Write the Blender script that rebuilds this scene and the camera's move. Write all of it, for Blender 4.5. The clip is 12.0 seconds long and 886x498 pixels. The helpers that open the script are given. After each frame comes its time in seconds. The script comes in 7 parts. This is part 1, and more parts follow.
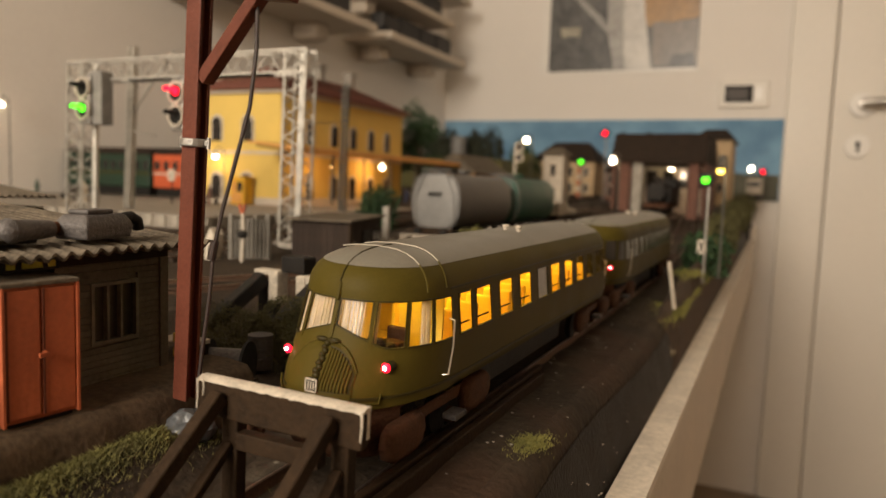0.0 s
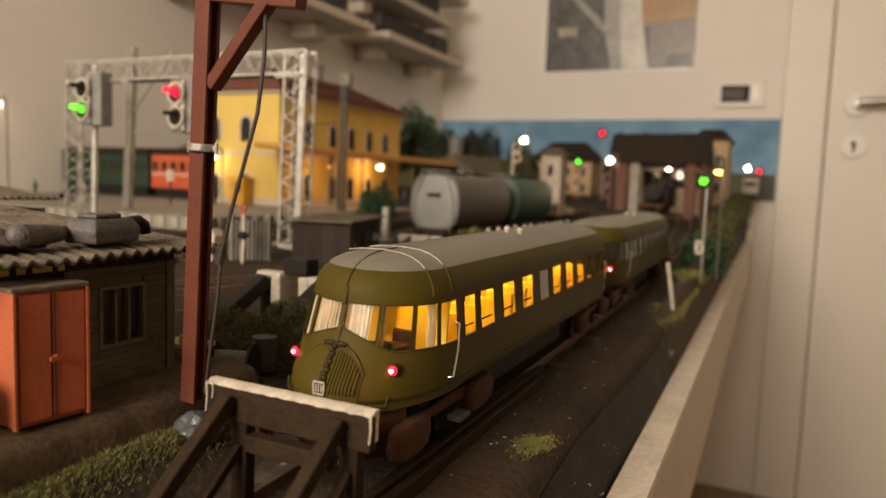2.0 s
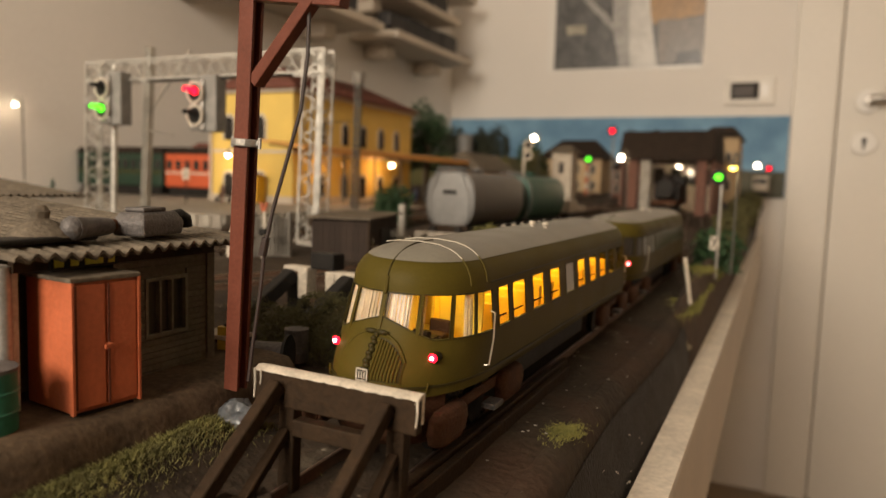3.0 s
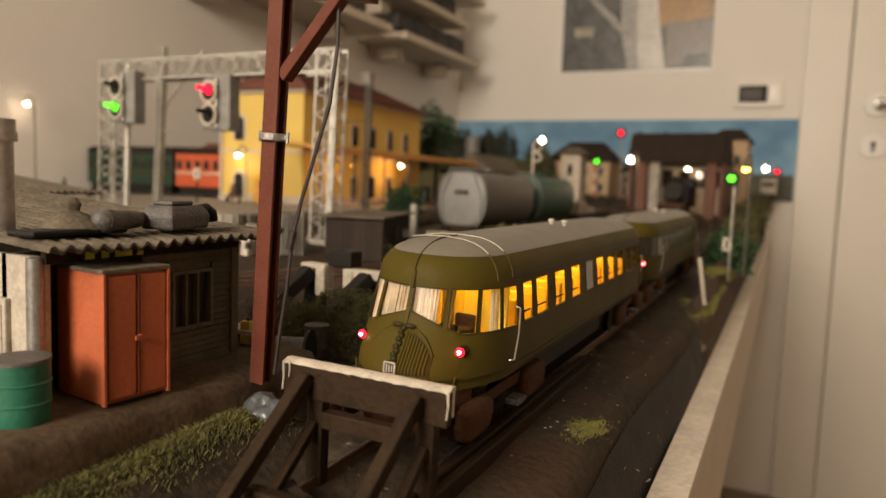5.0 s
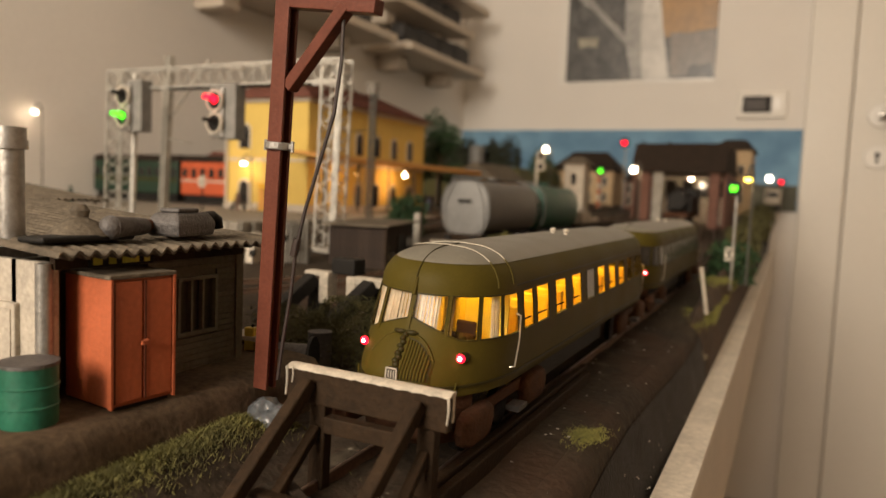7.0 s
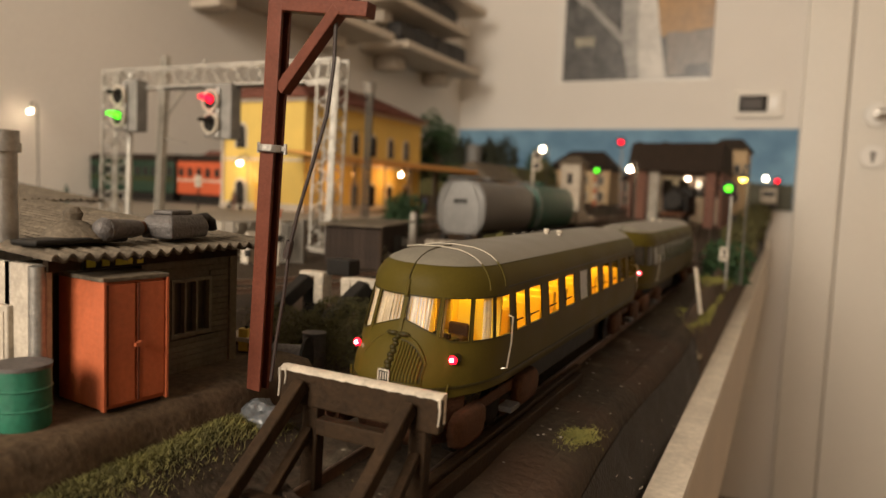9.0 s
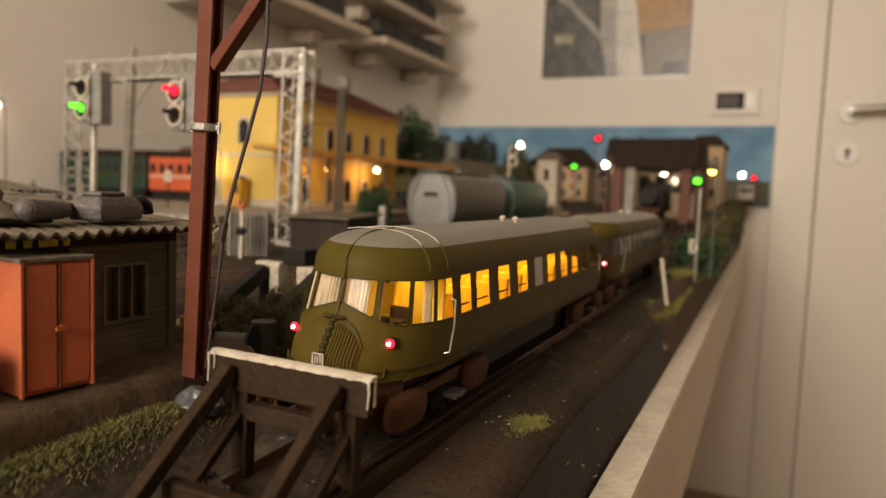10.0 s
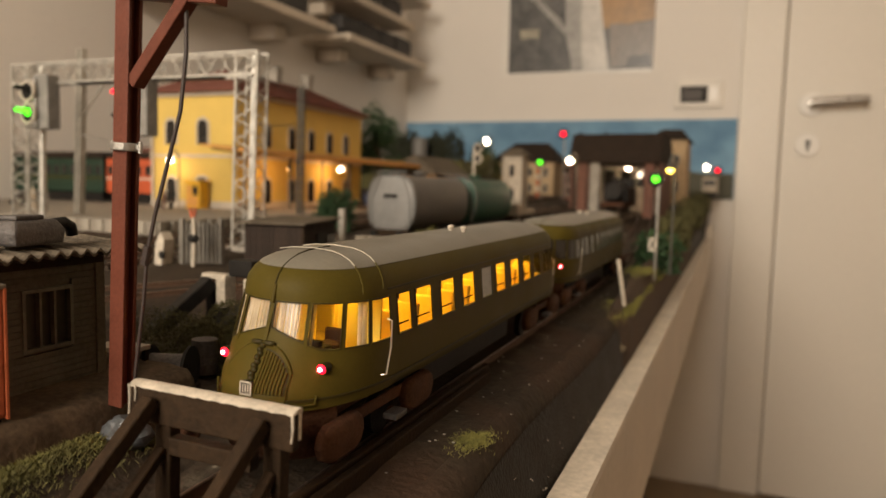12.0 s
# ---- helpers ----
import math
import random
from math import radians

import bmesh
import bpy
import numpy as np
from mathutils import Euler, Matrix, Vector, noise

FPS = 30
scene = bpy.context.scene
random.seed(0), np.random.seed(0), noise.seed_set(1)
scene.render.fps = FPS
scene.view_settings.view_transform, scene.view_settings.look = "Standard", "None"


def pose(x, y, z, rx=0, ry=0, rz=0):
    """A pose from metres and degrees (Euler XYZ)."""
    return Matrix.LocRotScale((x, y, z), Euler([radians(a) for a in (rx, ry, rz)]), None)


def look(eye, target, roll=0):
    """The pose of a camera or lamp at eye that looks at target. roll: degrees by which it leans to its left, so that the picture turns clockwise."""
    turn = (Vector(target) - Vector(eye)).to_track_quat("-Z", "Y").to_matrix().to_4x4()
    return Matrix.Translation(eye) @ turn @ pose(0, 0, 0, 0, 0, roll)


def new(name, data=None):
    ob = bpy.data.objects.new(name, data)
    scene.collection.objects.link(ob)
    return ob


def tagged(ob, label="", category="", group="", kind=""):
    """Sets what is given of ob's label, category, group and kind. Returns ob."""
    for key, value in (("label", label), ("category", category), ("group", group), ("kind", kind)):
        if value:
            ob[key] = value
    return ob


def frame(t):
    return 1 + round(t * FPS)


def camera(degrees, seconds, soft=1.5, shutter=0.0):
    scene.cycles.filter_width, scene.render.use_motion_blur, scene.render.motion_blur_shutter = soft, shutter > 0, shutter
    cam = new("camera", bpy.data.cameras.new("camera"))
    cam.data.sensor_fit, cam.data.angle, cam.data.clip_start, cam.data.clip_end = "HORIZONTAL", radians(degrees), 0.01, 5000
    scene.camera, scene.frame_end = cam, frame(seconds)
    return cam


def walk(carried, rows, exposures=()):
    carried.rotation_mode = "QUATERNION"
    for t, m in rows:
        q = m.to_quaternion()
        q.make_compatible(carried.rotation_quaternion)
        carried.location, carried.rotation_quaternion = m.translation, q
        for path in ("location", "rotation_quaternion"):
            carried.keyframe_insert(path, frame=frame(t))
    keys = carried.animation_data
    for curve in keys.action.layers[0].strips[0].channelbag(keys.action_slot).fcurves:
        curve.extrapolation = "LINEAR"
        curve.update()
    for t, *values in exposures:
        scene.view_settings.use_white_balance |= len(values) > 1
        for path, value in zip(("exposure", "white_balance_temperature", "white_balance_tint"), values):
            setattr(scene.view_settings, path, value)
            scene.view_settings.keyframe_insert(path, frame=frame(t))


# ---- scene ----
cam = camera(64.0, 12.0)
cam.data.dof.use_dof, cam.data.dof.focus_distance, cam.data.dof.aperture_fstop = True, 0.165, 18.0
PATH = [
    (0.0, (-0.0343, 0.0528, 0.9560), (-0.1178, 0.2336, 0.9376), 2.00),
    (0.5, (-0.0335, 0.0538, 0.9569), (-0.1163, 0.2349, 0.9384), 2.00),
    (1.0, (-0.0347, 0.0519, 0.9563), (-0.1170, 0.2333, 0.9379), 2.10),
    (1.5, (-0.0347, 0.0512, 0.9570), (-0.1171, 0.2325, 0.9386), 2.10),
    (2.0, (-0.0353, 0.0505, 0.9571), (-0.1179, 0.2317, 0.9385), 2.00),
    (2.5, (-0.0373, 0.0474, 0.9537), (-0.1206, 0.2283, 0.9348), 2.00),
    (3.0, (-0.0393, 0.0438, 0.9557), (-0.1236, 0.2243, 0.9367), 1.80),
    (3.5, (-0.0407, 0.0434, 0.9536), (-0.1254, 0.2236, 0.9343), 1.70),
    (5.5, (-0.0434, 0.0407, 0.9540), (-0.1292, 0.2205, 0.9364), 2.20),
    (6.0, (-0.0425, 0.0404, 0.9535), (-0.1287, 0.2201, 0.9368), 2.20),
    (6.5, (-0.0407, 0.0399, 0.9539), (-0.1272, 0.2194, 0.9377), 2.20),
    (7.0, (-0.0418, 0.0395, 0.9539), (-0.1285, 0.2190, 0.9380), 2.30),
    (9.0, (-0.0405, 0.0393, 0.9547), (-0.1265, 0.2191, 0.9385), 2.30),
    (9.5, (-0.0399, 0.0393, 0.9541), (-0.1249, 0.2196, 0.9379), 2.30),
    (10.0, (-0.0333, 0.0466, 0.9510), (-0.1151, 0.2283, 0.9347), 2.20),
    (10.5, (-0.0298, 0.0531, 0.9534), (-0.1078, 0.2365, 0.9366), 1.90),
    (11.0, (-0.0286, 0.0552, 0.9545), (-0.1046, 0.2394, 0.9372), 1.70),
    (11.5, (-0.0290, 0.0546, 0.9546), (-0.1040, 0.2392, 0.9371), 1.50),
    (12.0, (-0.0278, 0.0537, 0.9562), (-0.1024, 0.2384, 0.9385), 1.40),
]
walk(cam, [(t, look(eye, target, roll)) for t, eye, target, roll in PATH])

# ---- world and light ----
world = bpy.data.worlds.new("room_world")
scene.world = world
world.use_nodes = True
world.node_tree.nodes["Background"].inputs[0].default_value = (0.9, 0.75, 0.6, 1)
world.node_tree.nodes["Background"].inputs[1].default_value = 0.02
scene.view_settings.exposure = 0.0


def area(name, eye, target, size, watts, colour):
    data = bpy.data.lights.new(name, "AREA")
    data.shape, data.size, data.energy, data.color = "DISK", size, watts, colour
    ob = new(name, data)
    ob.matrix_world = look(eye, target)
    return ob


def glow(name, place, watts, colour, radius=0.002):
    data = bpy.data.lights.new(name, "POINT")
    data.energy, data.color, data.shadow_soft_size = watts, colour, radius
    ob = new(name, data)
    ob.location = place
    return ob


area("room_lamp", (-0.30, -1.35, 1.58), (-0.25, 1.0, 1.0), 0.8, 46.5, (1.0, 0.86, 0.70))


# ---- materials ----
def mat(name, colour, rough=0.6, metal=0.0, vary=0.25, scale=120.0, fine=900.0, bump=0.15, depth=0.0006, dark=None, glowing=None, random_piece=0.0):
    """Two scales of colour change and a fine relief on a base colour."""
    m = bpy.data.materials.new(name)
    m.use_nodes = True
    n, l = m.node_tree.nodes, m.node_tree.links
    b = n["Principled BSDF"]
    tc = n.new("ShaderNodeTexCoord")
    big, small = n.new("ShaderNodeTexNoise"), n.new("ShaderNodeTexNoise")
    for t, s, d in ((big, scale, 4), (small, fine, 3)):
        t.inputs["Scale"].default_value, t.inputs["Detail"].default_value = s, d
        l.new(tc.outputs["Object"], t.inputs["Vector"])
    low = dark or tuple(c * (1 - vary) for c in colour)
    high = tuple(min(1, c * (1 + vary * 0.6)) for c in colour)
    ramp = n.new("ShaderNodeValToRGB")
    ramp.color_ramp.elements[0].position, ramp.color_ramp.elements[1].position = 0.34, 0.66
    ramp.color_ramp.elements[0].color, ramp.color_ramp.elements[1].color = (*low, 1), (*high, 1)
    mix = n.new("ShaderNodeMath")
    mix.operation = "MULTIPLY_ADD"
    l.new(small.outputs["Fac"], mix.inputs[0])
    mix.inputs[1].default_value = 0.45
    add = n.new("ShaderNodeMath")
    add.operation = "MULTIPLY"
    add.inputs[1].default_value = 0.55
    l.new(big.outputs["Fac"], add.inputs[0])
    l.new(add.outputs[0], mix.inputs[2])
    l.new(mix.outputs[0], ramp.inputs["Fac"])
    out = ramp.outputs["Color"]
    if random_piece:
        info, hsv, rng = n.new("ShaderNodeObjectInfo"), n.new("ShaderNodeHueSaturation"), n.new("ShaderNodeMapRange")
        l.new(info.outputs["Random"], rng.inputs[0])
        rng.inputs[3].default_value, rng.inputs[4].default_value = 1 - random_piece, 1 + random_piece
        l.new(rng.outputs[0], hsv.inputs["Value"])
        l.new(out, hsv.inputs["Color"])
        out = hsv.outputs["Color"]
    l.new(out, b.inputs["Base Color"])
    rr = n.new("ShaderNodeMapRange")
    rr.inputs[3].default_value, rr.inputs[4].default_value = max(0.03, rough - 0.12), min(1, rough + 0.12)
    l.new(big.outputs["Fac"], rr.inputs[0])
    l.new(rr.outputs[0], b.inputs["Roughness"])
    b.inputs["Metallic"].default_value = metal
    if bump:
        bp = n.new("ShaderNodeBump")
        bp.inputs["Strength"].default_value, bp.inputs["Distance"].default_value = bump, depth
        l.new(small.outputs["Fac"], bp.inputs["Height"])
        l.new(bp.outputs["Normal"], b.inputs["Normal"])
    if glowing:
        b.inputs["Emission Color"].default_value = (*colour, 1)
        b.inputs["Emission Strength"].default_value = glowing
    return m


def lit(name, colour, strength):
    m = bpy.data.materials.new(name)
    m.use_nodes = True
    b = m.node_tree.nodes["Principled BSDF"]
    b.inputs["Base Color"].default_value = (*colour, 1)
    b.inputs["Emission Color"].default_value = (*colour, 1)
    b.inputs["Emission Strength"].default_value = strength
    return m


def ground_material():
    """Weathered dark yard surface: soot, rust-brown patches and pale scuffs."""
    m = mat("yard_soil", (0.044, 0.032, 0.021), 0.78, 0, 0.45, 22, 420, 0.5, 0.0012, dark=(0.019, 0.014, 0.010))
    n, l = m.node_tree.nodes, m.node_tree.links
    b = n["Principled BSDF"]
    old = b.inputs["Base Color"].links[0].from_socket
    tc = [x for x in n if x.type == "TEX_COORD"][0]
    for scale, lo, hi, colour in ((16, 0.56, 0.68, (0.052, 0.029, 0.018)), (60, 0.64, 0.74, (0.11, 0.09, 0.065)), (240, 0.72, 0.78, (0.24, 0.21, 0.16))):
        t, r, x = n.new("ShaderNodeTexNoise"), n.new("ShaderNodeMapRange"), n.new("ShaderNodeMix")
        t.inputs["Scale"].default_value, t.inputs["Detail"].default_value = scale, 5
        l.new(tc.outputs["Object"], t.inputs["Vector"])
        r.inputs[1].default_value, r.inputs[2].default_value, r.inputs[4].default_value = lo, hi, 0.75
        l.new(t.outputs["Fac"], r.inputs[0])
        x.data_type = "RGBA"
        l.new(r.outputs[0], x.inputs["Factor"])
        l.new(old, x.inputs[6])
        x.inputs[7].default_value = (*colour, 1)
        old = x.outputs[2]
    l.new(old, b.inputs["Base Color"])
    return m


SOIL = ground_material()
WALL = mat("wall_paint", (0.79, 0.752, 0.70), 0.85, 0, 0.05, 4, 260, 0.12, 0.0008)
FARWALL = mat("warm_bounce_wall", (0.68, 0.55, 0.41), 0.85, 0, 0.08, 4, 200, 0.1)
DOORPAINT = mat("door_paint", (0.72, 0.68, 0.61), 0.45, 0, 0.03, 3, 90, 0.03, 0.0003)
SKYBOARD = mat("painted_sky", (0.20, 0.36, 0.50), 0.8, 0, 0.35, 4.5, 16, 0.05, 0.0005, dark=(0.10, 0.22, 0.36))
FASCIA = mat("fascia_board", (0.56, 0.50, 0.43), 0.6, 0, 0.12, 20, 300, 0.1)
LIP = mat("worn_white_lip", (0.64, 0.57, 0.47), 0.6, 0, 0.28, 45, 500, 0.15)
FOOTING = mat("dirty_grey_cement", (0.10, 0.108, 0.115), 0.32, 0, 0.55, 200, 900, 0.25)
TAR = mat("black_tarred_bank", (0.021, 0.0165, 0.0125), 0.58, 0, 0.5, 90, 900, 0.7, 0.001)
CONCRETE = mat("weathered_concrete", (0.3, 0.275, 0.235), 0.85, 0, 0.35, 90, 700, 0.5)
PLATFORM = mat("platform_paving", (0.24, 0.21, 0.17), 0.8, 0, 0.25, 60, 500, 0.3)
KERB = mat("old_stone_kerb", (0.086, 0.060, 0.037), 0.9, 0, 0.5, 120, 700, 0.35, 0.0006)
FLOORWOOD = mat("floor_brown", (0.26, 0.19, 0.12), 0.5, 0, 0.2, 8, 90, 0.1)
OLIVE = mat("olive_lacquer", (0.064, 0.0485, 0.0075), 0.55, 0, 0.1, 60, 1500, 0.06, 0.0002)
OLIVEDARK = mat("dark_olive_lacquer", (0.034, 0.027, 0.008), 0.45, 0, 0.12, 60, 1500, 0.06, 0.0002)
ROOFGREY = mat("grey_roof_lacquer", (0.155, 0.142, 0.112), 0.42, 0, 0.15, 90, 1200, 0.08, 0.0002)
BOGIE = mat("rusty_brown_running_gear", (0.075, 0.034, 0.018), 0.75, 0, 0.4, 200, 1500, 0.4)
BLACKIRON = mat("black_iron", (0.02, 0.018, 0.016), 0.55, 0.2, 0.3, 200, 1200, 0.3)
RAILTOP = mat("railhead_steel", (0.32, 0.24, 0.19), 0.32, 0.85, 0.3, 60, 900, 0.1)
RAILSIDE = mat("rusty_rail", (0.1, 0.055, 0.032), 0.75, 0.1, 0.4, 120, 900, 0.3)
SLEEPER = mat("dark_sleeper_wood", (0.05, 0.036, 0.026), 0.85, 0, 0.45, 200, 1500, 0.6)
WOODDARK = mat("dark_brown_painted_wood", (0.027, 0.0155, 0.0075), 0.7, 0, 0.4, 150, 900, 0.4)
WHITEWORN = mat("worn_white_paint", (0.52, 0.46, 0.37), 0.65, 0, 0.35, 250, 1500, 0.4)
MASTRED = mat("oxide_red_paint", (0.115, 0.036, 0.022), 0.42, 0, 0.2, 150, 1200, 0.2)
CABRED = mat("brick_red_paint", (0.40, 0.098, 0.036), 0.55, 0, 0.2, 120, 900, 0.2)
STEEL = mat("dull_galvanised_steel", (0.32, 0.305, 0.28), 0.4, 0.7, 0.3, 150, 900, 0.2)
LATTICE = mat("silver_painted_lattice", (0.5, 0.48, 0.43), 0.42, 0.55, 0.35, 150, 900, 0.2)
YELLOW = mat("yellow_render", (0.64, 0.455, 0.115), 0.85, 0, 0.12, 40, 500, 0.2)
YELLOWTRIM = mat("grey_plaster_trim", (0.5, 0.44, 0.36), 0.8, 0, 0.15, 60, 500, 0.2)
ROOFRED = mat("red_brown_tiles", (0.17, 0.062, 0.042), 0.8, 0, 0.3, 90, 600, 0.5, random_piece=0.25)
CANOPY = mat("ochre_canopy", (0.62, 0.3, 0.07), 0.6, 0, 0.15, 60, 500, 0.1)
GLASSDARK = mat("dark_window_glass", (0.02, 0.018, 0.016), 0.12, 0, 0.2, 60, 300, 0.0)
SHEDWOOD = mat("dark_brown_boards", (0.035, 0.024, 0.018), 0.7, 0, 0.3, 120, 700, 0.4, random_piece=0.2)
TANKGREY = mat("weathered_grey_tank", (0.115, 0.105, 0.094), 0.5, 0.1, 0.3, 60, 500, 0.15)
TANKEND = mat("pale_grey_tank_end", (0.17, 0.166, 0.156), 0.5, 0.1, 0.2, 60, 500, 0.15)
TANKGREEN = mat("green_tank", (0.01, 0.07, 0.04), 0.5, 0, 0.3, 60, 500, 0.15)
HUTFRAME = mat("faded_olive_frame", (0.15, 0.13, 0.09), 0.7, 0, 0.3, 150, 900, 0.3)
HUTWALL = mat("grey_green_boards", (0.125, 0.111, 0.08), 0.8, 0, 0.3, 120, 900, 0.4, random_piece=0.12)
HUTWHITE = mat("pale_render", (0.42, 0.37, 0.3), 0.85, 0, 0.3, 150, 900, 0.4)
HUTROOF = mat("weathered_corrugated_sheet", (0.12, 0.098, 0.072), 0.8, 0, 0.55, 130, 900, 0.5)
DRUMGREEN = mat("green_drum", (0.015, 0.12, 0.07), 0.5, 0, 0.25, 150, 900, 0.2)
JUNK = mat("grimy_grey_scrap", (0.1, 0.09, 0.085), 0.6, 0.2, 0.45, 220, 1200, 0.5)
GREENCOACH = mat("dark_green_coach", (0.008, 0.03, 0.015), 0.5, 0, 0.25, 40, 400, 0.1)
ORANGECOACH = mat("orange_red_coach", (0.48, 0.085, 0.026), 0.5, 0, 0.2, 40, 400, 0.1)
FARBRICK = mat("red_brick", (0.135, 0.06, 0.040), 0.85, 0, 0.3, 150, 700, 0.4)
FARROOF = mat("dark_brown_roof", (0.026, 0.018, 0.013), 0.85, 0, 0.3, 90, 500, 0.4)
LEAF = mat("dark_green_leaves", (0.022, 0.06, 0.018), 0.7, 0, 0.45, 200, 900, 0.0)
BUSH = mat("olive_scrub", (0.085, 0.078, 0.024), 0.85, 0, 0.5, 200, 900, 0.0)
GRASS = mat("straw_green_grass", (0.135, 0.123, 0.033), 0.85, 0, 0.5, 150, 900, 0.0)
MOSS = mat("yellow_green_moss", (0.2, 0.185, 0.045), 0.9, 0, 0.4, 200, 900, 0.0)
BARK = mat("bark", (0.08, 0.055, 0.035), 0.9, 0, 0.4, 150, 900, 0.5)
WIRE = mat("dark_cable", (0.03, 0.018, 0.014), 0.6, 0, 0.3, 200, 900, 0.2)
PALEWIRE = mat("pale_painted_wire", (0.42, 0.38, 0.3), 0.6, 0, 0.25, 300, 1500, 0.1)
BRASS = mat("bright_handrail_metal", (0.6, 0.55, 0.45), 0.3, 0.8, 0.1, 100, 900, 0.0)
CHROME = mat("brushed_metal", (0.4, 0.38, 0.35), 0.3, 1.0, 0.05, 50, 400, 0.02)
WHITEPLASTIC = mat("white_plastic", (0.78, 0.75, 0.7), 0.35, 0, 0.03, 30, 300, 0.0)
CURTAIN = mat("cream_curtain", (0.82, 0.76, 0.66), 0.9, 0, 0.3, 300, 1500, 0.1)
n_, l_ = CURTAIN.node_tree.nodes, CURTAIN.node_tree.links
through_cloth, cloth_mix = n_.new("ShaderNodeBsdfTranslucent"), n_.new("ShaderNodeMixShader")
through_cloth.inputs[0].default_value, cloth_mix.inputs[0].default_value = (0.7, 0.58, 0.36, 1), 0.35
l_.new(n_["Principled BSDF"].outputs[0], cloth_mix.inputs[1])
l_.new(through_cloth.outputs[0], cloth_mix.inputs[2])
l_.new(cloth_mix.outputs[0], n_["Material Output"].inputs["Surface"])
CABIN = mat("yellow_cabin_lining", (0.8, 0.57, 0.08), 0.7, 0, 0.1, 100, 700, 0.1)
SHELFWOOD = mat("pale_shelf_board", (0.6, 0.52, 0.42), 0.6, 0, 0.12, 20, 200, 0.1)
LITAMBER = lit("warm_lamp", (1.0, 0.70, 0.09), 8.5)
LITWHITE = lit("warm_white_lamp", (1.0, 0.8, 0.55), 30)
LITRED = lit("red_lamp", (1.0, 0.004, 0.022), 4)
LITCORE = lit("hot_red_core", (1.0, 0.62, 0.6), 12)
LITGREEN = lit("green_lamp", (0.10, 1.0, 0.02), 2.4)
GLASS = bpy.data.materials.new("clear_glazing")
GLASS.use_nodes = True
gn, gl = GLASS.node_tree.nodes, GLASS.node_tree.links
g_clear, g_gloss, g_mix = gn.new("ShaderNodeBsdfTransparent"), gn.new("ShaderNodeBsdfGlossy"), gn.new("ShaderNodeMixShader")
g_clear.inputs[0].default_value, g_gloss.inputs["Roughness"].default_value, g_mix.inputs[0].default_value = (0.95, 0.93, 0.88, 1), 0.22, 0.012
gl.new(g_clear.outputs[0], g_mix.inputs[1])
gl.new(g_gloss.outputs[0], g_mix.inputs[2])
gl.new(g_mix.outputs[0], gn["Material Output"].inputs["Surface"])


for m_ in (SOIL, OLIVE, OLIVEDARK, WOODDARK, KERB, BOGIE, SLEEPER, MASTRED, SHEDWOOD, HUTWALL, HUTROOF, FARROOF, BLACKIRON, TAR):
    m_.node_tree.nodes["Principled BSDF"].inputs["Specular IOR Level"].default_value = 0.14
for m_ in (OLIVE, OLIVEDARK):
    m_.node_tree.nodes["Principled BSDF"].inputs["Specular IOR Level"].default_value = 0.08


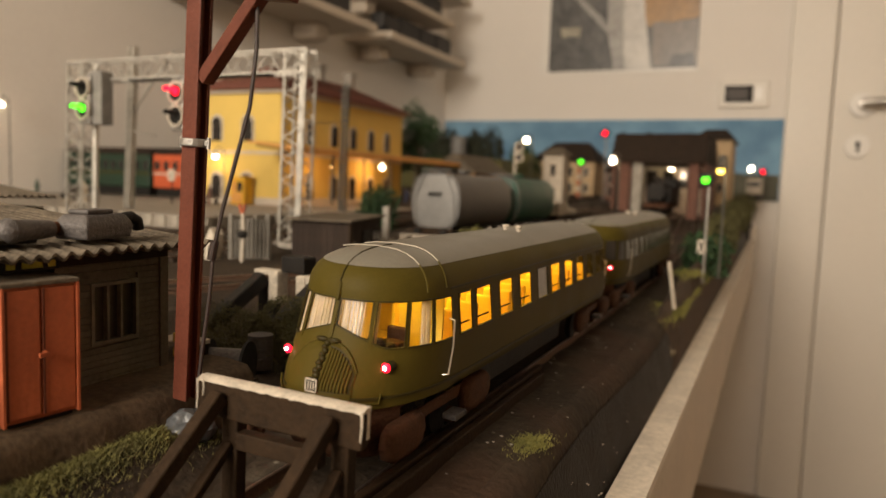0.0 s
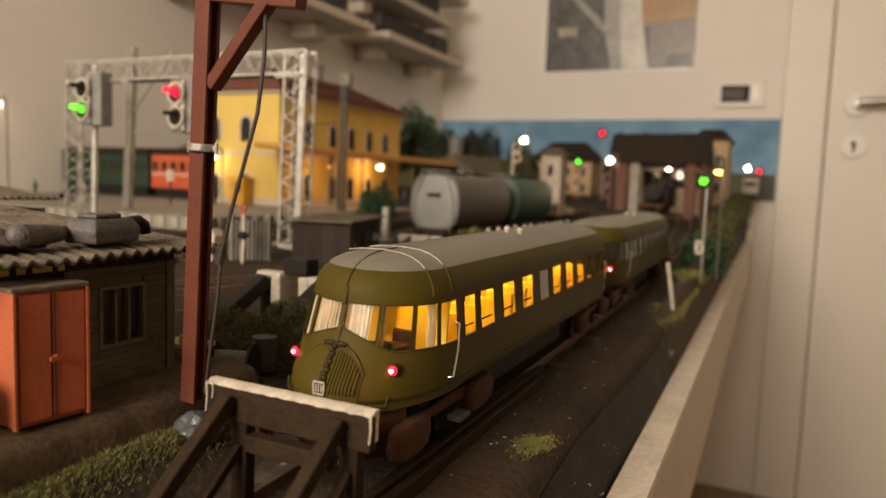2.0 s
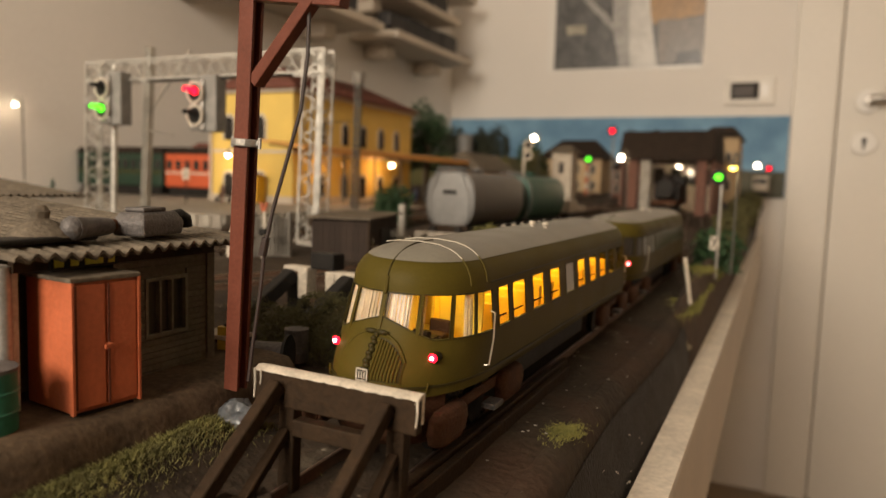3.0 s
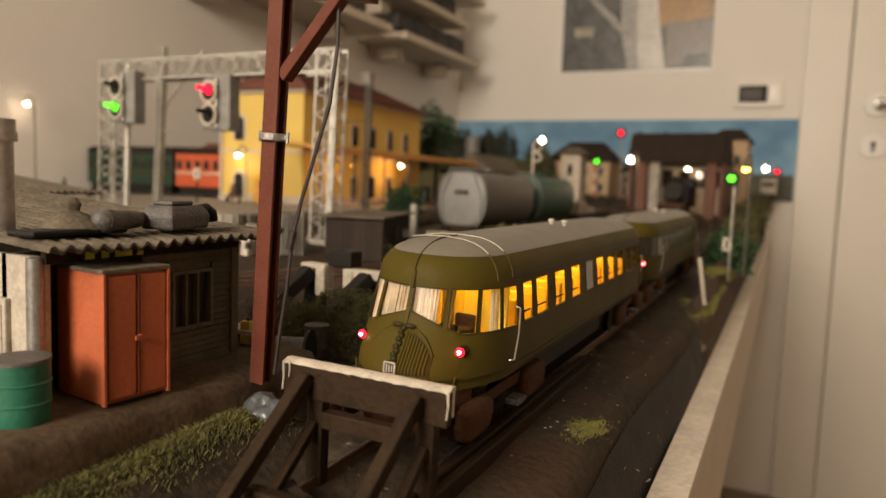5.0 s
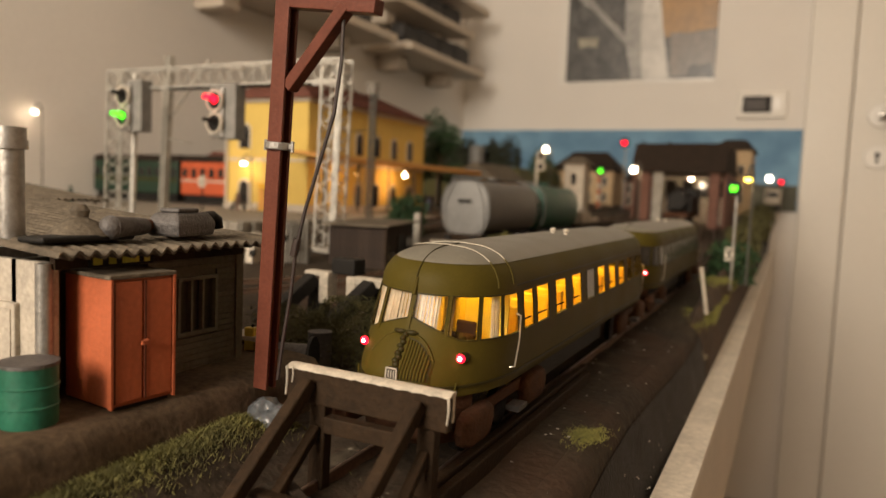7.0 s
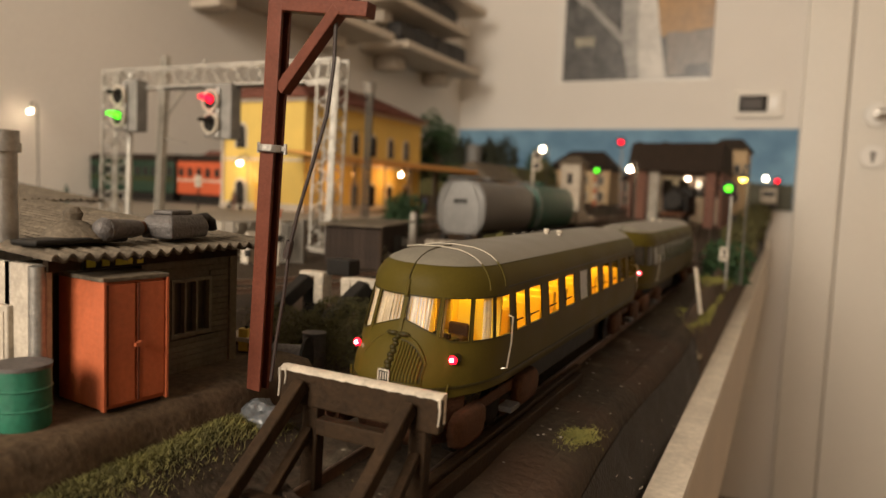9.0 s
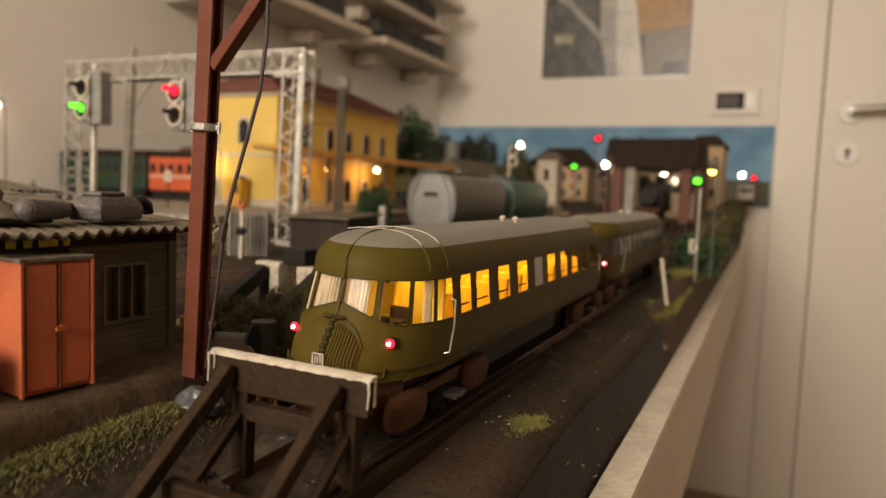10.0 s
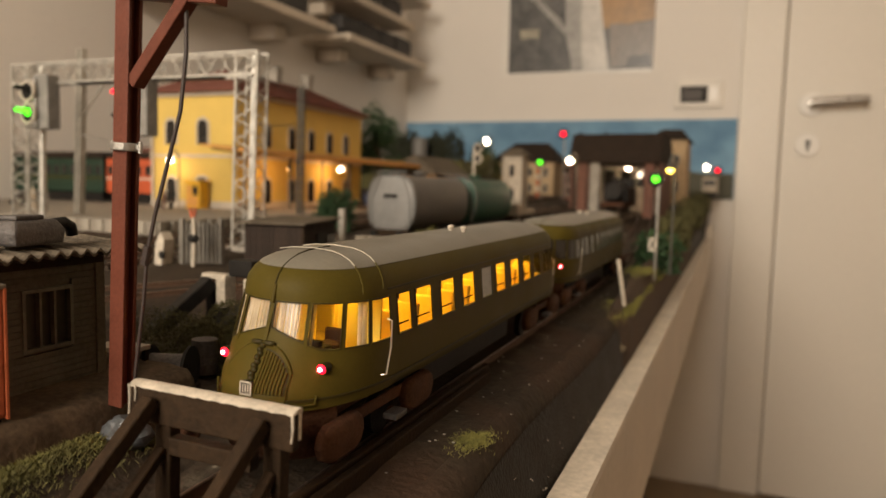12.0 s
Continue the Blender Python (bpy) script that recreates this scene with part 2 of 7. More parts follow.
# ---- mesh helpers ----
class Shape:
    """Collects vertices and faces for one mesh."""

    def __init__(self):
        self.v, self.f = [], []

    def add(self, vs, fs):
        k = len(self.v)
        self.v += [tuple(p) for p in vs]
        self.f += [tuple(i + k for i in f) for f in fs]
        return self

    def box(self, x0, x1, y0, y1, z0, z1, m=None):
        vs = [Vector((x, y, z)) for z in (z0, z1) for y in (y0, y1) for x in (x0, x1)]
        if m:
            vs = [m @ p for p in vs]
        return self.add(vs, [(0, 2, 3, 1), (4, 5, 7, 6), (0, 1, 5, 4), (2, 6, 7, 3), (0, 4, 6, 2), (1, 3, 7, 5)])

    def bar(self, a, b, w, h=None, up=(0, 0, 1)):
        """A square bar from a to b."""
        a, b, h = Vector(a), Vector(b), h or w
        d = (b - a).normalized()
        s = d.cross(Vector(up))
        s = s.normalized() if s.length > 1e-4 else Vector((1, 0, 0))
        u = s.cross(d)
        vs = [p + s * i * w / 2 + u * j * h / 2 for p in (a, b) for i, j in ((-1, -1), (1, -1), (1, 1), (-1, 1))]
        return self.add(vs, [(3, 2, 1, 0), (4, 5, 6, 7), (0, 1, 5, 4), (1, 2, 6, 5), (2, 3, 7, 6), (3, 0, 4, 7)])

    def tube(self, points, r, n=10, r2=None, cap=True):
        """A round tube along points, the radius going from r to r2."""
        ps, r2 = [Vector(p) for p in points], r if r2 is None else r2
        k0, u = len(self.v), None
        for i, p in enumerate(ps):
            d = (ps[min(i + 1, len(ps) - 1)] - ps[max(i - 1, 0)]).normalized()
            ref = u if u else (Vector((0, 0, 1)) if abs(d.z) < 0.9 else Vector((1, 0, 0)))
            s = d.cross(ref).normalized()
            u = s.cross(d)
            rr = r + (r2 - r) * i / max(1, len(ps) - 1)
            self.v += [tuple(p + (s * math.cos(a) + u * math.sin(a)) * rr) for a in (2 * math.pi * j / n for j in range(n))]
        for i in range(len(ps) - 1):
            for j in range(n):
                a, b = k0 + i * n + j, k0 + i * n + (j + 1) % n
                self.f.append((a, a + n, b + n, b))
        if cap:
            self.f.append(tuple(k0 + j for j in range(n)))
            self.f.append(tuple(k0 + (len(ps) - 1) * n + n - 1 - j for j in range(n)))
        return self

    def loft(self, rings, close=True, cap=True):
        """Skin through rings of equal point count."""
        k, n = len(self.v), len(rings[0])
        for r in rings:
            self.v += [tuple(p) for p in r]
        for i in range(len(rings) - 1):
            for j in range(n if close else n - 1):
                a, b = k + i * n + j, k + i * n + (j + 1) % n
                self.f.append((a, b, b + n, a + n))
        if cap and close:
            self.f.append(tuple(k + n - 1 - j for j in range(n)))
            self.f.append(tuple(k + (len(rings) - 1) * n + j for j in range(n)))
        return self

    def ball(self, c, r, n=10, sq=(1, 1, 1)):
        rings = []
        for i in range(1, n // 2):
            t = math.pi * i / (n // 2)
            rings.append([(c[0] + r * sq[0] * math.sin(t) * math.cos(2 * math.pi * j / n), c[1] + r * sq[1] * math.sin(t) * math.sin(2 * math.pi * j / n), c[2] - r * sq[2] * math.cos(t)) for j in range(n)])
        return self.loft(rings)

    def mesh(self, name, material, smooth=False):
        me = bpy.data.meshes.new(name)
        me.from_pydata(self.v, [], self.f)
        bm = bmesh.new()
        bm.from_mesh(me)
        bmesh.ops.recalc_face_normals(bm, faces=bm.faces)
        bm.to_mesh(me)
        bm.free()
        if smooth:
            me.polygons.foreach_set("use_smooth", [True] * len(me.polygons))
            me.set_sharp_from_angle(angle=radians(smooth if smooth > 1 else 40))
        me.materials.append(material)
        return me


def part(name, shape, material, parent=None, label="", bevel=0.0, smooth=False):
    ob = new(name, shape.mesh(name, material, smooth))
    ob.parent = parent
    if label:
        tagged(ob, label)
    if bevel:
        b = ob.modifiers.new("worn_edges", "BEVEL")
        b.width, b.segments, b.limit_method = bevel, 2, "ANGLE"
    return ob


def thing(name, label, category, place=(0, 0, 0), turn=0, group="", lean=(0, 0)):
    ob = new(name)
    ob.empty_display_size = 0.01
    ob.matrix_basis = pose(*place, lean[0], lean[1], turn)
    return tagged(ob, label, category, group)


def setting(name, shape, material, label, category, smooth=False, bevel=0.0, parent=None):
    return tagged(part(name, shape, material, parent, bevel=bevel, smooth=smooth), label, category, kind="structure")


def G(x, y):
    """Height of the yard, which rises gently towards the station and the far end."""
    return hill_line(x, y) - 0.03 * (min(max(y, 0.2), 0.6) - 0.2) * min(1.0, max(0.0, (x + 0.215) / 0.075))


def hill_line(x, y):
    """The general rise of the layout; the siding by the edge runs level in front of it."""
    return 0.893 - 0.06 * (max(x, -0.36) + 0.08) + 0.03 * (y - 0.2)


# ---- room ----
WX, WY, FZ, CZ = -0.879, 1.865, 0.2385, 2.75
setting("floor", Shape().box(-1.0, 2.2, -1.9, 2.0, FZ - 0.05, FZ), FLOORWOOD, "brown wooden room floor", "floor")
setting("ceiling", Shape().box(-1.0, 2.2, -1.9, 2.0, CZ, CZ + 0.05), WALL, "plain pale ceiling", "ceiling")
setting("wall_west", Shape().box(WX - 0.1, WX, -1.9, WY, FZ, CZ), WALL, "plain warm white painted wall beside the layout", "wall")
north = Shape().box(WX - 0.1, -0.012, WY, WY + 0.1, FZ, CZ).box(0.90, 2.2, WY, WY + 0.1, FZ, CZ).box(-0.012, 0.90, WY, WY + 0.1, FZ + 2.12, CZ)
setting("wall_north", north, WALL, "plain warm white wall with a door opening", "wall")
# Unseen walls close the room; their warm tone tints the bounce light.
setting("wall_east", Shape().box(2.1, 2.2, -1.9, WY, FZ, CZ), FARWALL, "plain beige wall", "wall")
setting("wall_south", Shape().box(WX, 2.1, -1.9, -1.8, FZ, CZ), FARWALL, "plain beige wall", "wall")

# ---- layout: ground, edge board, backdrop ----
def yard():
    xs = [-0.875 + i * 0.02 for i in range(31)] + [-0.265 + i * 0.004 for i in range(47)]
    ys = [-0.2 + i * 0.02 for i in range(13)] + [0.06 + i * 0.004 for i in range(110)] + [0.51 + i * 0.015 for i in range(91)]
    xs, ys = [x for x in xs if x < -0.0825] + [-0.0800], [y for y in ys if y < WY]
    s = Shape()
    for y in ys:
        for x in xs:
            z = G(x, y) + 0.0008 * noise.noise((x * 60, y * 60, 0)) + 0.0005 * noise.noise((x * 220, y * 220, 3))
            if x > -0.081:
                z = 0.862
            s.v.append((x, y, z))
    n = len(xs)
    s.f = [(j * n + i, j * n + i + 1, (j + 1) * n + i + 1, (j + 1) * n + i) for j in range(len(ys) - 1) for i in range(n - 1)]
    return s


def slope(lower):
    """The yard's sloping edge: earth above, a tarred foot below."""
    s, rows = Shape(), []
    for i in range(420):
        y = -0.19 + i * 0.0049
        w = 0.0018 * math.cos((y - 0.35) * 31.4) * (y < 0.41) + 0.0010 * noise.noise((y * 14, 1, 5)) + 0.0005 * noise.noise((y * 40, 7, 5))
        top = G(-0.085, y)

        def rough(x, z, k):
            """A point of the slope, jolted by lumps that run in every direction."""
            d = 0.0004 * noise.noise((x * 150 + 3 * k, y * 60, z * 150)) + 0.0003 * noise.noise((x * 600, y * 240, z * 600 + k))
            return (x + w * (1 - 0.1 * k) + 0.6 * d, y, z + d)

        line = [(-0.0868, y, top - 0.0015), (-0.0850, y, top + 0.0003), rough(-0.0825, top - 0.0002, 1), rough(-0.0805, top - 0.0012, 1), rough(-0.0788, top - 0.0030, 1), rough(-0.0776, 0.8868, 2), rough(-0.0768, 0.8835, 2)]
        foot = [rough(-0.0782, 0.8862, 2), rough(-0.0774, 0.8872, 2), rough(-0.0762, 0.8838, 2), rough(-0.0750, 0.8800, 3), rough(-0.0738, 0.8755, 4), rough(-0.0727, 0.8712, 6), (-0.0714, y, 0.8655)]
        rows.append(foot if lower else line)
    return s.loft(rows, close=False)


def brown_bank():
    """Earth heaped against the edge board behind the marker stake."""
    s, rows = Shape(), []
    for i in range(150):
        y = 0.404 + i * 0.0042
        rise = min(1.0, i / 5)
        w = 0.0012 * noise.noise((y * 40, 2, 8)) + 0.0008 * noise.noise((y * 160, 2, 8))
        top = G(-0.085, y) + (hill_line(-0.085, y) - G(-0.085, y)) * min(1.0, i / 22)
        rows.append([(-0.0885 + w, y, G(-0.0885, y) - 0.002), (-0.0845 + w, y, top - 0.002), (-0.0815 + w, y, top + 0.0012 * rise), (-0.0780 + w * 0.6, y, 0.886 + (top - 0.8865) * rise + w), (-0.0748, y + w, 0.874 + 0.0155 * rise + w), (-0.0720, y + w, 0.868 + 0.0150 * rise + w), (-0.0714, y, 0.864)])
    return s.loft(rows, close=False)


setting("ground_slope", slope(False), SOIL, "dark brown earth slope at the yard edge", "bank", smooth=60)
setting("ground_edge", slope(True), TAR, "black tarred foot of the yard slope", "bank", smooth=60)
setting("ground_bank", brown_bank(), mat("dry_brown_earth", (0.062, 0.036, 0.019), 0.9, 0, 0.5, 90, 700, 0.8, 0.001), "dry brown earth bank against the edge board", "bank", smooth=50)
setting("ground", yard(), SOIL, "dark sooty brown model railway yard ground", "ground", smooth=60)
edge = setting("layout_edge", Shape().box(-0.0713, -0.061, -0.2, 1.51, 0.801, 0.868), FASCIA, "pale painted wooden edge board of the layout", "edge board", bevel=0.0012)
part("end_board", Shape().box(-0.0713, -0.0665, 1.512, WY - 0.003, 0.801, 0.888), WALL, edge, "pale set back end board", bevel=0.0008)
part("lip", Shape().box(-0.0716, -0.0612, -0.2, 1.512, 0.8682, 0.8692), LIP, edge, "worn white painted top edge")
setting("layout_base", Shape().box(WX + 0.002, -0.0716, -0.2, WY - 0.003, 0.83, 0.855), FASCIA, "wooden base board under the layout", "board")
for y in (-0.12, 0.75, 1.7):
    for x in (-0.80, -0.34):
        part("table_leg", Shape().box(x - 0.025, x + 0.025, y - 0.025, y + 0.025, FZ, 0.832), FASCIA, bpy.data.objects["layout_base"], bevel=0.002)
setting("backdrop", Shape().box(WX + 0.004, -0.0245, WY - 0.006, WY - 0.001, 0.941, 1.129), SKYBOARD, "painted blue sky backdrop strip on the wall", "backdrop")

hill = mat("painted_hill", (0.1, 0.1, 0.075), 0.85, 0, 0.35, 8, 40, 0.0)
skyboard = bpy.data.objects["backdrop"]
def painted_hills(x0, x1, z0, h, seed, name_label):
    rows = []
    for i in range(41):
        x = x0 + (x1 - x0) * i / 40
        z = z0 + h * (0.6 + 0.4 * noise.noise((x * 9, seed, 0)) + 0.12 * noise.noise((x * 45, seed, 2)))
        rows.append([(x, WY - 0.0065, 0.941), (x, WY - 0.0065, z)])
    part("painted_hills", Shape().loft(rows, close=False), hill, skyboard, name_label)


painted_hills(-0.20, -0.026, 0.985, 0.03, 3, "dark painted hills on the sky board")
painted_hills(-0.87, -0.45, 0.985, 0.045, 9, "dark painted hills on the sky board")

# ---- door ----
door = tagged(new("door_1"), "closed pale painted room door with lever handle", "door", kind="structure")
part("stop", Shape().box(0.05, 0.9, WY + 0.03, WY + 0.06, FZ, FZ + 2.11), DOORPAINT, door)
part("leaf", Shape().box(0.0695, 0.89, WY - 0.008, WY + 0.03, FZ + 0.005, FZ + 2.1), DOORPAINT, door, bevel=0.003)
part("casing", Shape().box(-0.0235, 0.0672, WY - 0.012, WY + 0.0, FZ, FZ + 2.2).box(0.896, 0.98, WY - 0.012, WY, FZ, FZ + 2.2).box(0.0672, 0.896, WY - 0.012, WY, FZ + 2.11, FZ + 2.2), DOORPAINT, door, bevel=0.004)
part("rosette", Shape().tube([(0.126, WY - 0.008, 1.158), (0.126, WY - 0.018, 1.158)], 0.026, 28), WHITEPLASTIC, door, bevel=0.002, smooth=True)
lev = part("lever", Shape().tube([(0.126, WY - 0.016, 1.158), (0.126, WY - 0.055, 1.158)], 0.009, 12).tube([(0.122, WY - 0.055, 1.158), (0.17, WY - 0.057, 1.16), (0.232, WY - 0.057, 1.162)], 0.0095, 12), CHROME, door, "brushed metal lever", smooth=True)
part("key_rosette", Shape().tube([(0.124, WY - 0.008, 1.068), (0.124, WY - 0.016, 1.068)], 0.026, 28), WHITEPLASTIC, door, bevel=0.002, smooth=True)
part("keyhole", Shape().tube([(0.124, WY - 0.0155, 1.073), (0.124, WY - 0.0165, 1.073)], 0.0055, 12).box(0.1215, 0.1265, WY - 0.0165, WY - 0.0155, 1.055, 1.073), BLACKIRON, door)


# ---- railcars ----
XT = -0.1130
HW, NOSE, LONG = 0.0168, 0.031, 0.206
BLUNT = 2.25
ZB, ZW0, ZW1 = 0.0158, 0.0264, 0.0357


def nose_half(hw, d, y0, n=26):
    e = 2 / BLUNT
    return [(hw * math.sin(a) ** e, y0 + d * (1 - max(0.0, math.cos(a)) ** e)) for a in (math.pi / 2 * i / n for i in range(n + 1))]


def arc_point(curve, s):
    for (x0, y0), (x1, y1) in zip(curve, curve[1:]):
        k = math.hypot(x1 - x0, y1 - y0)
        if s <= k or (x1, y1) == curve[-1]:
            return (x0 + (x1 - x0) * s / k, y0 + (y1 - y0) * s / k)
        s -= k


def half_plan(inset=0.0, y0=None):
    """Right half of the car's outline, front centre to rear centre."""
    y0 = inset * 1.5 if y0 is None else y0
    f = nose_half(HW - inset, NOSE - y0, y0)
    return f + [(x, LONG - y) for x, y in reversed(f)]


def rake(z):
    """How far the nose leans back at height z."""
    table = ((0.0, 0.0012), (0.0150, 0.0013), (0.0200, 0.0024), (0.0240, 0.0050), (0.0275, 0.0070), (0.0297, 0.0080), (0.0357, 0.0094), (0.06, 0.0110))
    for (z0, y0), (z1, y1) in zip(table, table[1:]):
        if z <= z1:
            return y0 + (y1 - y0) * (z - z0) / (z1 - z0)
    return table[-1][1]


def sill(s):
    """Height of the window sill; it climbs to the middle of the nose."""
    s = min(s, ARC - s)
    return ZW0 + 0.0040 * max(0.0, 1 - s / 0.0125)


def lean_in(z):
    """How far the sides lean inwards at height z."""
    return 0.0012 * max(0.0, min(1.3, (z - ZW0) / (ZW1 - ZW0)))


def ring(inset, z, y0=None):
    h = half_plan(inset, rake(z) if y0 is None else y0)
    pts = h + [(-x, y) for x, y in reversed(h[1:-1])]
    return [(x, y, z) for x, y in pts]


CURVE = half_plan()
ARC = sum(math.hypot(b[0] - a[0], b[1] - a[1]) for a, b in zip(CURVE, CURVE[1:]))
NARC = sum(math.hypot(b[0] - a[0], b[1] - a[1]) for a, b in zip(CURVE[:27], CURVE[1:27]))
FRONT = [(0.00028, 0.0066), (0.0072, 0.0137), (0.0143, 0.0211), (0.0217, 0.0298)]
k_front = (NARC - 0.0006) / 0.0302
FRONT = [(a * k_front, b * k_front) for a, b in FRONT]
SIDE_Y = [0.0372, 0.0483, 0.0640, 0.0800, 0.0962, 0.1103, 0.1262, 0.1415, 0.1562, 0.1700]
SIDE = [(NARC + y - NOSE - (0.0038 if i == 0 else 0.0051), NARC + y - NOSE + (0.0038 if i == 0 else 0.0051)) for i, y in enumerate(SIDE_Y)]
OPENINGS = FRONT + SIDE + [(ARC - b, ARC - a) for a, b in reversed(FRONT)]


ANGLES = [0.0]
for p_, q_ in zip(CURVE[:27], CURVE[1:27]):
    ANGLES.append(ANGLES[-1] + math.hypot(q_[0] - p_[0], q_[1] - p_[1]))


def offset(s, side, depth, z=0.0):
    """Point of the car side at arc length s and height z, moved inwards by depth."""
    rear = s > ARC / 2
    s = ARC - s if rear else s
    ins, y0 = lean_in(z) + depth, rake(z) + depth
    if s < NARC:
        i = max(k for k in range(27) if ANGLES[k] <= s + 1e-9)
        i = min(i, 25)
        a = math.pi / 2 * (i + (s - ANGLES[i]) / (ANGLES[i + 1] - ANGLES[i])) / 26
        e = 2 / BLUNT
        x, y = (HW - ins) * math.sin(a) ** e, y0 + (NOSE - y0) * (1 - max(0.0, math.cos(a)) ** e)
    else:
        x, y = HW - ins, NOSE + s - NARC
    return (side * x, LONG - y if rear else y)


def wall_piece(shape, a, b, side, z0, z1, t=0.0002, out=0.0):
    """A curved piece of car side between two arc lengths."""
    n = max(1, int((b - a) / 0.0012))
    rings = []
    for i in range(n + 1):
        s = a + (b - a) * i / n
        lo = z0(s) if callable(z0) else z0
        hi = z1(s) if callable(z1) else z1
        rings.append([(*offset(s, side, -out, lo), lo), (*offset(s, side, t, lo), lo), (*offset(s, side, t, hi), hi), (*offset(s, side, -out, hi), hi)])
    shape.loft(rings)


def railcar(name, label, y, lit_up):
    c = thing(name, label, "railcar", (XT, y, 0.897), group="railcars of the train", lean=(0, 2.2))
    body = Shape()
    body.loft([ring(0.0012, ZB - 0.0006, 0.0018), ring(0.0, ZB + 0.0006), ring(0.0, 0.0155), ring(0.0, 0.0175), ring(0.0, 0.0200), ring(0.0, 0.0220), ring(0.0, 0.0240), ring(0.0, 0.0253), ring(0.0, ZW0), ring(0.0009, ZW0, rake(ZW0) + 0.0009)], cap=False)
    edges = [0.0] + [v for o in OPENINGS for v in o] + [ARC]
    for side in (1, -1):
        for a, b in zip(edges[::2], edges[1::2]):
            wall_piece(body, a, b, side, ZW0 - 0.0002, ZW1 + 0.0002)
        wall_piece(body, 0, 0.0126, side, ZW0 - 0.0003, lambda s: sill(s) + 0.00005, 0.0006, 0.00003)
        wall_piece(body, ARC - 0.0126, ARC, side, ZW0 - 0.0003, lambda s: sill(s) + 0.00005, 0.0006, 0.00003)
    r1 = rake(ZW1)
    body.loft([ring(0.0022, ZW1, r1 + 0.0010), ring(0.0012, ZW1, r1), ring(0.0013, 0.0374, r1 + 0.0001), ring(0.0018, 0.0392, r1 + 0.0005), ring(0.0030, 0.0410, r1 + 0.0016), ring(0.0046, 0.0423, r1 + 0.0031), ring(0.0064, 0.0433, r1 + 0.0051)], cap=False)
    shell = part("body", body, OLIVE, c, "olive green lacquered car body", smooth=35)
    roof = Shape().loft([ring(0.0041, 0.04205, r1 + 0.0026), ring(0.0047, 0.0425, r1 + 0.0032), ring(0.0066, 0.0435, r1 + 0.0053), ring(0.0090, 0.0443, r1 + 0.0082), ring(0.0118, 0.0448, r1 + 0.0120), ring(0.0155, 0.0450, r1 + 0.0165)])
    part("roof", roof, ROOFGREY, c, "matt grey roof panel", smooth=50)
    band = Shape()
    for side in (1, -1):
        wall_piece(band, 0, ARC, side, ZB + 0.0014, ZB + 0.0019, 0.0002, 0.00025)
        wall_piece(band, NARC * 0.93, ARC - NARC * 0.93, side, 0.0370, 0.0374, 0.0002, 0.0003)
    part("rain_strip", band, OLIVEDARK, c)
    for side in (1, -1):
        for i, (a, b) in enumerate(OPENINGS):
            frame_ = Shape()
            wall_piece(frame_, a, a + 0.0003, side, sill, ZW1, 0.00022, 0.00014)
            wall_piece(frame_, b - 0.0003, b, side, sill, ZW1, 0.00022, 0.00014)
            wall_piece(frame_, a + 0.0003, b - 0.0003, side, sill, lambda s: sill(s) + 0.0003, 0.00022, 0.00014)
            wall_piece(frame_, a + 0.0003, b - 0.0003, side, ZW1 - 0.0003, ZW1, 0.00022, 0.00014)
            w = part("window", frame_, OLIVEDARK, c)
            pane = Shape()
            wall_piece(pane, a + 0.0004, b - 0.0004, side, lambda s: sill(s) + 0.0004, ZW1 - 0.0004, 0.0002, -0.0001)
            blank = not lit_up or i == 8
            part("pane", pane, STEEL if (i == 8 and lit_up) else (GLASSDARK if blank else GLASS), w).visible_shadow = False
            if 4 <= i < 4 + len(SIDE) and i != 8:
                bar_ = Shape()
                wall_piece(bar_, a + 0.0006, b - 0.0006, side, ZW0 + 0.0019, ZW0 + 0.0022, 0.0009, -0.0006)
                wall_piece(bar_, a + 0.0006, a + 0.0028, side, ZW1 - 0.0016, ZW1 - 0.0004, 0.0011, -0.0007)
                part("window_bar", bar_, WOODDARK, w)
    # grille shield on the nose
    for y0, turn in ((0.0, 1), (LONG, -1)):
        def bow(x, z=0.02):
            return rake(z) + (NOSE - rake(z)) * (1 - max(0, 1 - (abs(x) / HW) ** BLUNT) ** (1 / BLUNT))
        def shield(x):
            return 0.0274 - 0.0050 * (abs(x) / 0.0074) ** 2.8
        def keel(x):
            return 0.0112 + 0.0062 * (abs(x) / 0.0074) ** 2.6
        panel = Shape()
        cols = []
        for i in range(25):
            x = -0.0074 + 0.0148 * i / 24
            zs = [keel(x) + (shield(x) - keel(x)) * k / 8 for k in range(9)]
            cols.append([(x, y0 + turn * (bow(x, zs[0]) + 0.0004), zs[0])] + [(x, y0 + turn * (bow(x, z) - 0.0004), z) for z in zs] + [(x, y0 + turn * (bow(x, zs[-1]) + 0.0004), zs[-1] + 0.0003)])
        part("nose_shield", panel.loft(cols, close=False), OLIVE, c, "raised rounded olive nose panel", smooth=40)
        # Darker olive sheet behind the ribs paints the shade between them.
        groove = Shape()
        gc = []
        for i in range(13):
            x = (0.0010 + 0.00058 * i * 9.6 / 12 * 1.12) * turn
            zs = [ZB + 0.0028 + (shield(x) - 0.0007 - ZB - 0.0028) * k / 8 for k in range(9)]
            gc.append([(x, y0 + turn * (bow(x, z) - 0.00048), z) for z in zs])
        part("grille_back", groove.loft(gc, close=False), OLIVEDARK, c)
        for i in range(9):
            x = (0.0013 + 0.00066 * i) * turn
            zs = [ZB + 0.0030 + (shield(x) - 0.0010 - ZB - 0.0030) * k / 8 for k in range(9)]
            part("grille_rib", Shape().tube([(x, y0 + turn * (bow(x, z) - 0.00065), z) for z in zs], 0.00027, 6), OLIVE, c)
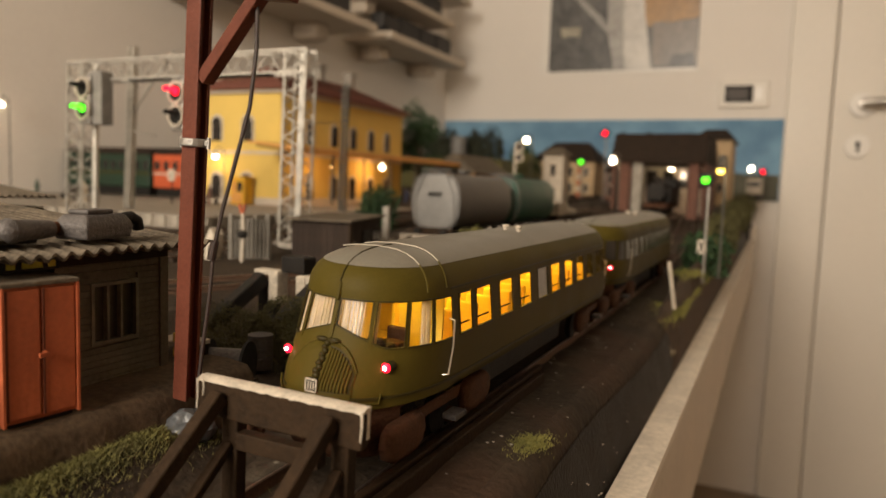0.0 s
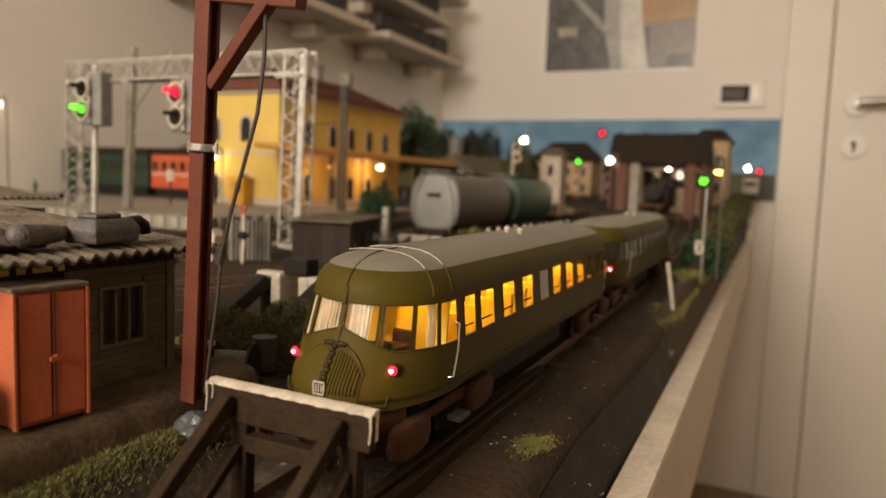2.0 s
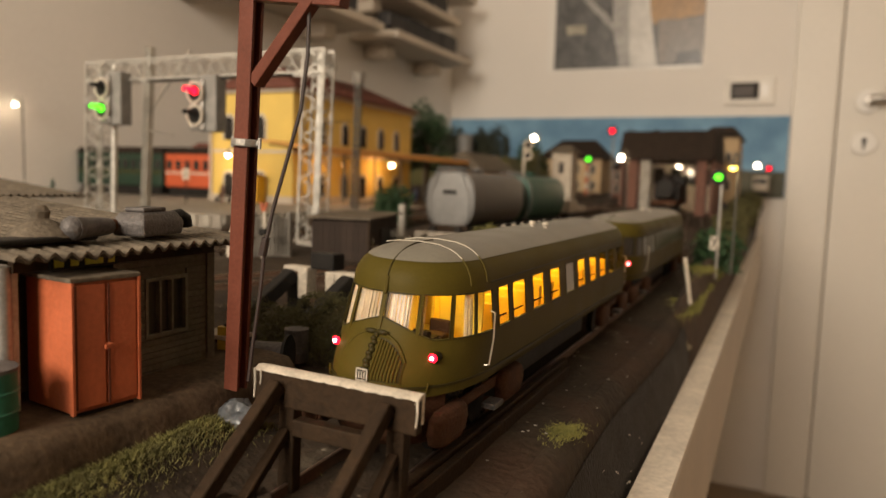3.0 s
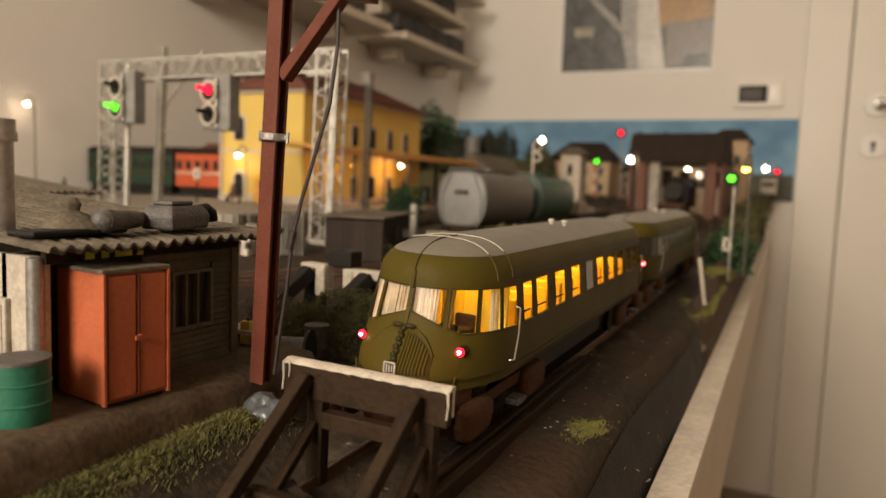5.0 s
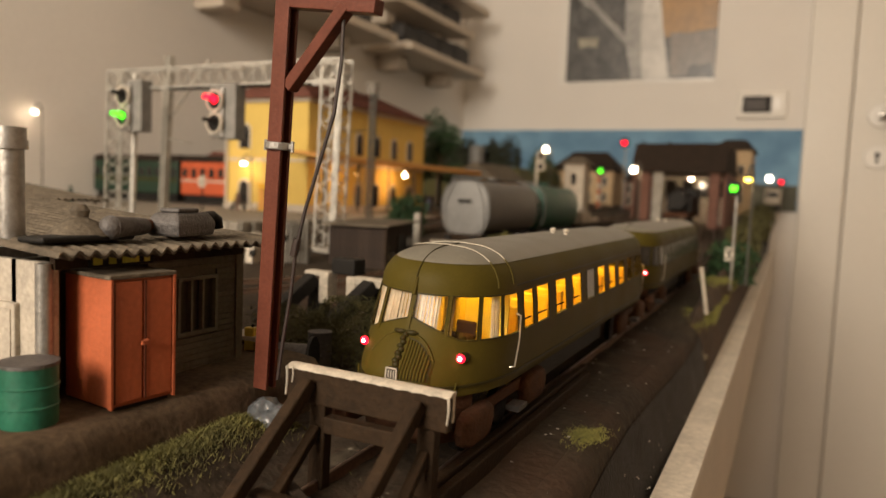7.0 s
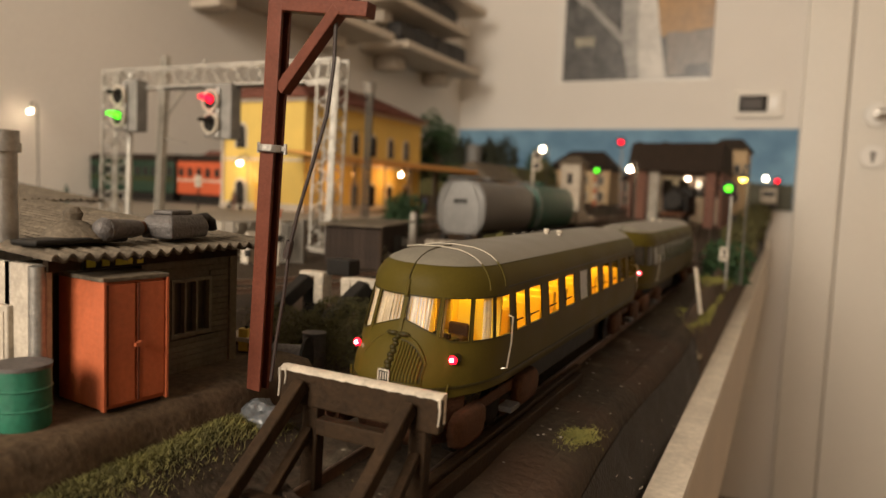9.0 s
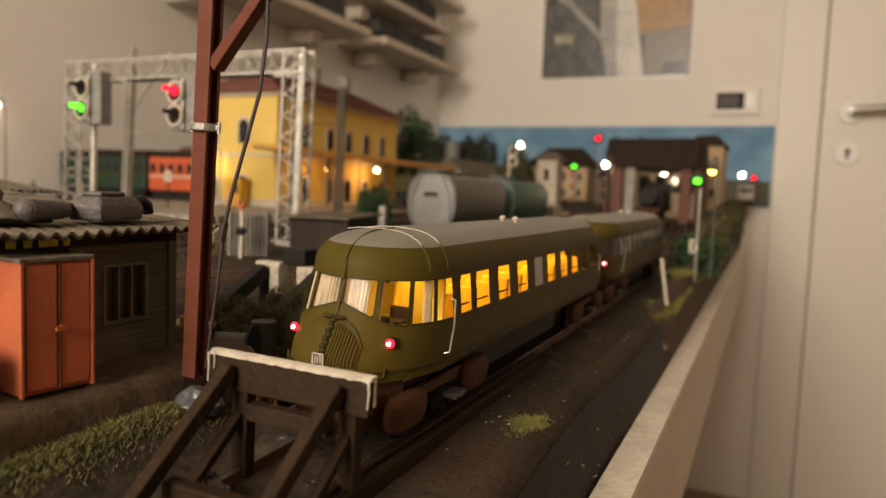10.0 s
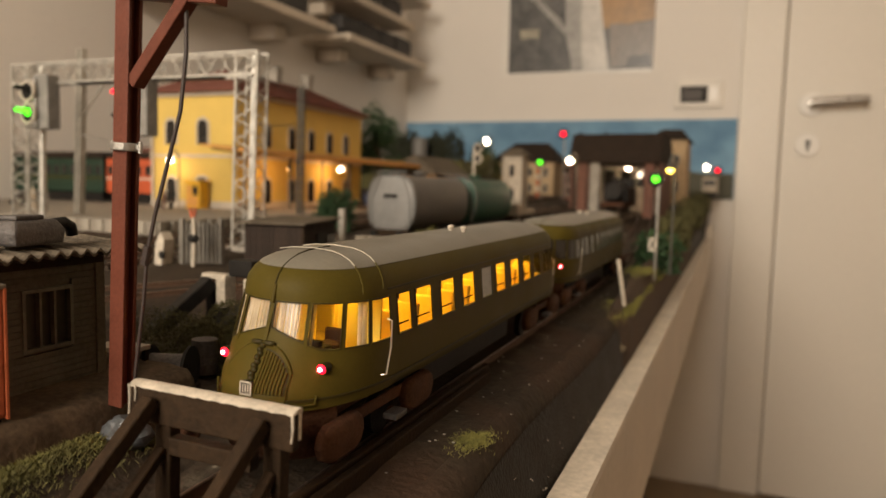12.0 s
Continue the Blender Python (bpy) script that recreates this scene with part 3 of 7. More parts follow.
        rim = [(x, y0 + turn * (bow(x, shield(x)) - 0.0004), shield(x)) for x in (-0.0074 + 0.0148 * i / 24 for i in range(25))]
        part("shield_rim", Shape().tube(rim, 0.00016, 6), OLIVE, c)
        sp = Shape()
        for i in range(9):
            sp.ball((0.0002 * (-1) ** i, y0 + turn * (rake(0.0213 + i * 0.00072) - 0.0007), 0.0213 + i * 0.00072), 0.00085 - 0.00002 * i, 10, (1.0, 0.8, 0.8))
        for sx in (-1, 1):
            sp.ball((sx * 0.0013, y0 + turn * (rake(0.0276) - 0.0007), 0.0276), 0.0009, 8, (1.7, 0.7, 0.7))
        part("emblem", sp, OLIVEDARK, c, "dark raised nose ornament", smooth=True)
        pl = part("plate", Shape().box(-0.0012, 0.0012, y0 + turn * 0.0014, y0 + turn * 0.0034, 0.0184, 0.0208), BLACKIRON, c, "small framed white plate")
        fr = Shape()
        for a, b in (((-0.0012, 0.0184), (0.0012, 0.0184)), ((-0.0012, 0.0208), (0.0012, 0.0208)), ((-0.0012, 0.0184), (-0.0012, 0.0208)), ((0.0012, 0.0184), (0.0012, 0.0208))):
            fr.bar((a[0], y0 + turn * 0.0013, a[1]), (b[0], y0 + turn * 0.0013, b[1]), 0.0003)
        for j in range(3):
            fr.bar((-0.0006 + j * 0.0006, y0 + turn * 0.0013, 0.0188), (-0.0006 + j * 0.0006, y0 + turn * 0.0013, 0.0204), 0.00025)
        part("plate_rim", fr, WHITEWORN, pl)
        for sx in (-1, 1):
            ly = bow(0.0117, 0.0233)
            on = turn == 1 and (lit_up or sx == 1)
            lamp = part("tail_lamp", Shape().tube([(sx * 0.0117, y0 + turn * (ly + 0.001), 0.0233), (sx * 0.0117, y0 + turn * (ly - 0.0012), 0.0233)], 0.0011, 14), OLIVEDARK, c, smooth=True)
            lens = part("lens", Shape().ball((sx * 0.0117, y0 + turn * (ly - 0.0012), 0.0233), 0.0010, 12, (1, 0.6, 1)), LITRED if on else BLACKIRON, lamp, "glowing red lens" if on else "", smooth=True)
            if on:
                part("filament", Shape().ball((sx * 0.0117, y0 + turn * (ly - 0.00175), 0.0233), 0.00045, 10), LITCORE, lamp, "white hot lamp core", smooth=True)
            stp = Shape().tube([(sx * x_, y0 + turn * (bow(x_, 0.0175) - 0.0009), z_) for x_, z_ in ((0.0088, 0.0166), (0.0116, 0.0166), (0.0118, 0.0184))], 0.00024, 6)
            part("step_bracket", stp, OLIVE, c)
            hr = Shape().tube([(sx * 0.0166, y0 + turn * 0.0276, 0.0310), (sx * 0.0177, y0 + turn * 0.0276, 0.0307), (sx * 0.0178, y0 + turn * 0.0276, 0.0250), (sx * 0.0177, y0 + turn * 0.0262, 0.0192), (sx * 0.0165, y0 + turn * 0.0258, 0.0190)], 0.0002, 6)
            part("handrail", hr, BRASS, c, "thin bright wire handrail")
            bf = Shape().tube([(sx * 0.0098, y0 + turn * 0.003, 0.0108), (sx * 0.0098, y0 - turn * 0.0022, 0.0108)], 0.0013, 10).tube([(sx * 0.0098, y0 - turn * 0.0022, 0.0108), (sx * 0.0098, y0 - turn * 0.0029, 0.0108)], 0.0024, 14)
            part("buffer", bf, BOGIE, c, smooth=True)
        seam = [(0, y0 + turn * v, z + 0.0001) for v, z in ((0.0094, 0.0368), (0.0098, 0.0391), (0.0109, 0.0409), (0.0124, 0.0422), (0.0144, 0.0432), (0.0175, 0.0442), (0.0213, 0.0448), (0.0300, 0.0450))]
        part("roof_seam", Shape().tube(seam, 0.00018, 6), OLIVEDARK, c)
        part("lamp_stem", Shape().tube([(0.0, y0 + turn * 0.0089, 0.0352), (0.0, y0 + turn * 0.0099, 0.0388)], 0.0005, 8), OLIVE, c, smooth=True)
    crown = ((0.0, 0.0450), (0.0050, 0.0448), (0.0078, 0.0443), (0.0102, 0.0435), (0.0121, 0.0425), (0.0138, 0.0410), (0.0150, 0.0392), (0.0155, 0.0374))
    for yy in ((0.0235, 0.0325) if lit_up else ()):
        for colour, k0, k1, r in ((PALEWIRE, 0, 5, 0.00013), (OLIVE, 4, 8, 0.00016)):
            for sx in ((0,) if k0 == 0 else (1,)):
                half = [(x, yy - 0.0035 * (x / 0.0125) ** 2, z + 0.0002) for x, z in crown[k0:k1]]
                arc = [(-x, y_, z) for x, y_, z in reversed(half[1:3])] + half if sx == 0 else [(sx * x, y_, z) for x, y_, z in half]
                part("roof_rail" if sx == 0 else "roof_rib", Shape().tube(arc, r, 6), colour, c, "thin pale wire across the roof" if sx == 0 else "")
    for dx in (-0.0022, 0.0022):
        v = Shape().tube([(dx + 0.002, 0.105, 0.0446), (dx + 0.002, 0.105, 0.0459)], 0.0007, 10).ball((dx + 0.002, 0.105, 0.0461), 0.0011, 10, (1, 1, 0.7))
        part("roof_vent", v, WHITEWORN, c, smooth=True)
    # running gear
    for by in (0.030, LONG - 0.030):
        for sx in (-1, 1):
            bg = Shape()
            prof = [(-0.0085, 0.0098), (-0.0078, 0.0124), (-0.0055, 0.0138), (0.0055, 0.0138), (0.0078, 0.0124), (0.0085, 0.0098), (0.0072, 0.0070), (0.0045, 0.0058), (-0.0045, 0.0058), (-0.0072, 0.0070)]
            for wy in (-0.0160, 0.0215):
                bg.loft([[(sx * (0.0130 + w), by + wy + u * k, 0.0086 + (z - 0.0098) * k) for u, z in prof] for k, w in ((1.0, 0.0), (1.0, 0.0016), (0.86, 0.0026), (0.5, 0.0031))])
            bg.box(sx * 0.0126, sx * 0.0134, by - 0.019, by + 0.026, 0.0090, 0.0118)
            for wy in (-0.0105, 0.0105):
                bg.tube([(sx * 0.0118, by + wy, 0.0052), (sx * 0.0132, by + wy, 0.0052)], 0.0020, 12)
            part("bogie_frame", bg, BOGIE, c, "rust brown bogie frame", bevel=0.0004, smooth=40)
        for wy in (-0.0105, 0.0105):
            for sx in (-1, 1):
                part("wheel", Shape().tube([(sx * 0.0078, by + wy, 0.0052), (sx * 0.0098, by + wy, 0.0052)], 0.0052, 20), BLACKIRON, c, smooth=True)
        for sx in (-1, 1):
            part("footstep", Shape().box(sx * 0.0135, sx * 0.0170, by + 0.0040, by + 0.0100, 0.0062, 0.0076), JUNK, c, bevel=0.0002)
    ub = Shape().box(-0.011, 0.011, 0.06, 0.14, 0.0055, ZB).box(-0.0095, 0.0095, 0.075, 0.10, 0.0045, 0.0105)
    part("underframe", ub, BLACKIRON, c, bevel=0.0005)
    for name_, y0, turn in (("front_skirt", 0.0, 1), ("rear_skirt", LONG, -1)):
        half = [p for p in nose_half(HW - 0.0012, NOSE - 0.0026, 0.0026) if p[1] < 0.0150]
        loop = half + [(-x, y) for x, y in reversed(half[1:])]
        skirt = [[(x * k, y0 + turn * (y + (1 - k) * 0.03), z) for x, y in loop] for z, k in ((0.0042, 0.90), (0.0058, 0.97), (0.0100, 1.0), (ZB + 0.0004, 1.0))]
        part(name_, Shape().loft(skirt), BOGIE, c, "rust brown skirt below the nose", smooth=40)
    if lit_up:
        part("cabin_floor", Shape().loft([ring(0.0016, 0.0215, 0.009), ring(0.0016, 0.0225, 0.009)]), CABIN, c, "yellow lit cabin floor")
        part("cabin_ceiling", Shape().loft([ring(0.0036, 0.0372, 0.014), ring(0.0036, 0.0376, 0.014)]), CABIN, c)
        part("cab_bulkhead", Shape().box(-0.0138, -0.003, 0.0300, 0.0306, 0.0225, 0.0372).box(0.003, 0.0138, 0.0300, 0.0306, 0.0225, 0.0372), CABIN, c)
        # Added partition; catches the lamp strips so every window looks lit.
        part("corridor_wall", Shape().box(-0.0010, -0.0002, 0.034, 0.190, 0.0225, 0.0372), CABIN, c)
        for i in range(10):
            part("lamp_strip", Shape().box(0.0002, 0.0085, 0.0205 + i * 0.0172, 0.0320 + i * 0.0172, 0.0366, 0.0370), LITAMBER, c, "glowing amber cabin lamp")
        for i in range(11):
            part("seat", Shape().box(-0.0125, -0.002, 0.040 + i * 0.0125, 0.042 + i * 0.0125, 0.0225, 0.0300).box(0.0044, 0.0125, 0.040 + i * 0.0125, 0.042 + i * 0.0125, 0.0225, 0.0300), CABIN, c, bevel=0.0004)
        part("driver_desk", Shape().box(-0.008, 0.0095, 0.0135, 0.0170, 0.0225, 0.0264).box(0.0045, 0.0085, 0.0135, 0.0150, 0.0260, 0.0276), WOODDARK, c, bevel=0.0004)
        part("driver_seat", Shape().box(0.004, 0.009, 0.0225, 0.0237, 0.0225, 0.0285).box(0.004, 0.009, 0.0190, 0.0237, 0.0245, 0.0258), BOGIE, c, bevel=0.0006)
        def curtain(a, b, side, folds):
            s, w = Shape(), (b - a) / folds
            rc = random.Random(int(a * 1e6) + folds)
            for f in range(folds):
                rows, wide, skew = [], w * rc.uniform(0.6, 0.98), rc.uniform(-0.25, 0.25) * w
                for i in range(7):
                    q, s_ = 0.0006 + rc.uniform(0, 0.0003) + 0.0006 * math.sin(i * math.pi / 6), a + f * w + wide * i / 6
                    zb = sill(max(0.0, s_)) - 0.001
                    rows.append([(*offset(max(0.0, s_ + skew), side, q, zb), zb), (*offset(max(0.0, s_), side, q, ZW1), ZW1 + 0.0008)])
                s.loft(rows, close=False)
            part("curtain", s, CURTAIN, c, "gathered cream window curtain", smooth=60)
        curtain(FRONT[0][0], FRONT[0][1] - 0.0016, 1, 7)
        curtain(FRONT[0][0] + 0.0008, FRONT[0][1], -1, 7)
        curtain(FRONT[1][0], FRONT[1][0] + 0.0012, 1, 2)
        curtain(FRONT[2][1] - 0.0035, FRONT[2][1] + 0.0004, 1, 4)
        for k_, n_folds in ((1, 5), (2, 5), (3, 3)):
            curtain(FRONT[k_][0], FRONT[k_][1], -1, n_folds)
    return c




railcar("railcar", "olive green railcar with glowing yellow windows and red tail lamps", 0.1620, True)
railcar("railcar", "unlit olive green railcar coupled behind the lit one", 0.3720, False)
glow("railcar_tail_glow", (XT - 0.0117, 0.1615, 0.9208), 0.0006, (1, 0.05, 0.05), 0.001)
glow("railcar_tail_glow", (XT + 0.0117, 0.1615, 0.9208), 0.0006, (1, 0.05, 0.05), 0.001)


# ---- tracks ----
def smooth_line(points, n=10):
    ps = [Vector((*p, 0)) for p in points]
    out = []
    for i in range(len(ps) - 1):
        p0, p1, p2, p3 = ps[max(i - 1, 0)], ps[i], ps[i + 1], ps[min(i + 2, len(ps) - 1)]
        for k in range(n):
            t = k / n
            out.append(0.5 * (2 * p1 + (p2 - p0) * t + (2 * p0 - 5 * p1 + 4 * p2 - p3) * t * t + (3 * p1 - p0 - 3 * p2 + p3) * t ** 3))
    return out + [ps[-1]]


def track(points, label, sleepers=True, rise=0.0):
    line = smooth_line(points)
    t = tagged(new("track"), label, "track", "tracks of the yard")
    for side in (-1, 1):
        low, top = [], []
        for i, p in enumerate(line):
            d = (line[min(i + 1, len(line) - 1)] - line[max(i - 1, 0)]).normalized()
            q = p + Vector((d.y, -d.x, 0)) * side * 0.0089
            z = G(q.x, q.y) + rise
            nx, ny = d.y * 0.0005, -d.x * 0.0005
            low.append([(q.x - nx * 1.6, q.y - ny * 1.6, z - 0.0005), (q.x + nx * 1.6, q.y + ny * 1.6, z - 0.0005), (q.x + nx * 0.7, q.y + ny * 0.7, z + 0.001), (q.x + nx, q.y + ny, z + 0.0020), (q.x - nx, q.y - ny, z + 0.0020), (q.x - nx * 0.7, q.y - ny * 0.7, z + 0.001)])
            top.append([(q.x - nx * 0.75, q.y - ny * 0.75, z + 0.00195), (q.x + nx * 0.75, q.y + ny * 0.75, z + 0.00195), (q.x + nx * 0.6, q.y + ny * 0.6, z + 0.00225), (q.x - nx * 0.6, q.y - ny * 0.6, z + 0.00225)])
        r = part("rail", Shape().loft(low), RAILSIDE, t, "rust brown rail")
        part("railhead", Shape().loft(top), RAILTOP, r, "worn bright railhead")
    if sleepers:
        me = Shape().box(-0.0145, 0.0145, -0.0014, 0.0014, -0.001, 0.0009).mesh("sleeper", SLEEPER)
        dist, last = 0.0, line[0]
        for a, b in zip(line, line[1:]):
            dist += (b - a).length
            if dist > 0.0072 and b.y < 0.95:
                dist = 0.0
                ob = new("sleeper", me)
                ob.parent = t
                ob.matrix_basis = pose(b.x, b.y, G(b.x, b.y) + rise, 0, 0, math.degrees(math.atan2(b.y - a.y, b.x - a.x)) - 90 + random.uniform(-2, 2))
    return t


def straight(x, y0, y1, n=90):
    return [(x, y0 + (y1 - y0) * i / n) for i in range(n + 1)]


track([(XT, 0.118), (XT, 0.2), (XT, 0.3), (XT, 0.5), (XT - 0.004, 0.75), (XT - 0.02, 1.0), (XT - 0.05, 1.3)], "rusty siding track sunk in the dark yard ground", False)
track([(-0.189, 0.268), (-0.185, 0.29), (-0.1755, 0.37), (-0.166, 0.45), (-0.15, 0.53), (-0.128, 0.63), (-0.113, 0.72)], "rusty siding track ending at a white buffer stop", False)
track([(-0.285, 0.24), (-0.262, 0.29), (-0.232, 0.36), (-0.2, 0.455), (-0.172, 0.54), (-0.14, 0.64), (-0.118, 0.72)], "rusty yard track running into the points", False)
track(straight(-0.245, 0.485, 1.3, 40), "siding track under the tank wagons", True)
track(straight(-0.327, 0.05, 1.75, 60), "main line track beside the station platform", True)
track(straight(-0.372, 0.05, 1.75, 60), "main line track along the station platform", True)
track(straight(-0.172, 0.95, 1.6, 12), "track leading into the engine shed", False)
baulk = thing("timber_baulk", "dark timber baulks lying beside the rail", "timber", (0, 0, 0))
for x0, x1, y1, z in ((-0.1012, -0.0991, 0.274, 0.8980), (-0.0986, -0.0965, 0.268, 0.8972)):
    part("plank", Shape().box(x0, x1, 0.09, y1, 0.8925, z), WOODDARK, baulk, bevel=0.0004)

# ---- wooden buffer stop in front of the train ----
def buffer_stop():
    s = thing("buffer_stop", "dark wooden buffer stop with worn white beam edge", "buffer stop", (-0.111, 0.152, 0.8945), lean=(0, 1.0))
    beam = part("beam", Shape().box(-0.0184, 0.0172, -0.0008, 0.0016, 0.0168, 0.0236), WOODDARK, s, "dark wooden cross beam", bevel=0.0004)
    cap, n = Shape(), 90
    rows = []
    for i in range(n + 1):
        x = -0.0186 + 0.0360 * i / n
        j, k = 0.00016 * noise.noise((i * 0.31, 2, 0)), 0.0003 * noise.noise((i * 0.23, 9, 4))
        rows.append([(x, -0.0010 + j, 0.0233 + k), (x, 0.0018, 0.0233), (x, 0.0018 + j * 0.5, 0.0240), (x, 0.0004, 0.0241 + j * 0.6), (x, -0.0010 + j, 0.02335 + j * 0.5)])
    cap.loft(rows)
    cap.box(0.0170, 0.0174, 0.0008, 0.0016, 0.0185, 0.0236)
    for x, z0, q in ((-0.0184, 0.0178, 0.00030), (-0.0170, 0.0205, 0.00022), (0.0172, 0.0185, 0.00028)):
        cap.tube([(x, -0.0009, 0.0236), (x + 0.0002, -0.0010, (z0 + 0.0236) / 2), (x - 0.0001, -0.0009, z0)], q, 6, q * 0.6)
    part("white_edge", cap, WHITEWORN, beam, "flaking white painted edge", smooth=60)
    for x in (-0.0115, 0.0125):
        part("strut", Shape().bar((x - 0.001, -0.0015, 0.0215), (x - 0.003, -0.030, -0.0035), 0.0026, 0.0030), WOODDARK, s, bevel=0.0004)
        part("post", Shape().box(x - 0.0018, x + 0.0018, 0.0, 0.0030, -0.001, 0.0170), WOODDARK, s, bevel=0.0004)
        part("brace", Shape().bar((x, 0.0, 0.012), (x + 0.001, -0.016, 0.001), 0.0020), WOODDARK, s, bevel=0.0003)
    part("rear_beam", Shape().box(-0.0165, 0.0155, -0.030, -0.0262, -0.001, 0.004), WOODDARK, s, bevel=0.0005)
    part("middle_beam", Shape().box(-0.0150, 0.0140, -0.016, -0.0128, 0.0005, 0.0042), WOODDARK, s, bevel=0.0005)
    part("lower_rail", Shape().box(-0.0095, 0.0085, -0.0006, 0.0022, 0.0115, 0.0148), WOODDARK, s, bevel=0.0003)
    for a, b, w in (((-0.013, -0.006, 0.0020), (0.001, -0.017, 0.0036), 0.0024), ((-0.006, -0.020, 0.0016), (0.011, -0.013, 0.0044), 0.0022), ((0.002, -0.006, 0.0012), (0.0045, -0.024, 0.0046), 0.0020), ((-0.012, -0.023, 0.0014), (0.004, -0.022, 0.0022), 0.0026)):
        part("loose_plank", Shape().bar(a, b, w, w * 0.6), SLEEPER, s, "broken brown plank", bevel=0.0002)
    for x, y, q in ((-0.006, -0.011, 0.0026), (0.0075, -0.010, 0.0019), (0.0085, -0.018, 0.0016)):
        part("stone", Shape().ball((x, y, q * 0.6), q, 9, (1.1, 0.9, 0.75)), FOOTING, s, "greyish lump of stone", smooth=True)
    for i in range(7):
        x, y = random.uniform(-0.012, 0.012), random.uniform(-0.027, -0.004)
        part("rubble", Shape().ball((x, y, 0.0012), random.uniform(0.001, 0.002), 7, (1, 0.8, 0.7)), JUNK, s)
    return s


buffer_stop()


def shunt_block():
    """White and black buffer stop at the end of the middle siding."""
    s = thing("buffer_stop", "white painted concrete buffer stop with black struts", "buffer stop", (-0.188, 0.262, 0.9015), turn=-6)
    beam = Shape().box(-0.0205, -0.0085, -0.002, 0.003, 0.0185, 0.0205).box(0.004, 0.0205, -0.002, 0.003, 0.0168, 0.0200)
    part("beam", beam, WHITEWORN, s, "white painted beam", bevel=0.0005)
    for x in (-0.0105, 0.0028, 0.0190):
        part("post", Shape().box(x - 0.0022, x + 0.0022, -0.0024, 0.0034, 0.0085, 0.0198), WHITEWORN, s, "white painted post", bevel=0.0005)
    for x in (-0.0165, 0.0115):
        part("strut", Shape().bar((x, -0.001, 0.0175), (x - 0.006, -0.022, 0.001), 0.0062, 0.005), BLACKIRON, s, "black strut", bevel=0.0005)
        part("strut_back", Shape().box(x - 0.004, x + 0.0045, 0.0, 0.004, -0.0005, 0.0165), BLACKIRON, s, bevel=0.0005)
    part("lamp_box", Shape().box(-0.0078, 0.0032, -0.001, 0.006, 0.0200, 0.0262), BLACKIRON, s, "black box on the beam", bevel=0.0006)
    part("buffer_head", Shape().tube([(0.0205, 0.002, 0.0175), (0.0228, 0.003, 0.0175)], 0.0022, 10), BLACKIRON, s, smooth=True)


shunt_block()


# ---- red mast ----
def mast():
    m = thing("catenary_mast", "oxide red steel mast with bracket, ring and hanging cable", "mast", (-0.1474, 0.1665, 0.9075), lean=(0.5, 3.2))
    h, w = 0.125, 0.0038
    for y0, y1 in ((-0.48, -0.26), (0.26, 0.48)):
        part("flange", Shape().box(-w / 2, w / 2, w * y0, w * y1, 0, h), MASTRED, m, "oxide red painted steel flange", bevel=0.0002)
    part("web", Shape().box(-w * 0.12, w * 0.12, -w * 0.26, w * 0.26, 0, h), MASTRED, m)
    ringp = Shape().tube([(0, 0, 0.0544), (0, 0, 0.0561)], 0.0032, 20).box(-0.0038, 0.0038, -0.0006, 0.0006, 0.0546, 0.0559)
    part("clamp_ring", ringp, STEEL, m, "grey metal clamp ring", bevel=0.0003)
    for x in (-0.0037, 0.0037):
        part("bolt", Shape().tube([(x, 0, 0.0541), (x, 0, 0.0565)], 0.0004, 8), STEEL, m)
    part("bracket", Shape().bar((0.002, 0, 0.068), (0.0165, -0.001, 0.0850), 0.0030, 0.0026), MASTRED, m, bevel=0.0002)
    part("arm", Shape().bar((0.0, 0, 0.0865), (0.024, -0.001, 0.0845), 0.0034, 0.0030), MASTRED, m, bevel=0.0002)
    pts = [(0.0155, -0.001, 0.084), (0.0158, -0.001, 0.074), (0.0148, -0.001, 0.063), (0.0118, -0.001, 0.052), (0.0090, -0.001, 0.042), (0.0072, -0.001, 0.0335), (0.0066, -0.001, 0.024), (0.0052, -0.001, 0.012), (0.0044, -0.001, 0.003)]
    part("cable", Shape().tube(pts, 0.00042, 8), WIRE, m, "thin dark hanging cable", smooth=True)
    part("cable_joint", Shape().tube([(0.0074, -0.001, 0.0355), (0.0066, -0.001, 0.0315)], 0.0009, 8), WIRE, m, smooth=True)
    foot = Shape().ball((0.0026, -0.001, -0.0058), 0.0042, 28, (1.15, 1.1, 0.85))
    for i, (x, y, z) in enumerate(foot.v):
        k = 0.0016 * noise.noise((x * 380, y * 380, z * 380)) + 0.0006 * noise.noise((x * 1100, y * 1100, z * 1100))
        foot.v[i] = (x + k * (x - 0.0026) / 0.0042, y + k * (y + 0.001) / 0.0042, z + k * (z + 0.0058) / 0.0042)
    part("footing", foot, FOOTING, m, "rough grey concrete footing", smooth=True)


mast()


# ---- raised bank with kerb, hut and yard clutter ----
def bank():
    s, n = Shape(), 60
    rows = []
    for i in range(n + 1):
        y = -0.12 + i * 0.312 / n
        w = 0.0012 * noise.noise((y * 70, 0, 2)) + 0.0006 * noise.noise((y * 260, 0, 2))
        rows.append([(-0.36, y, 0.886), (-0.1475 + w, y, 0.886), (-0.1490 + w, y, 0.9000), (-0.1500 + w * 1.4, y, 0.9065), (-0.1520 + w, y, 0.9088 + w * 0.3), (-0.1580, y, 0.9096 + w * 0.4), (-0.18, y, 0.9098), (-0.36, y, 0.9105)])
    s.loft(rows)
    return s


setting("bank", bank(), KERB, "low dark stone bank carrying the hut", "bank", smooth=50)


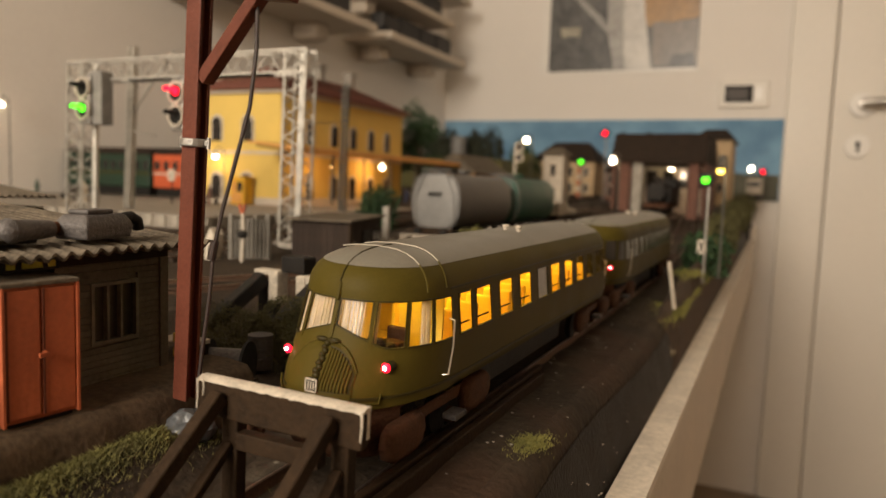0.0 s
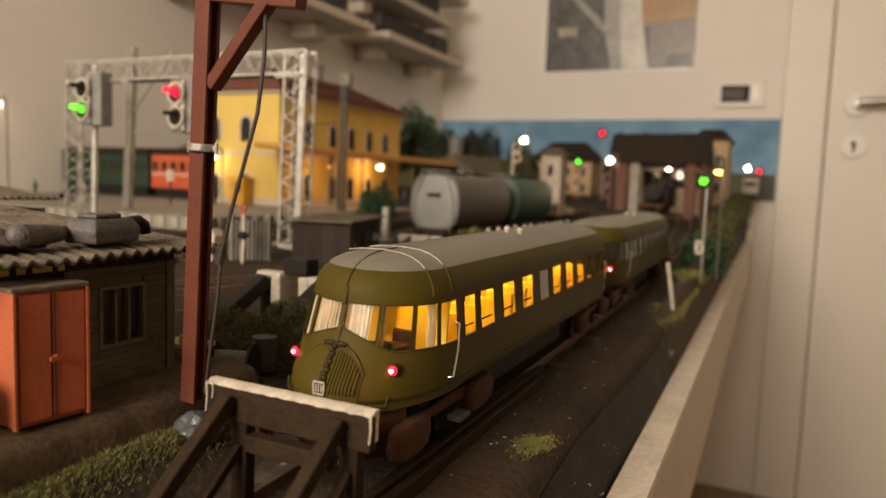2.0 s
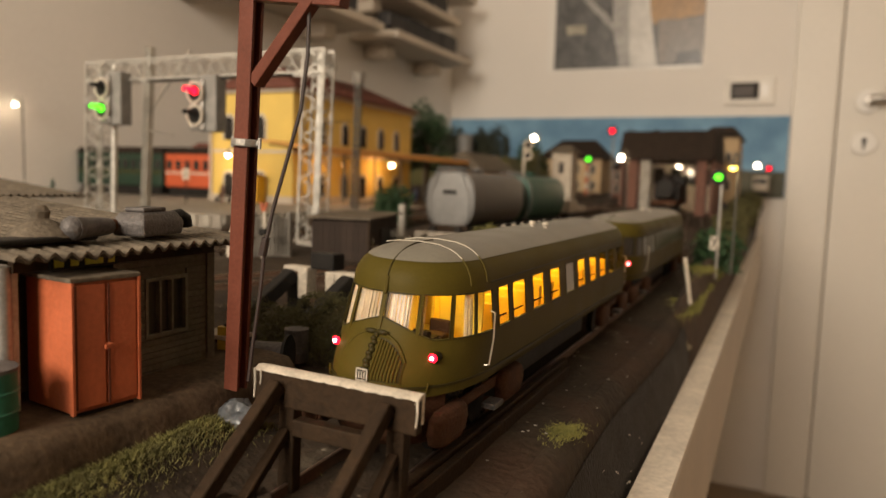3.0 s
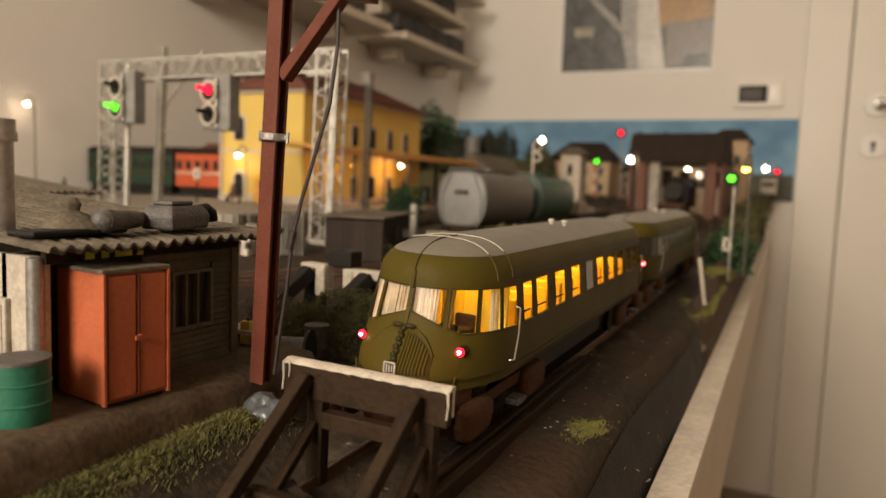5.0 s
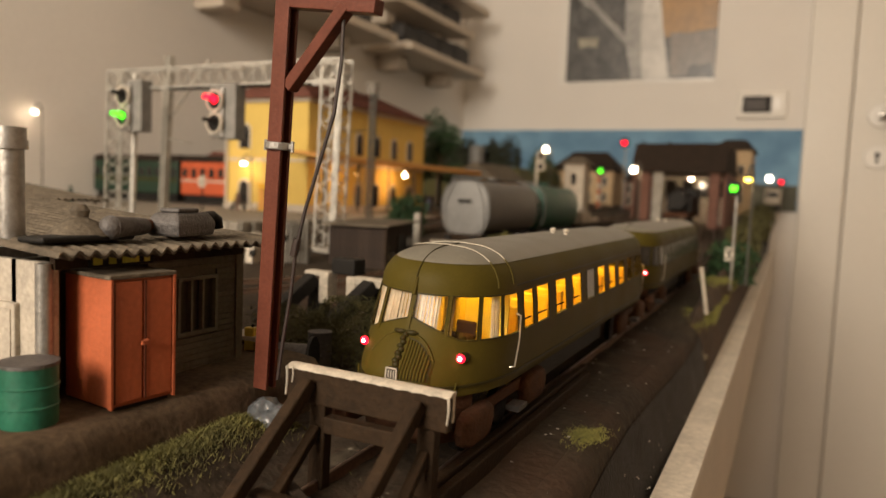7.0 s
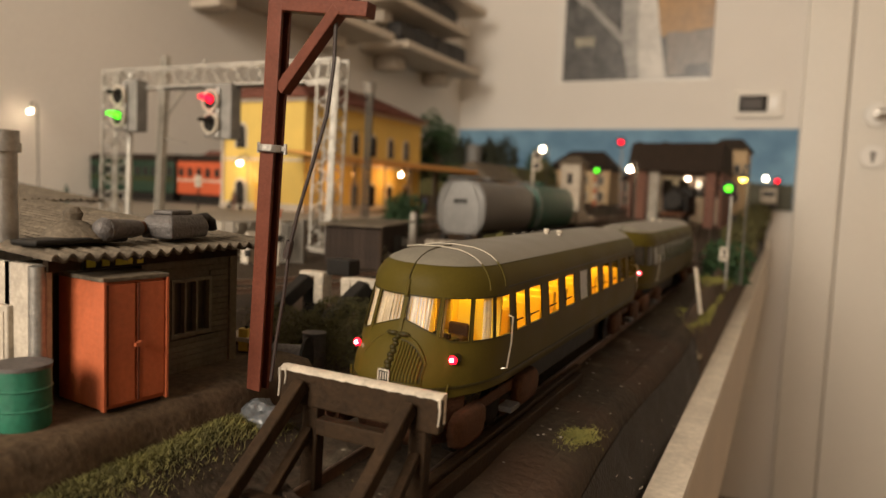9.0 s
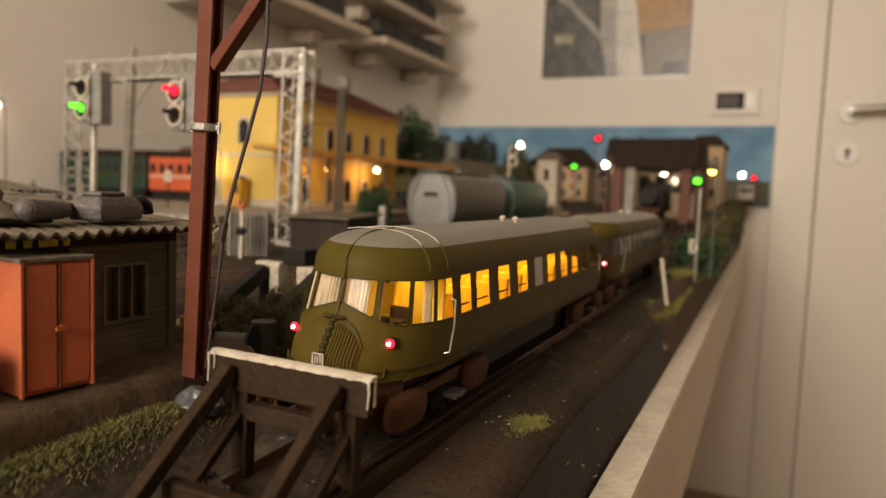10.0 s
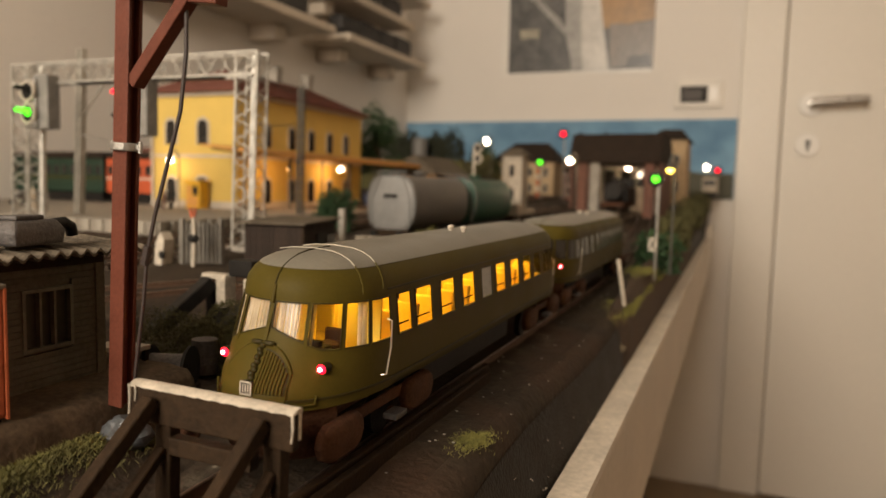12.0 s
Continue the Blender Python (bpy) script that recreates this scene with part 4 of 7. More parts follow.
def red_cabinet():
    c = thing("tool_cabinet", "brick red steel cabinet with two closed doors", "cabinet", (-0.1553, 0.1316, 0.9094), turn=-7)
    part("body", Shape().box(-0.0158, -0.0006, 0.0, 0.0136, 0.0005, 0.0256), CABRED, c, bevel=0.0003)
    part("top", Shape().box(-0.0163, 0.0004, -0.0005, 0.0141, 0.0255, 0.0264), HUTROOF, c, "pale dusty top edge", bevel=0.0002)
    for y0, y1 in ((0.0004, 0.0066), (0.0070, 0.0132)):
        d = part("door", Shape().box(-0.0006, 0.0001, y0, y1, 0.0014, 0.0250), CABRED, c, bevel=0.0002)
        part("door_edge", Shape().box(0.0001, 0.0003, y0, y0 + 0.0004, 0.0014, 0.0250), MASTRED, d)
    for y0, y1 in ((-0.0003, 0.0002), (0.0134, 0.0139)):
        part("stile", Shape().box(-0.0006, 0.0005, y0, y1, 0.0005, 0.0256), CABRED, c)
    part("handle", Shape().tube([(0.0002, 0.0072, 0.0128), (0.0012, 0.0072, 0.0128)], 0.0006, 8).box(0.0008, 0.0014, 0.0058, 0.0076, 0.0124, 0.0132), CABRED, c)
    part("plinth", Shape().box(-0.0152, -0.001, 0.0005, 0.0131, -0.0012, 0.0006), BLACKIRON, c)


red_cabinet()


def corrugated(s, x0, x1, y0, y1, z0, z1, pitch=0.0034, amp=0.00062, thick=0.0006):
    """Corrugated sheet whose waves run along x; z0 at x0, z1 at x1."""
    n = int((y1 - y0) / pitch * 8)
    rows = []
    for i in range(n + 1):
        y = y0 + (y1 - y0) * i / n
        w = amp * math.sin(2 * math.pi * (y - y0) / pitch) + 0.0004 * noise.noise((y * 90, x0 * 10, 1))
        rows.append([(x0, y, z0 + w), (x1, y, z1 + w), (x1, y, z1 + w + thick), (x0, y, z0 + w + thick)])
    return s.loft(rows)


def workshop_hut():
    h = thing("workshop_hut", "grey boarded workshop hut with corrugated roof and flue", "hut", (0, 0, 0))
    x0, x1, y0, y1, z0, z1 = -0.245, -0.1665, 0.1275, 0.1790, 0.909, 0.9375
    core = Shape().box(x0, x1, y0, y0 + 0.0015, z0, z1).box(x0, x0 + 0.0015, y0, y1, z0, z1).box(x0, x1, y1 - 0.0015, y1, z0, z1)
    part("wall", core, HUTWHITE, h, "pale rendered end wall")
    wy0, wy1, wz0, wz1 = 0.1590, 0.1700, 0.9188, 0.9310
    yr = 0.1500
    side = Shape().box(x1 - 0.0120, x1 - 0.0106, y0, yr, z0, z1).box(x1 - 0.0120, x1 - 0.0004, yr, yr + 0.0012, z0, z1).box(x1 - 0.0018, x1 - 0.0004, yr, wy0, z0, z1).box(x1 - 0.0018, x1 - 0.0004, wy1, y1, z0, z1).box(x1 - 0.0018, x1 - 0.0004, wy0, wy1, z0, wz0).box(x1 - 0.0018, x1 - 0.0004, wy0, wy1, wz1, z1)
    sidewall = part("side_wall", side, HUTWALL, h, "weathered grey board wall")
    nb = 20
    for i in range(nb):
        za, zb = z0 + (z1 - z0) * i / nb, z0 + (z1 - z0) * (i + 0.9) / nb
        for a, b in ((yr, wy0 - 0.0008), (wy1 + 0.0008, y1)) if zb > wz0 - 0.0008 and za < wz1 + 0.0008 else ((yr, y1),):
            part("board", Shape().box(x1 - 0.0004, x1 + 0.0002, a, b, za, zb), HUTWALL, sidewall)
    ring_ = [[(x, wy0 - 0.0008 + u, wz0 - 0.0008 + v) for u, v in ((0, 0), (wy1 - wy0 + 0.0016, 0), (wy1 - wy0 + 0.0016, wz1 - wz0 + 0.0016), (0, wz1 - wz0 + 0.0016))] for x in (x1 - 0.0006, x1 + 0.0006)]
    hole = [[(x, a_, b_) for a_, b_ in ((wy0, wz0), (wy1, wz0), (wy1, wz1), (wy0, wz1))] for x in (x1 + 0.0006, x1 - 0.0006)]
    win = part("window", Shape().loft(ring_ + hole + ring_[:1], cap=False), HUTFRAME, h)
    for y in (0.1627, 0.1663):
        part("mullion", Shape().box(x1 - 0.0010, x1 + 0.0003, y - 0.0003, y + 0.0003, wz0, wz1), HUTFRAME, win)
    part("pane", Shape().box(x1 - 0.0016, x1 - 0.0012, wy0, wy1, wz0, wz1), mat("dusty_hut_glass", (0.045, 0.038, 0.026), 0.35, 0, 0.5, 90, 500, 0.0), win)
    part("corner_post", Shape().tube([(x1 - 0.001, y0 - 0.0008, z0), (x1 - 0.001, y0 - 0.0008, z1)], 0.0016, 10), STEEL, h, "grey drain pipe", smooth=True)
    part("corner_board", Shape().box(x1 - 0.0008, x1 + 0.0008, y1 - 0.002, y1 + 0.0004, z0, z1), HUTWALL, h)
    ew = part("end_window", Shape().box(-0.196, -0.176, y0 - 0.0012, y0 + 0.0003, 0.9155, 0.9290), HUTWHITE, h, "pale framed end window", bevel=0.0003)
    for i in range(4):
        part("end_pane", Shape().box(-0.1945 + i * 0.0046, -0.1908 + i * 0.0046, y0 - 0.0014, y0 - 0.0011, 0.9165, 0.9278), HUTWHITE if i % 2 else STEEL, ew)
    roof = part("roof", corrugated(Shape(), -0.250, -0.1575, y0 - 0.005, y1 + 0.006, 0.9460, 0.9392), HUTROOF, h, "weathered corrugated roof sheet", smooth=60)
    part("eave_board", Shape().box(x1 - 0.0005, x1 + 0.0010, y0, y1, z1 - 0.0012, z1 + 0.0018), WOODDARK, h)
    sign = part("sign_board", Shape().box(x1 + 0.0004, x1 + 0.0016, 0.1345, 0.1500, 0.9362, 0.9388), BLACKIRON, h, "black sign with unreadable yellow marks")
    for a, b in ((0.1352, 0.1372), (0.1388, 0.1405), (0.1420, 0.1462), (0.1475, 0.1490)):
        part("sign_mark", Shape().box(x1 + 0.0016, x1 + 0.0018, a, b, 0.9367, 0.9382), mat("yellow_mark", (0.5, 0.45, 0.04), 0.6), sign)
    fl = Shape().tube([(-0.1785, 0.1275, 0.9400), (-0.1787, 0.1275, 0.9600)], 0.0025, 20).tube([(-0.1787, 0.1275, 0.9590), (-0.1787, 0.1275, 0.9608)], 0.0032, 20).tube([(-0.1787, 0.1275, 0.9608), (-0.1787, 0.1275, 0.9632)], 0.0029, 20)
    part("flue", fl, STEEL, h, "weathered metal flue pipe with collar", smooth=True)


workshop_hut()


def roof_scrap():
    z = 0.9418
    g = "scrap on the hut roof"
    t = thing("engine_block", "grimy dark grey engine block scrap on the roof", "scrap", (-0.1660, 0.1592, z), turn=12, group=g)
    part("block", Shape().loft([[(-0.004, -0.007, 0), (0.004, -0.007, 0), (0.004, 0.007, 0), (-0.004, 0.007, 0)], [(-0.0042, -0.0075, 0.003), (0.0042, -0.0075, 0.003), (0.0042, 0.0075, 0.003), (-0.0042, 0.0075, 0.003)], [(-0.003, -0.006, 0.0052), (0.003, -0.006, 0.0052), (0.003, 0.006, 0.0052), (-0.003, 0.006, 0.0052)]]), JUNK, t, bevel=0.0006)
    part("pipe", Shape().tube([(0.001, 0.006, 0.0038), (0.001, 0.0105, 0.0042), (0.0012, 0.0125, 0.0032), (0.0012, 0.0130, 0.0012)], 0.0013, 10), BLACKIRON, t, smooth=True)
    part("lid", Shape().box(-0.0025, 0.0025, -0.005, 0.003, 0.0052, 0.0062), JUNK, t, bevel=0.0004)
    t = thing("gas_bottle", "dark rusty gas bottle lying on the roof", "scrap", (-0.1668, 0.1447, z + 0.0022), turn=8, group=g)
    part("bottle", Shape().tube([(0, -0.0045, 0), (0, -0.0038, 0), (0, 0.003, 0), (0, 0.0055, 0)], 0.0026, 14, 0.0017).ball((0, -0.0042, 0), 0.0026, 12), JUNK, t, smooth=True)
    part("neck", Shape().tube([(0, 0.0055, 0), (0, 0.0078, 0.0003)], 0.0013, 10), BOGIE, t, smooth=True)
    t = thing("sack", "pale lumpy sack with a bundled top", "sack", (-0.1715, 0.1372, z + 0.0005), group=g)
    part("bag", Shape().loft([[(r * math.cos(a) * (1 + 0.12 * math.sin(3 * a)), r * math.sin(a), h) for a in (2 * math.pi * i / 16 for i in range(16))] for r, h in ((0.0062, 0), (0.0054, 0.0012), (0.0034, 0.0027), (0.0016, 0.0036), (0.0019, 0.0050), (0.0011, 0.0062))]), HUTROOF, t, smooth=True)
    t = thing("tarpaulin", "black tarpaulin strip lying on the roof", "tarpaulin", (-0.168, 0.134, z - 0.0004), turn=4, group=g)
    part("sheet", Shape().box(-0.004, 0.003, -0.010, 0.012, 0.0, 0.0012), BLACKIRON, t, bevel=0.0005)


roof_scrap()


def oil_drum(place, material, label, r=0.0042, h=0.0125):
    d = thing("oil_drum", label, "drum", place, group="drums in the yard")
    part("barrel", Shape().loft([[(q * math.cos(a), q * math.sin(a), z) for a in (2 * math.pi * i / 24 for i in range(24))] for q, z in ((r * 0.97, 0), (r, 0.0004), (r, h * 0.32), (r * 1.05, h * 0.34), (r, h * 0.36), (r, h * 0.64), (r * 1.05, h * 0.66), (r, h * 0.68), (r, h))]), material, d, smooth=35)
    part("rim", Shape().tube([(0, 0, h - 0.0003), (0, 0, h + 0.0004)], r * 1.04, 24), JUNK, d, "grimy drum rim", smooth=True)


oil_drum((-0.1615, 0.1195, 0.9095), DRUMGREEN, "green painted oil drum with a rusty rim", 0.0048, 0.0112)
oil_drum((-0.1685, 0.1125, 0.9095), mat("yellow_drum", (0.5, 0.36, 0.04), 0.5), "yellow oil drum beside the hut", 0.0040, 0.0112)
oil_drum((-0.1690, 0.2180, 0.8995), JUNK, "grimy grey drum half hidden by scrub", 0.0036, 0.0098)


def coal_tub():
    t = thing("winch", "rusty dark winch drum standing by the mast", "winch", (-0.1640, 0.1985, 0.9), turn=20)
    part("drum", Shape().tube([(-0.005, 0, 0.006), (0.005, 0, 0.006)], 0.0040, 18), JUNK, t, smooth=True)
    for x in (-0.0055, 0.0055):
        part("flange", Shape().tube([(x - 0.0004, 0, 0.006), (x + 0.0004, 0, 0.006)], 0.0062, 20), BLACKIRON, t, smooth=True)
    part("frame", Shape().box(-0.007, 0.007, -0.004, 0.004, -0.002, 0.0015), WOODDARK, t, bevel=0.0003)
    b = thing("wooden_bench", "small wooden bench with a pale top", "bench", (-0.1705, 0.1885, 0.9005))
    part("top", Shape().box(-0.006, 0.006, -0.004, 0.004, 0.0120, 0.0132), HUTWHITE, b, bevel=0.0002)
    for x in (-0.005, 0.005):
        for y in (-0.003, 0.003):
            part("leg", Shape().box(x - 0.0006, x + 0.0006, y - 0.0006, y + 0.0006, 0.0, 0.0120), WOODDARK, b)


coal_tub()


def fuel_can():
    c = thing("fuel_can", "small yellow fuel can standing under the bench", "can", (-0.1687, 0.1860, 0.9098), turn=15)
    part("body", Shape().box(-0.0014, 0.0014, -0.0010, 0.0010, 0.0, 0.0062), bpy.data.materials["yellow_drum"], c, bevel=0.0003)
    part("cap", Shape().tube([(0.0006, 0, 0.0062), (0.0006, 0, 0.0070)], 0.0004, 8), BLACKIRON, c)


fuel_can()


# ---- small brown shed ----
def brown_shed():
    s = thing("lineside_shed", "dark brown wooden shed with a flat grey roof", "shed", (-0.2455, 0.386, 0.9048), turn=12)
    part("wall", Shape().box(-0.0345, -0.001, 0.001, 0.056, -0.002, 0.0275), SHEDWOOD, s)
    me = Shape().box(-0.0017, 0.0017, -0.0004, 0.0004, -0.002, 0.0278).mesh("board", SHEDWOOD)
    for i in range(10):
        o = new("board", me); o.parent = s; o.matrix_basis = pose(-0.0327 + i * 0.00355, 0.0008, 0)
    for i in range(15):
        o = new("board", me); o.parent = s; o.matrix_basis = pose(-0.0008, 0.003 + i * 0.00365, 0, 0, 0, 90)
    part("roof", Shape().box(-0.0375, 0.0025, -0.003, 0.060, 0.0280, 0.0292, pose(0, 0, 0, 1.0, 0, 0)), HUTROOF, s, "thin grey roof slab", bevel=0.0003)
    d = part("door", Shape().box(-0.0002, 0.0004, 0.022, 0.036, -0.001, 0.0220), BLACKIRON, s)
    part("corner_strip", Shape().box(-0.0006, 0.0008, -0.0006, 0.0008, -0.002, 0.0280), WOODDARK, s)
    part("hose_reel", Shape().tube([(0.0004, 0.012, 0.0100), (0.0014, 0.012, 0.0100)], 0.0030, 16).tube([(0.0014, 0.012, 0.0100), (0.0018, 0.012, 0.0100)], 0.0014, 12), STEEL, s, smooth=True)
    part("pipe", Shape().tube([(0.001, 0.004, -0.001), (0.001, 0.004, 0.0160), (0.001, 0.006, 0.0165)], 0.0004, 6), BRASS, s)
    for i in range(3):
        w = part("window", Shape().box(-0.0002, 0.0005, 0.040 + i * 0.005, 0.0435 + i * 0.005, 0.0140, 0.0215), GLASSDARK, s)


brown_shed()

# ---- signal gantry ----
def gantry():
    g = thing("signal_gantry", "silver lattice signal gantry spanning the main line", "gantry", (0, 0, 0))
    ya, yb, zb, zt0, zt = 0.412, 0.4225, 0.915, 1.0205, 1.0340

    def lattice(name, owner, a, b, c, d, n, w=0.0006):
        """Zigzag bars between the edges a-b and c-d."""
        a, b, c, d = (Vector(v) for v in (a, b, c, d))
        for i in range(n):
            p, q = a.lerp(b, i / n), c.lerp(d, (i + 0.5) / n)
            part(name, Shape().bar(p, q, w), LATTICE, owner)
            part(name, Shape().bar(q, a.lerp(b, (i + 1) / n), w), LATTICE, owner)

    def shear(x, z):
        return x + 0.03 * (z - zb)

    for x0, x1 in ((-0.5085, -0.4925), (-0.3140, -0.2987)):
        corner = [(x0, ya), (x1, ya), (x1, yb), (x0, yb)]
        post = part("tower", Shape().box(x0 - 0.003, x1 + 0.003, ya - 0.003, yb + 0.003, zb - 0.004, zb + 0.0006), CONCRETE, g, "concrete tower base", bevel=0.0004)
        for x, y in corner:
            part("leg", Shape().bar((x, y, zb), (shear(x, zt), y, zt), 0.0013), LATTICE, post)
        for (xa, y0), (xb, y1) in zip(corner, corner[1:] + corner[:1]):
            lattice("lacing_bar", post, (xa, y0, zb), (shear(xa, zt), y0, zt), (xb, y1, zb), (shear(xb, zt), y1, zt), 9)
    bx0, bx1 = shear(-0.5085, zt), shear(-0.2987, zt)
    for y in (ya, yb):
        for z in (zt0, zt):
            part("chord", Shape().bar((bx0, y, z), (bx1, y, z), 0.0014), LATTICE, g)
        lattice("beam_lacing_bar", g, (bx0, y, zt0), (bx1, y, zt0), (bx0, y, zt), (bx1, y, zt), 11)
    lattice("top_lacing_bar", g, (bx0, ya, zt), (bx1, ya, zt), (bx0, yb, zt), (bx1, yb, zt), 11)
    part("cat_walk", Shape().box(-0.44, -0.32, ya - 0.004, ya + 0.002, zt0 - 0.0022, zt0 - 0.0010), BLACKIRON, g)
    for x in (-0.484, -0.3035):
        part("pole", Shape().tube([(x + 0.0, 0.4165, zb), (x + 0.003, 0.4165, zt - 0.002)], 0.0022, 12), LATTICE, g, "round silver post", smooth=True)


gantry()


def signal_head(x, z0, z1, green_low, red_high):
    y = 0.402
    s = thing("railway_signal", "two lamp railway signal with white ringed black discs", "signal", (x, y, (z0 + z1) / 2), group="signals on the gantry", turn=-2)
    h = (z1 - z0) / 2
    part("housing", Shape().box(0.0005, 0.0150, 0.0024, 0.012, -0.0175, 0.0190), mat("signal_grey", (0.22, 0.21, 0.19), 0.7, 0, 0.3), s, "grey ribbed signal housing", bevel=0.0005)
    part("backplate", Shape().box(-0.0060, 0.0060, 0.0, 0.0022, -0.0170, 0.0165), STEEL, s, bevel=0.0008)
    for k, (z, on) in enumerate(((h, red_high), (-h, green_low))):
        d = part("disc", Shape().tube([(0, 0.0, z), (0, -0.0012, z)], 0.0064, 24), BLACKIRON, s, "black lamp disc", smooth=40)
        n, rings = 28, []
        for i in range(n + 1):
            a = 2 * math.pi * i / n
            rings.append([((0.0064 + u) * math.cos(a), -0.0008 + v, z + (0.0064 + u) * math.sin(a)) for u, v in ((-0.0007, -0.0009), (0.0007, -0.0009), (0.0007, 0.0009), (-0.0007, 0.0009))])
        part("ring", Shape().loft(rings, cap=False), WHITEWORN, d, "white painted ring", smooth=40)
        m = LITGREEN if (on and k == 1) else (LITRED if on else BLACKIRON)
        visor = []
        for j in range(7):
            a = math.pi * j / 6
            visor.append([(0.0030 * math.cos(a), -0.001, z + 0.0005 + 0.0030 * math.sin(a)), (0.0024 * math.cos(a) - 0.0012, -0.0085, z + 0.0010 + 0.0024 * math.sin(a))])
        # Lit visors take the emissive lamp material in place of light falling on them.
        part("visor", Shape().loft(visor, close=False), m if on else BLACKIRON, d, "visor coloured with the glow of its lamp" if on else "black visor", smooth=60)
        part("lamp", Shape().ball((0, -0.0012, z + 0.0006), 0.0026, 12, (1, 0.5, 1)), m, d, "glowing signal lamp" if on else "", smooth=True)


signal_head(-0.4760, 0.9987, 1.0137, True, False)
signal_head(-0.3890, 0.9937, 1.0085, False, True)


def catenary_post(x, y, h, lean, name_label, lattice_like=False):
    p = thing("catenary_post", name_label, "mast", (x, y, G(x, y)), lean=(0, lean), group="line masts")
    if lattice_like:
        for dx in (-0.0024, 0.0024):
            part("flange", Shape().box(dx - 0.0007, dx + 0.0007, -0.0018, 0.0018, 0, h), p_mat, p)
        for i in range(int(h / 0.006)):
            part("batten", Shape().box(-0.002, 0.002, -0.0020, -0.0012, 0.004 + i * 0.006, 0.0055 + i * 0.006), p_mat, p)
    else:
        part("column", Shape().box(-0.0028, -0.0018, -0.0028, 0.0028, 0, h).box(0.0018, 0.0028, -0.0028, 0.0028, 0, h).box(-0.0018, 0.0018, -0.0006, 0.0006, 0, h), LATTICE, p)
        part("stay", Shape().bar((0.001, 0, h * 0.62), (0.045, -0.002, h * 0.98), 0.0014), LATTICE, p)
        part("arm", Shape().bar((0.001, 0, h * 0.52), (0.03, -0.002, h * 0.50), 0.0010), LATTICE, p)
    return p


p_mat = mat("dark_lattice_steel", (0.09, 0.085, 0.07), 0.6, 0.3, 0.3)
catenary_post(-0.5110, 0.470, 0.138, 3.0, "pale steel line mast with a raked stay")
catenary_post(-0.4023, 0.62, 0.122, 0.6, "dark battened steel mast before the station", True)
wires = Shape().tube([(-0.401, 0.62, 1.036), (-0.30, 0.42, 1.020)], 0.0003, 5).tube([(-0.401, 0.62, 1.010), (-0.30, 0.42, 0.990)], 0.0003, 5)
tagged(part("contact_wire", wires, WIRE), "thin dark catenary wires strung from the mast", "wire")


# ---- station ----
def arch_window(parent, face, u, z0, w, h, y_or_x):
    """Dark arched opening with plaster surround; face 'x' looks to +x, 'y' to -y."""
    def place(a, b, c):
        return (y_or_x + c, a, b) if face == "x" else (a, y_or_x - c, b)
    def arch(ww, hh, c0, c1):
        pts = [(u - ww / 2, z0), (u + ww / 2, z0)] + [(u + ww / 2 * math.cos(t), z0 + hh - ww / 2 + ww / 2 * math.sin(t)) for t in (math.pi * i / 8 for i in range(9))]
        return Shape().loft([[place(a, b, c) for a, b in pts] for c in (c0, c1)])
    f = part("window", arch(w + 0.005, h + 0.003, -0.002, 0.0008), YELLOWTRIM, parent, "grey plaster surround")
    part("pane", arch(w, h, 0.0005, 0.0013), GLASSDARK, f)
    mull = Shape()
    if face == "x":
        mull.box(y_or_x + 0.0013, y_or_x + 0.0017, u - 0.0004, u + 0.0004, z0, z0 + h - 0.001)
    else:
        mull.box(u - 0.0004, u + 0.0004, y_or_x - 0.0017, y_or_x - 0.0013, z0, z0 + h - 0.001)
    part("mullion", mull, WOODDARK, f)


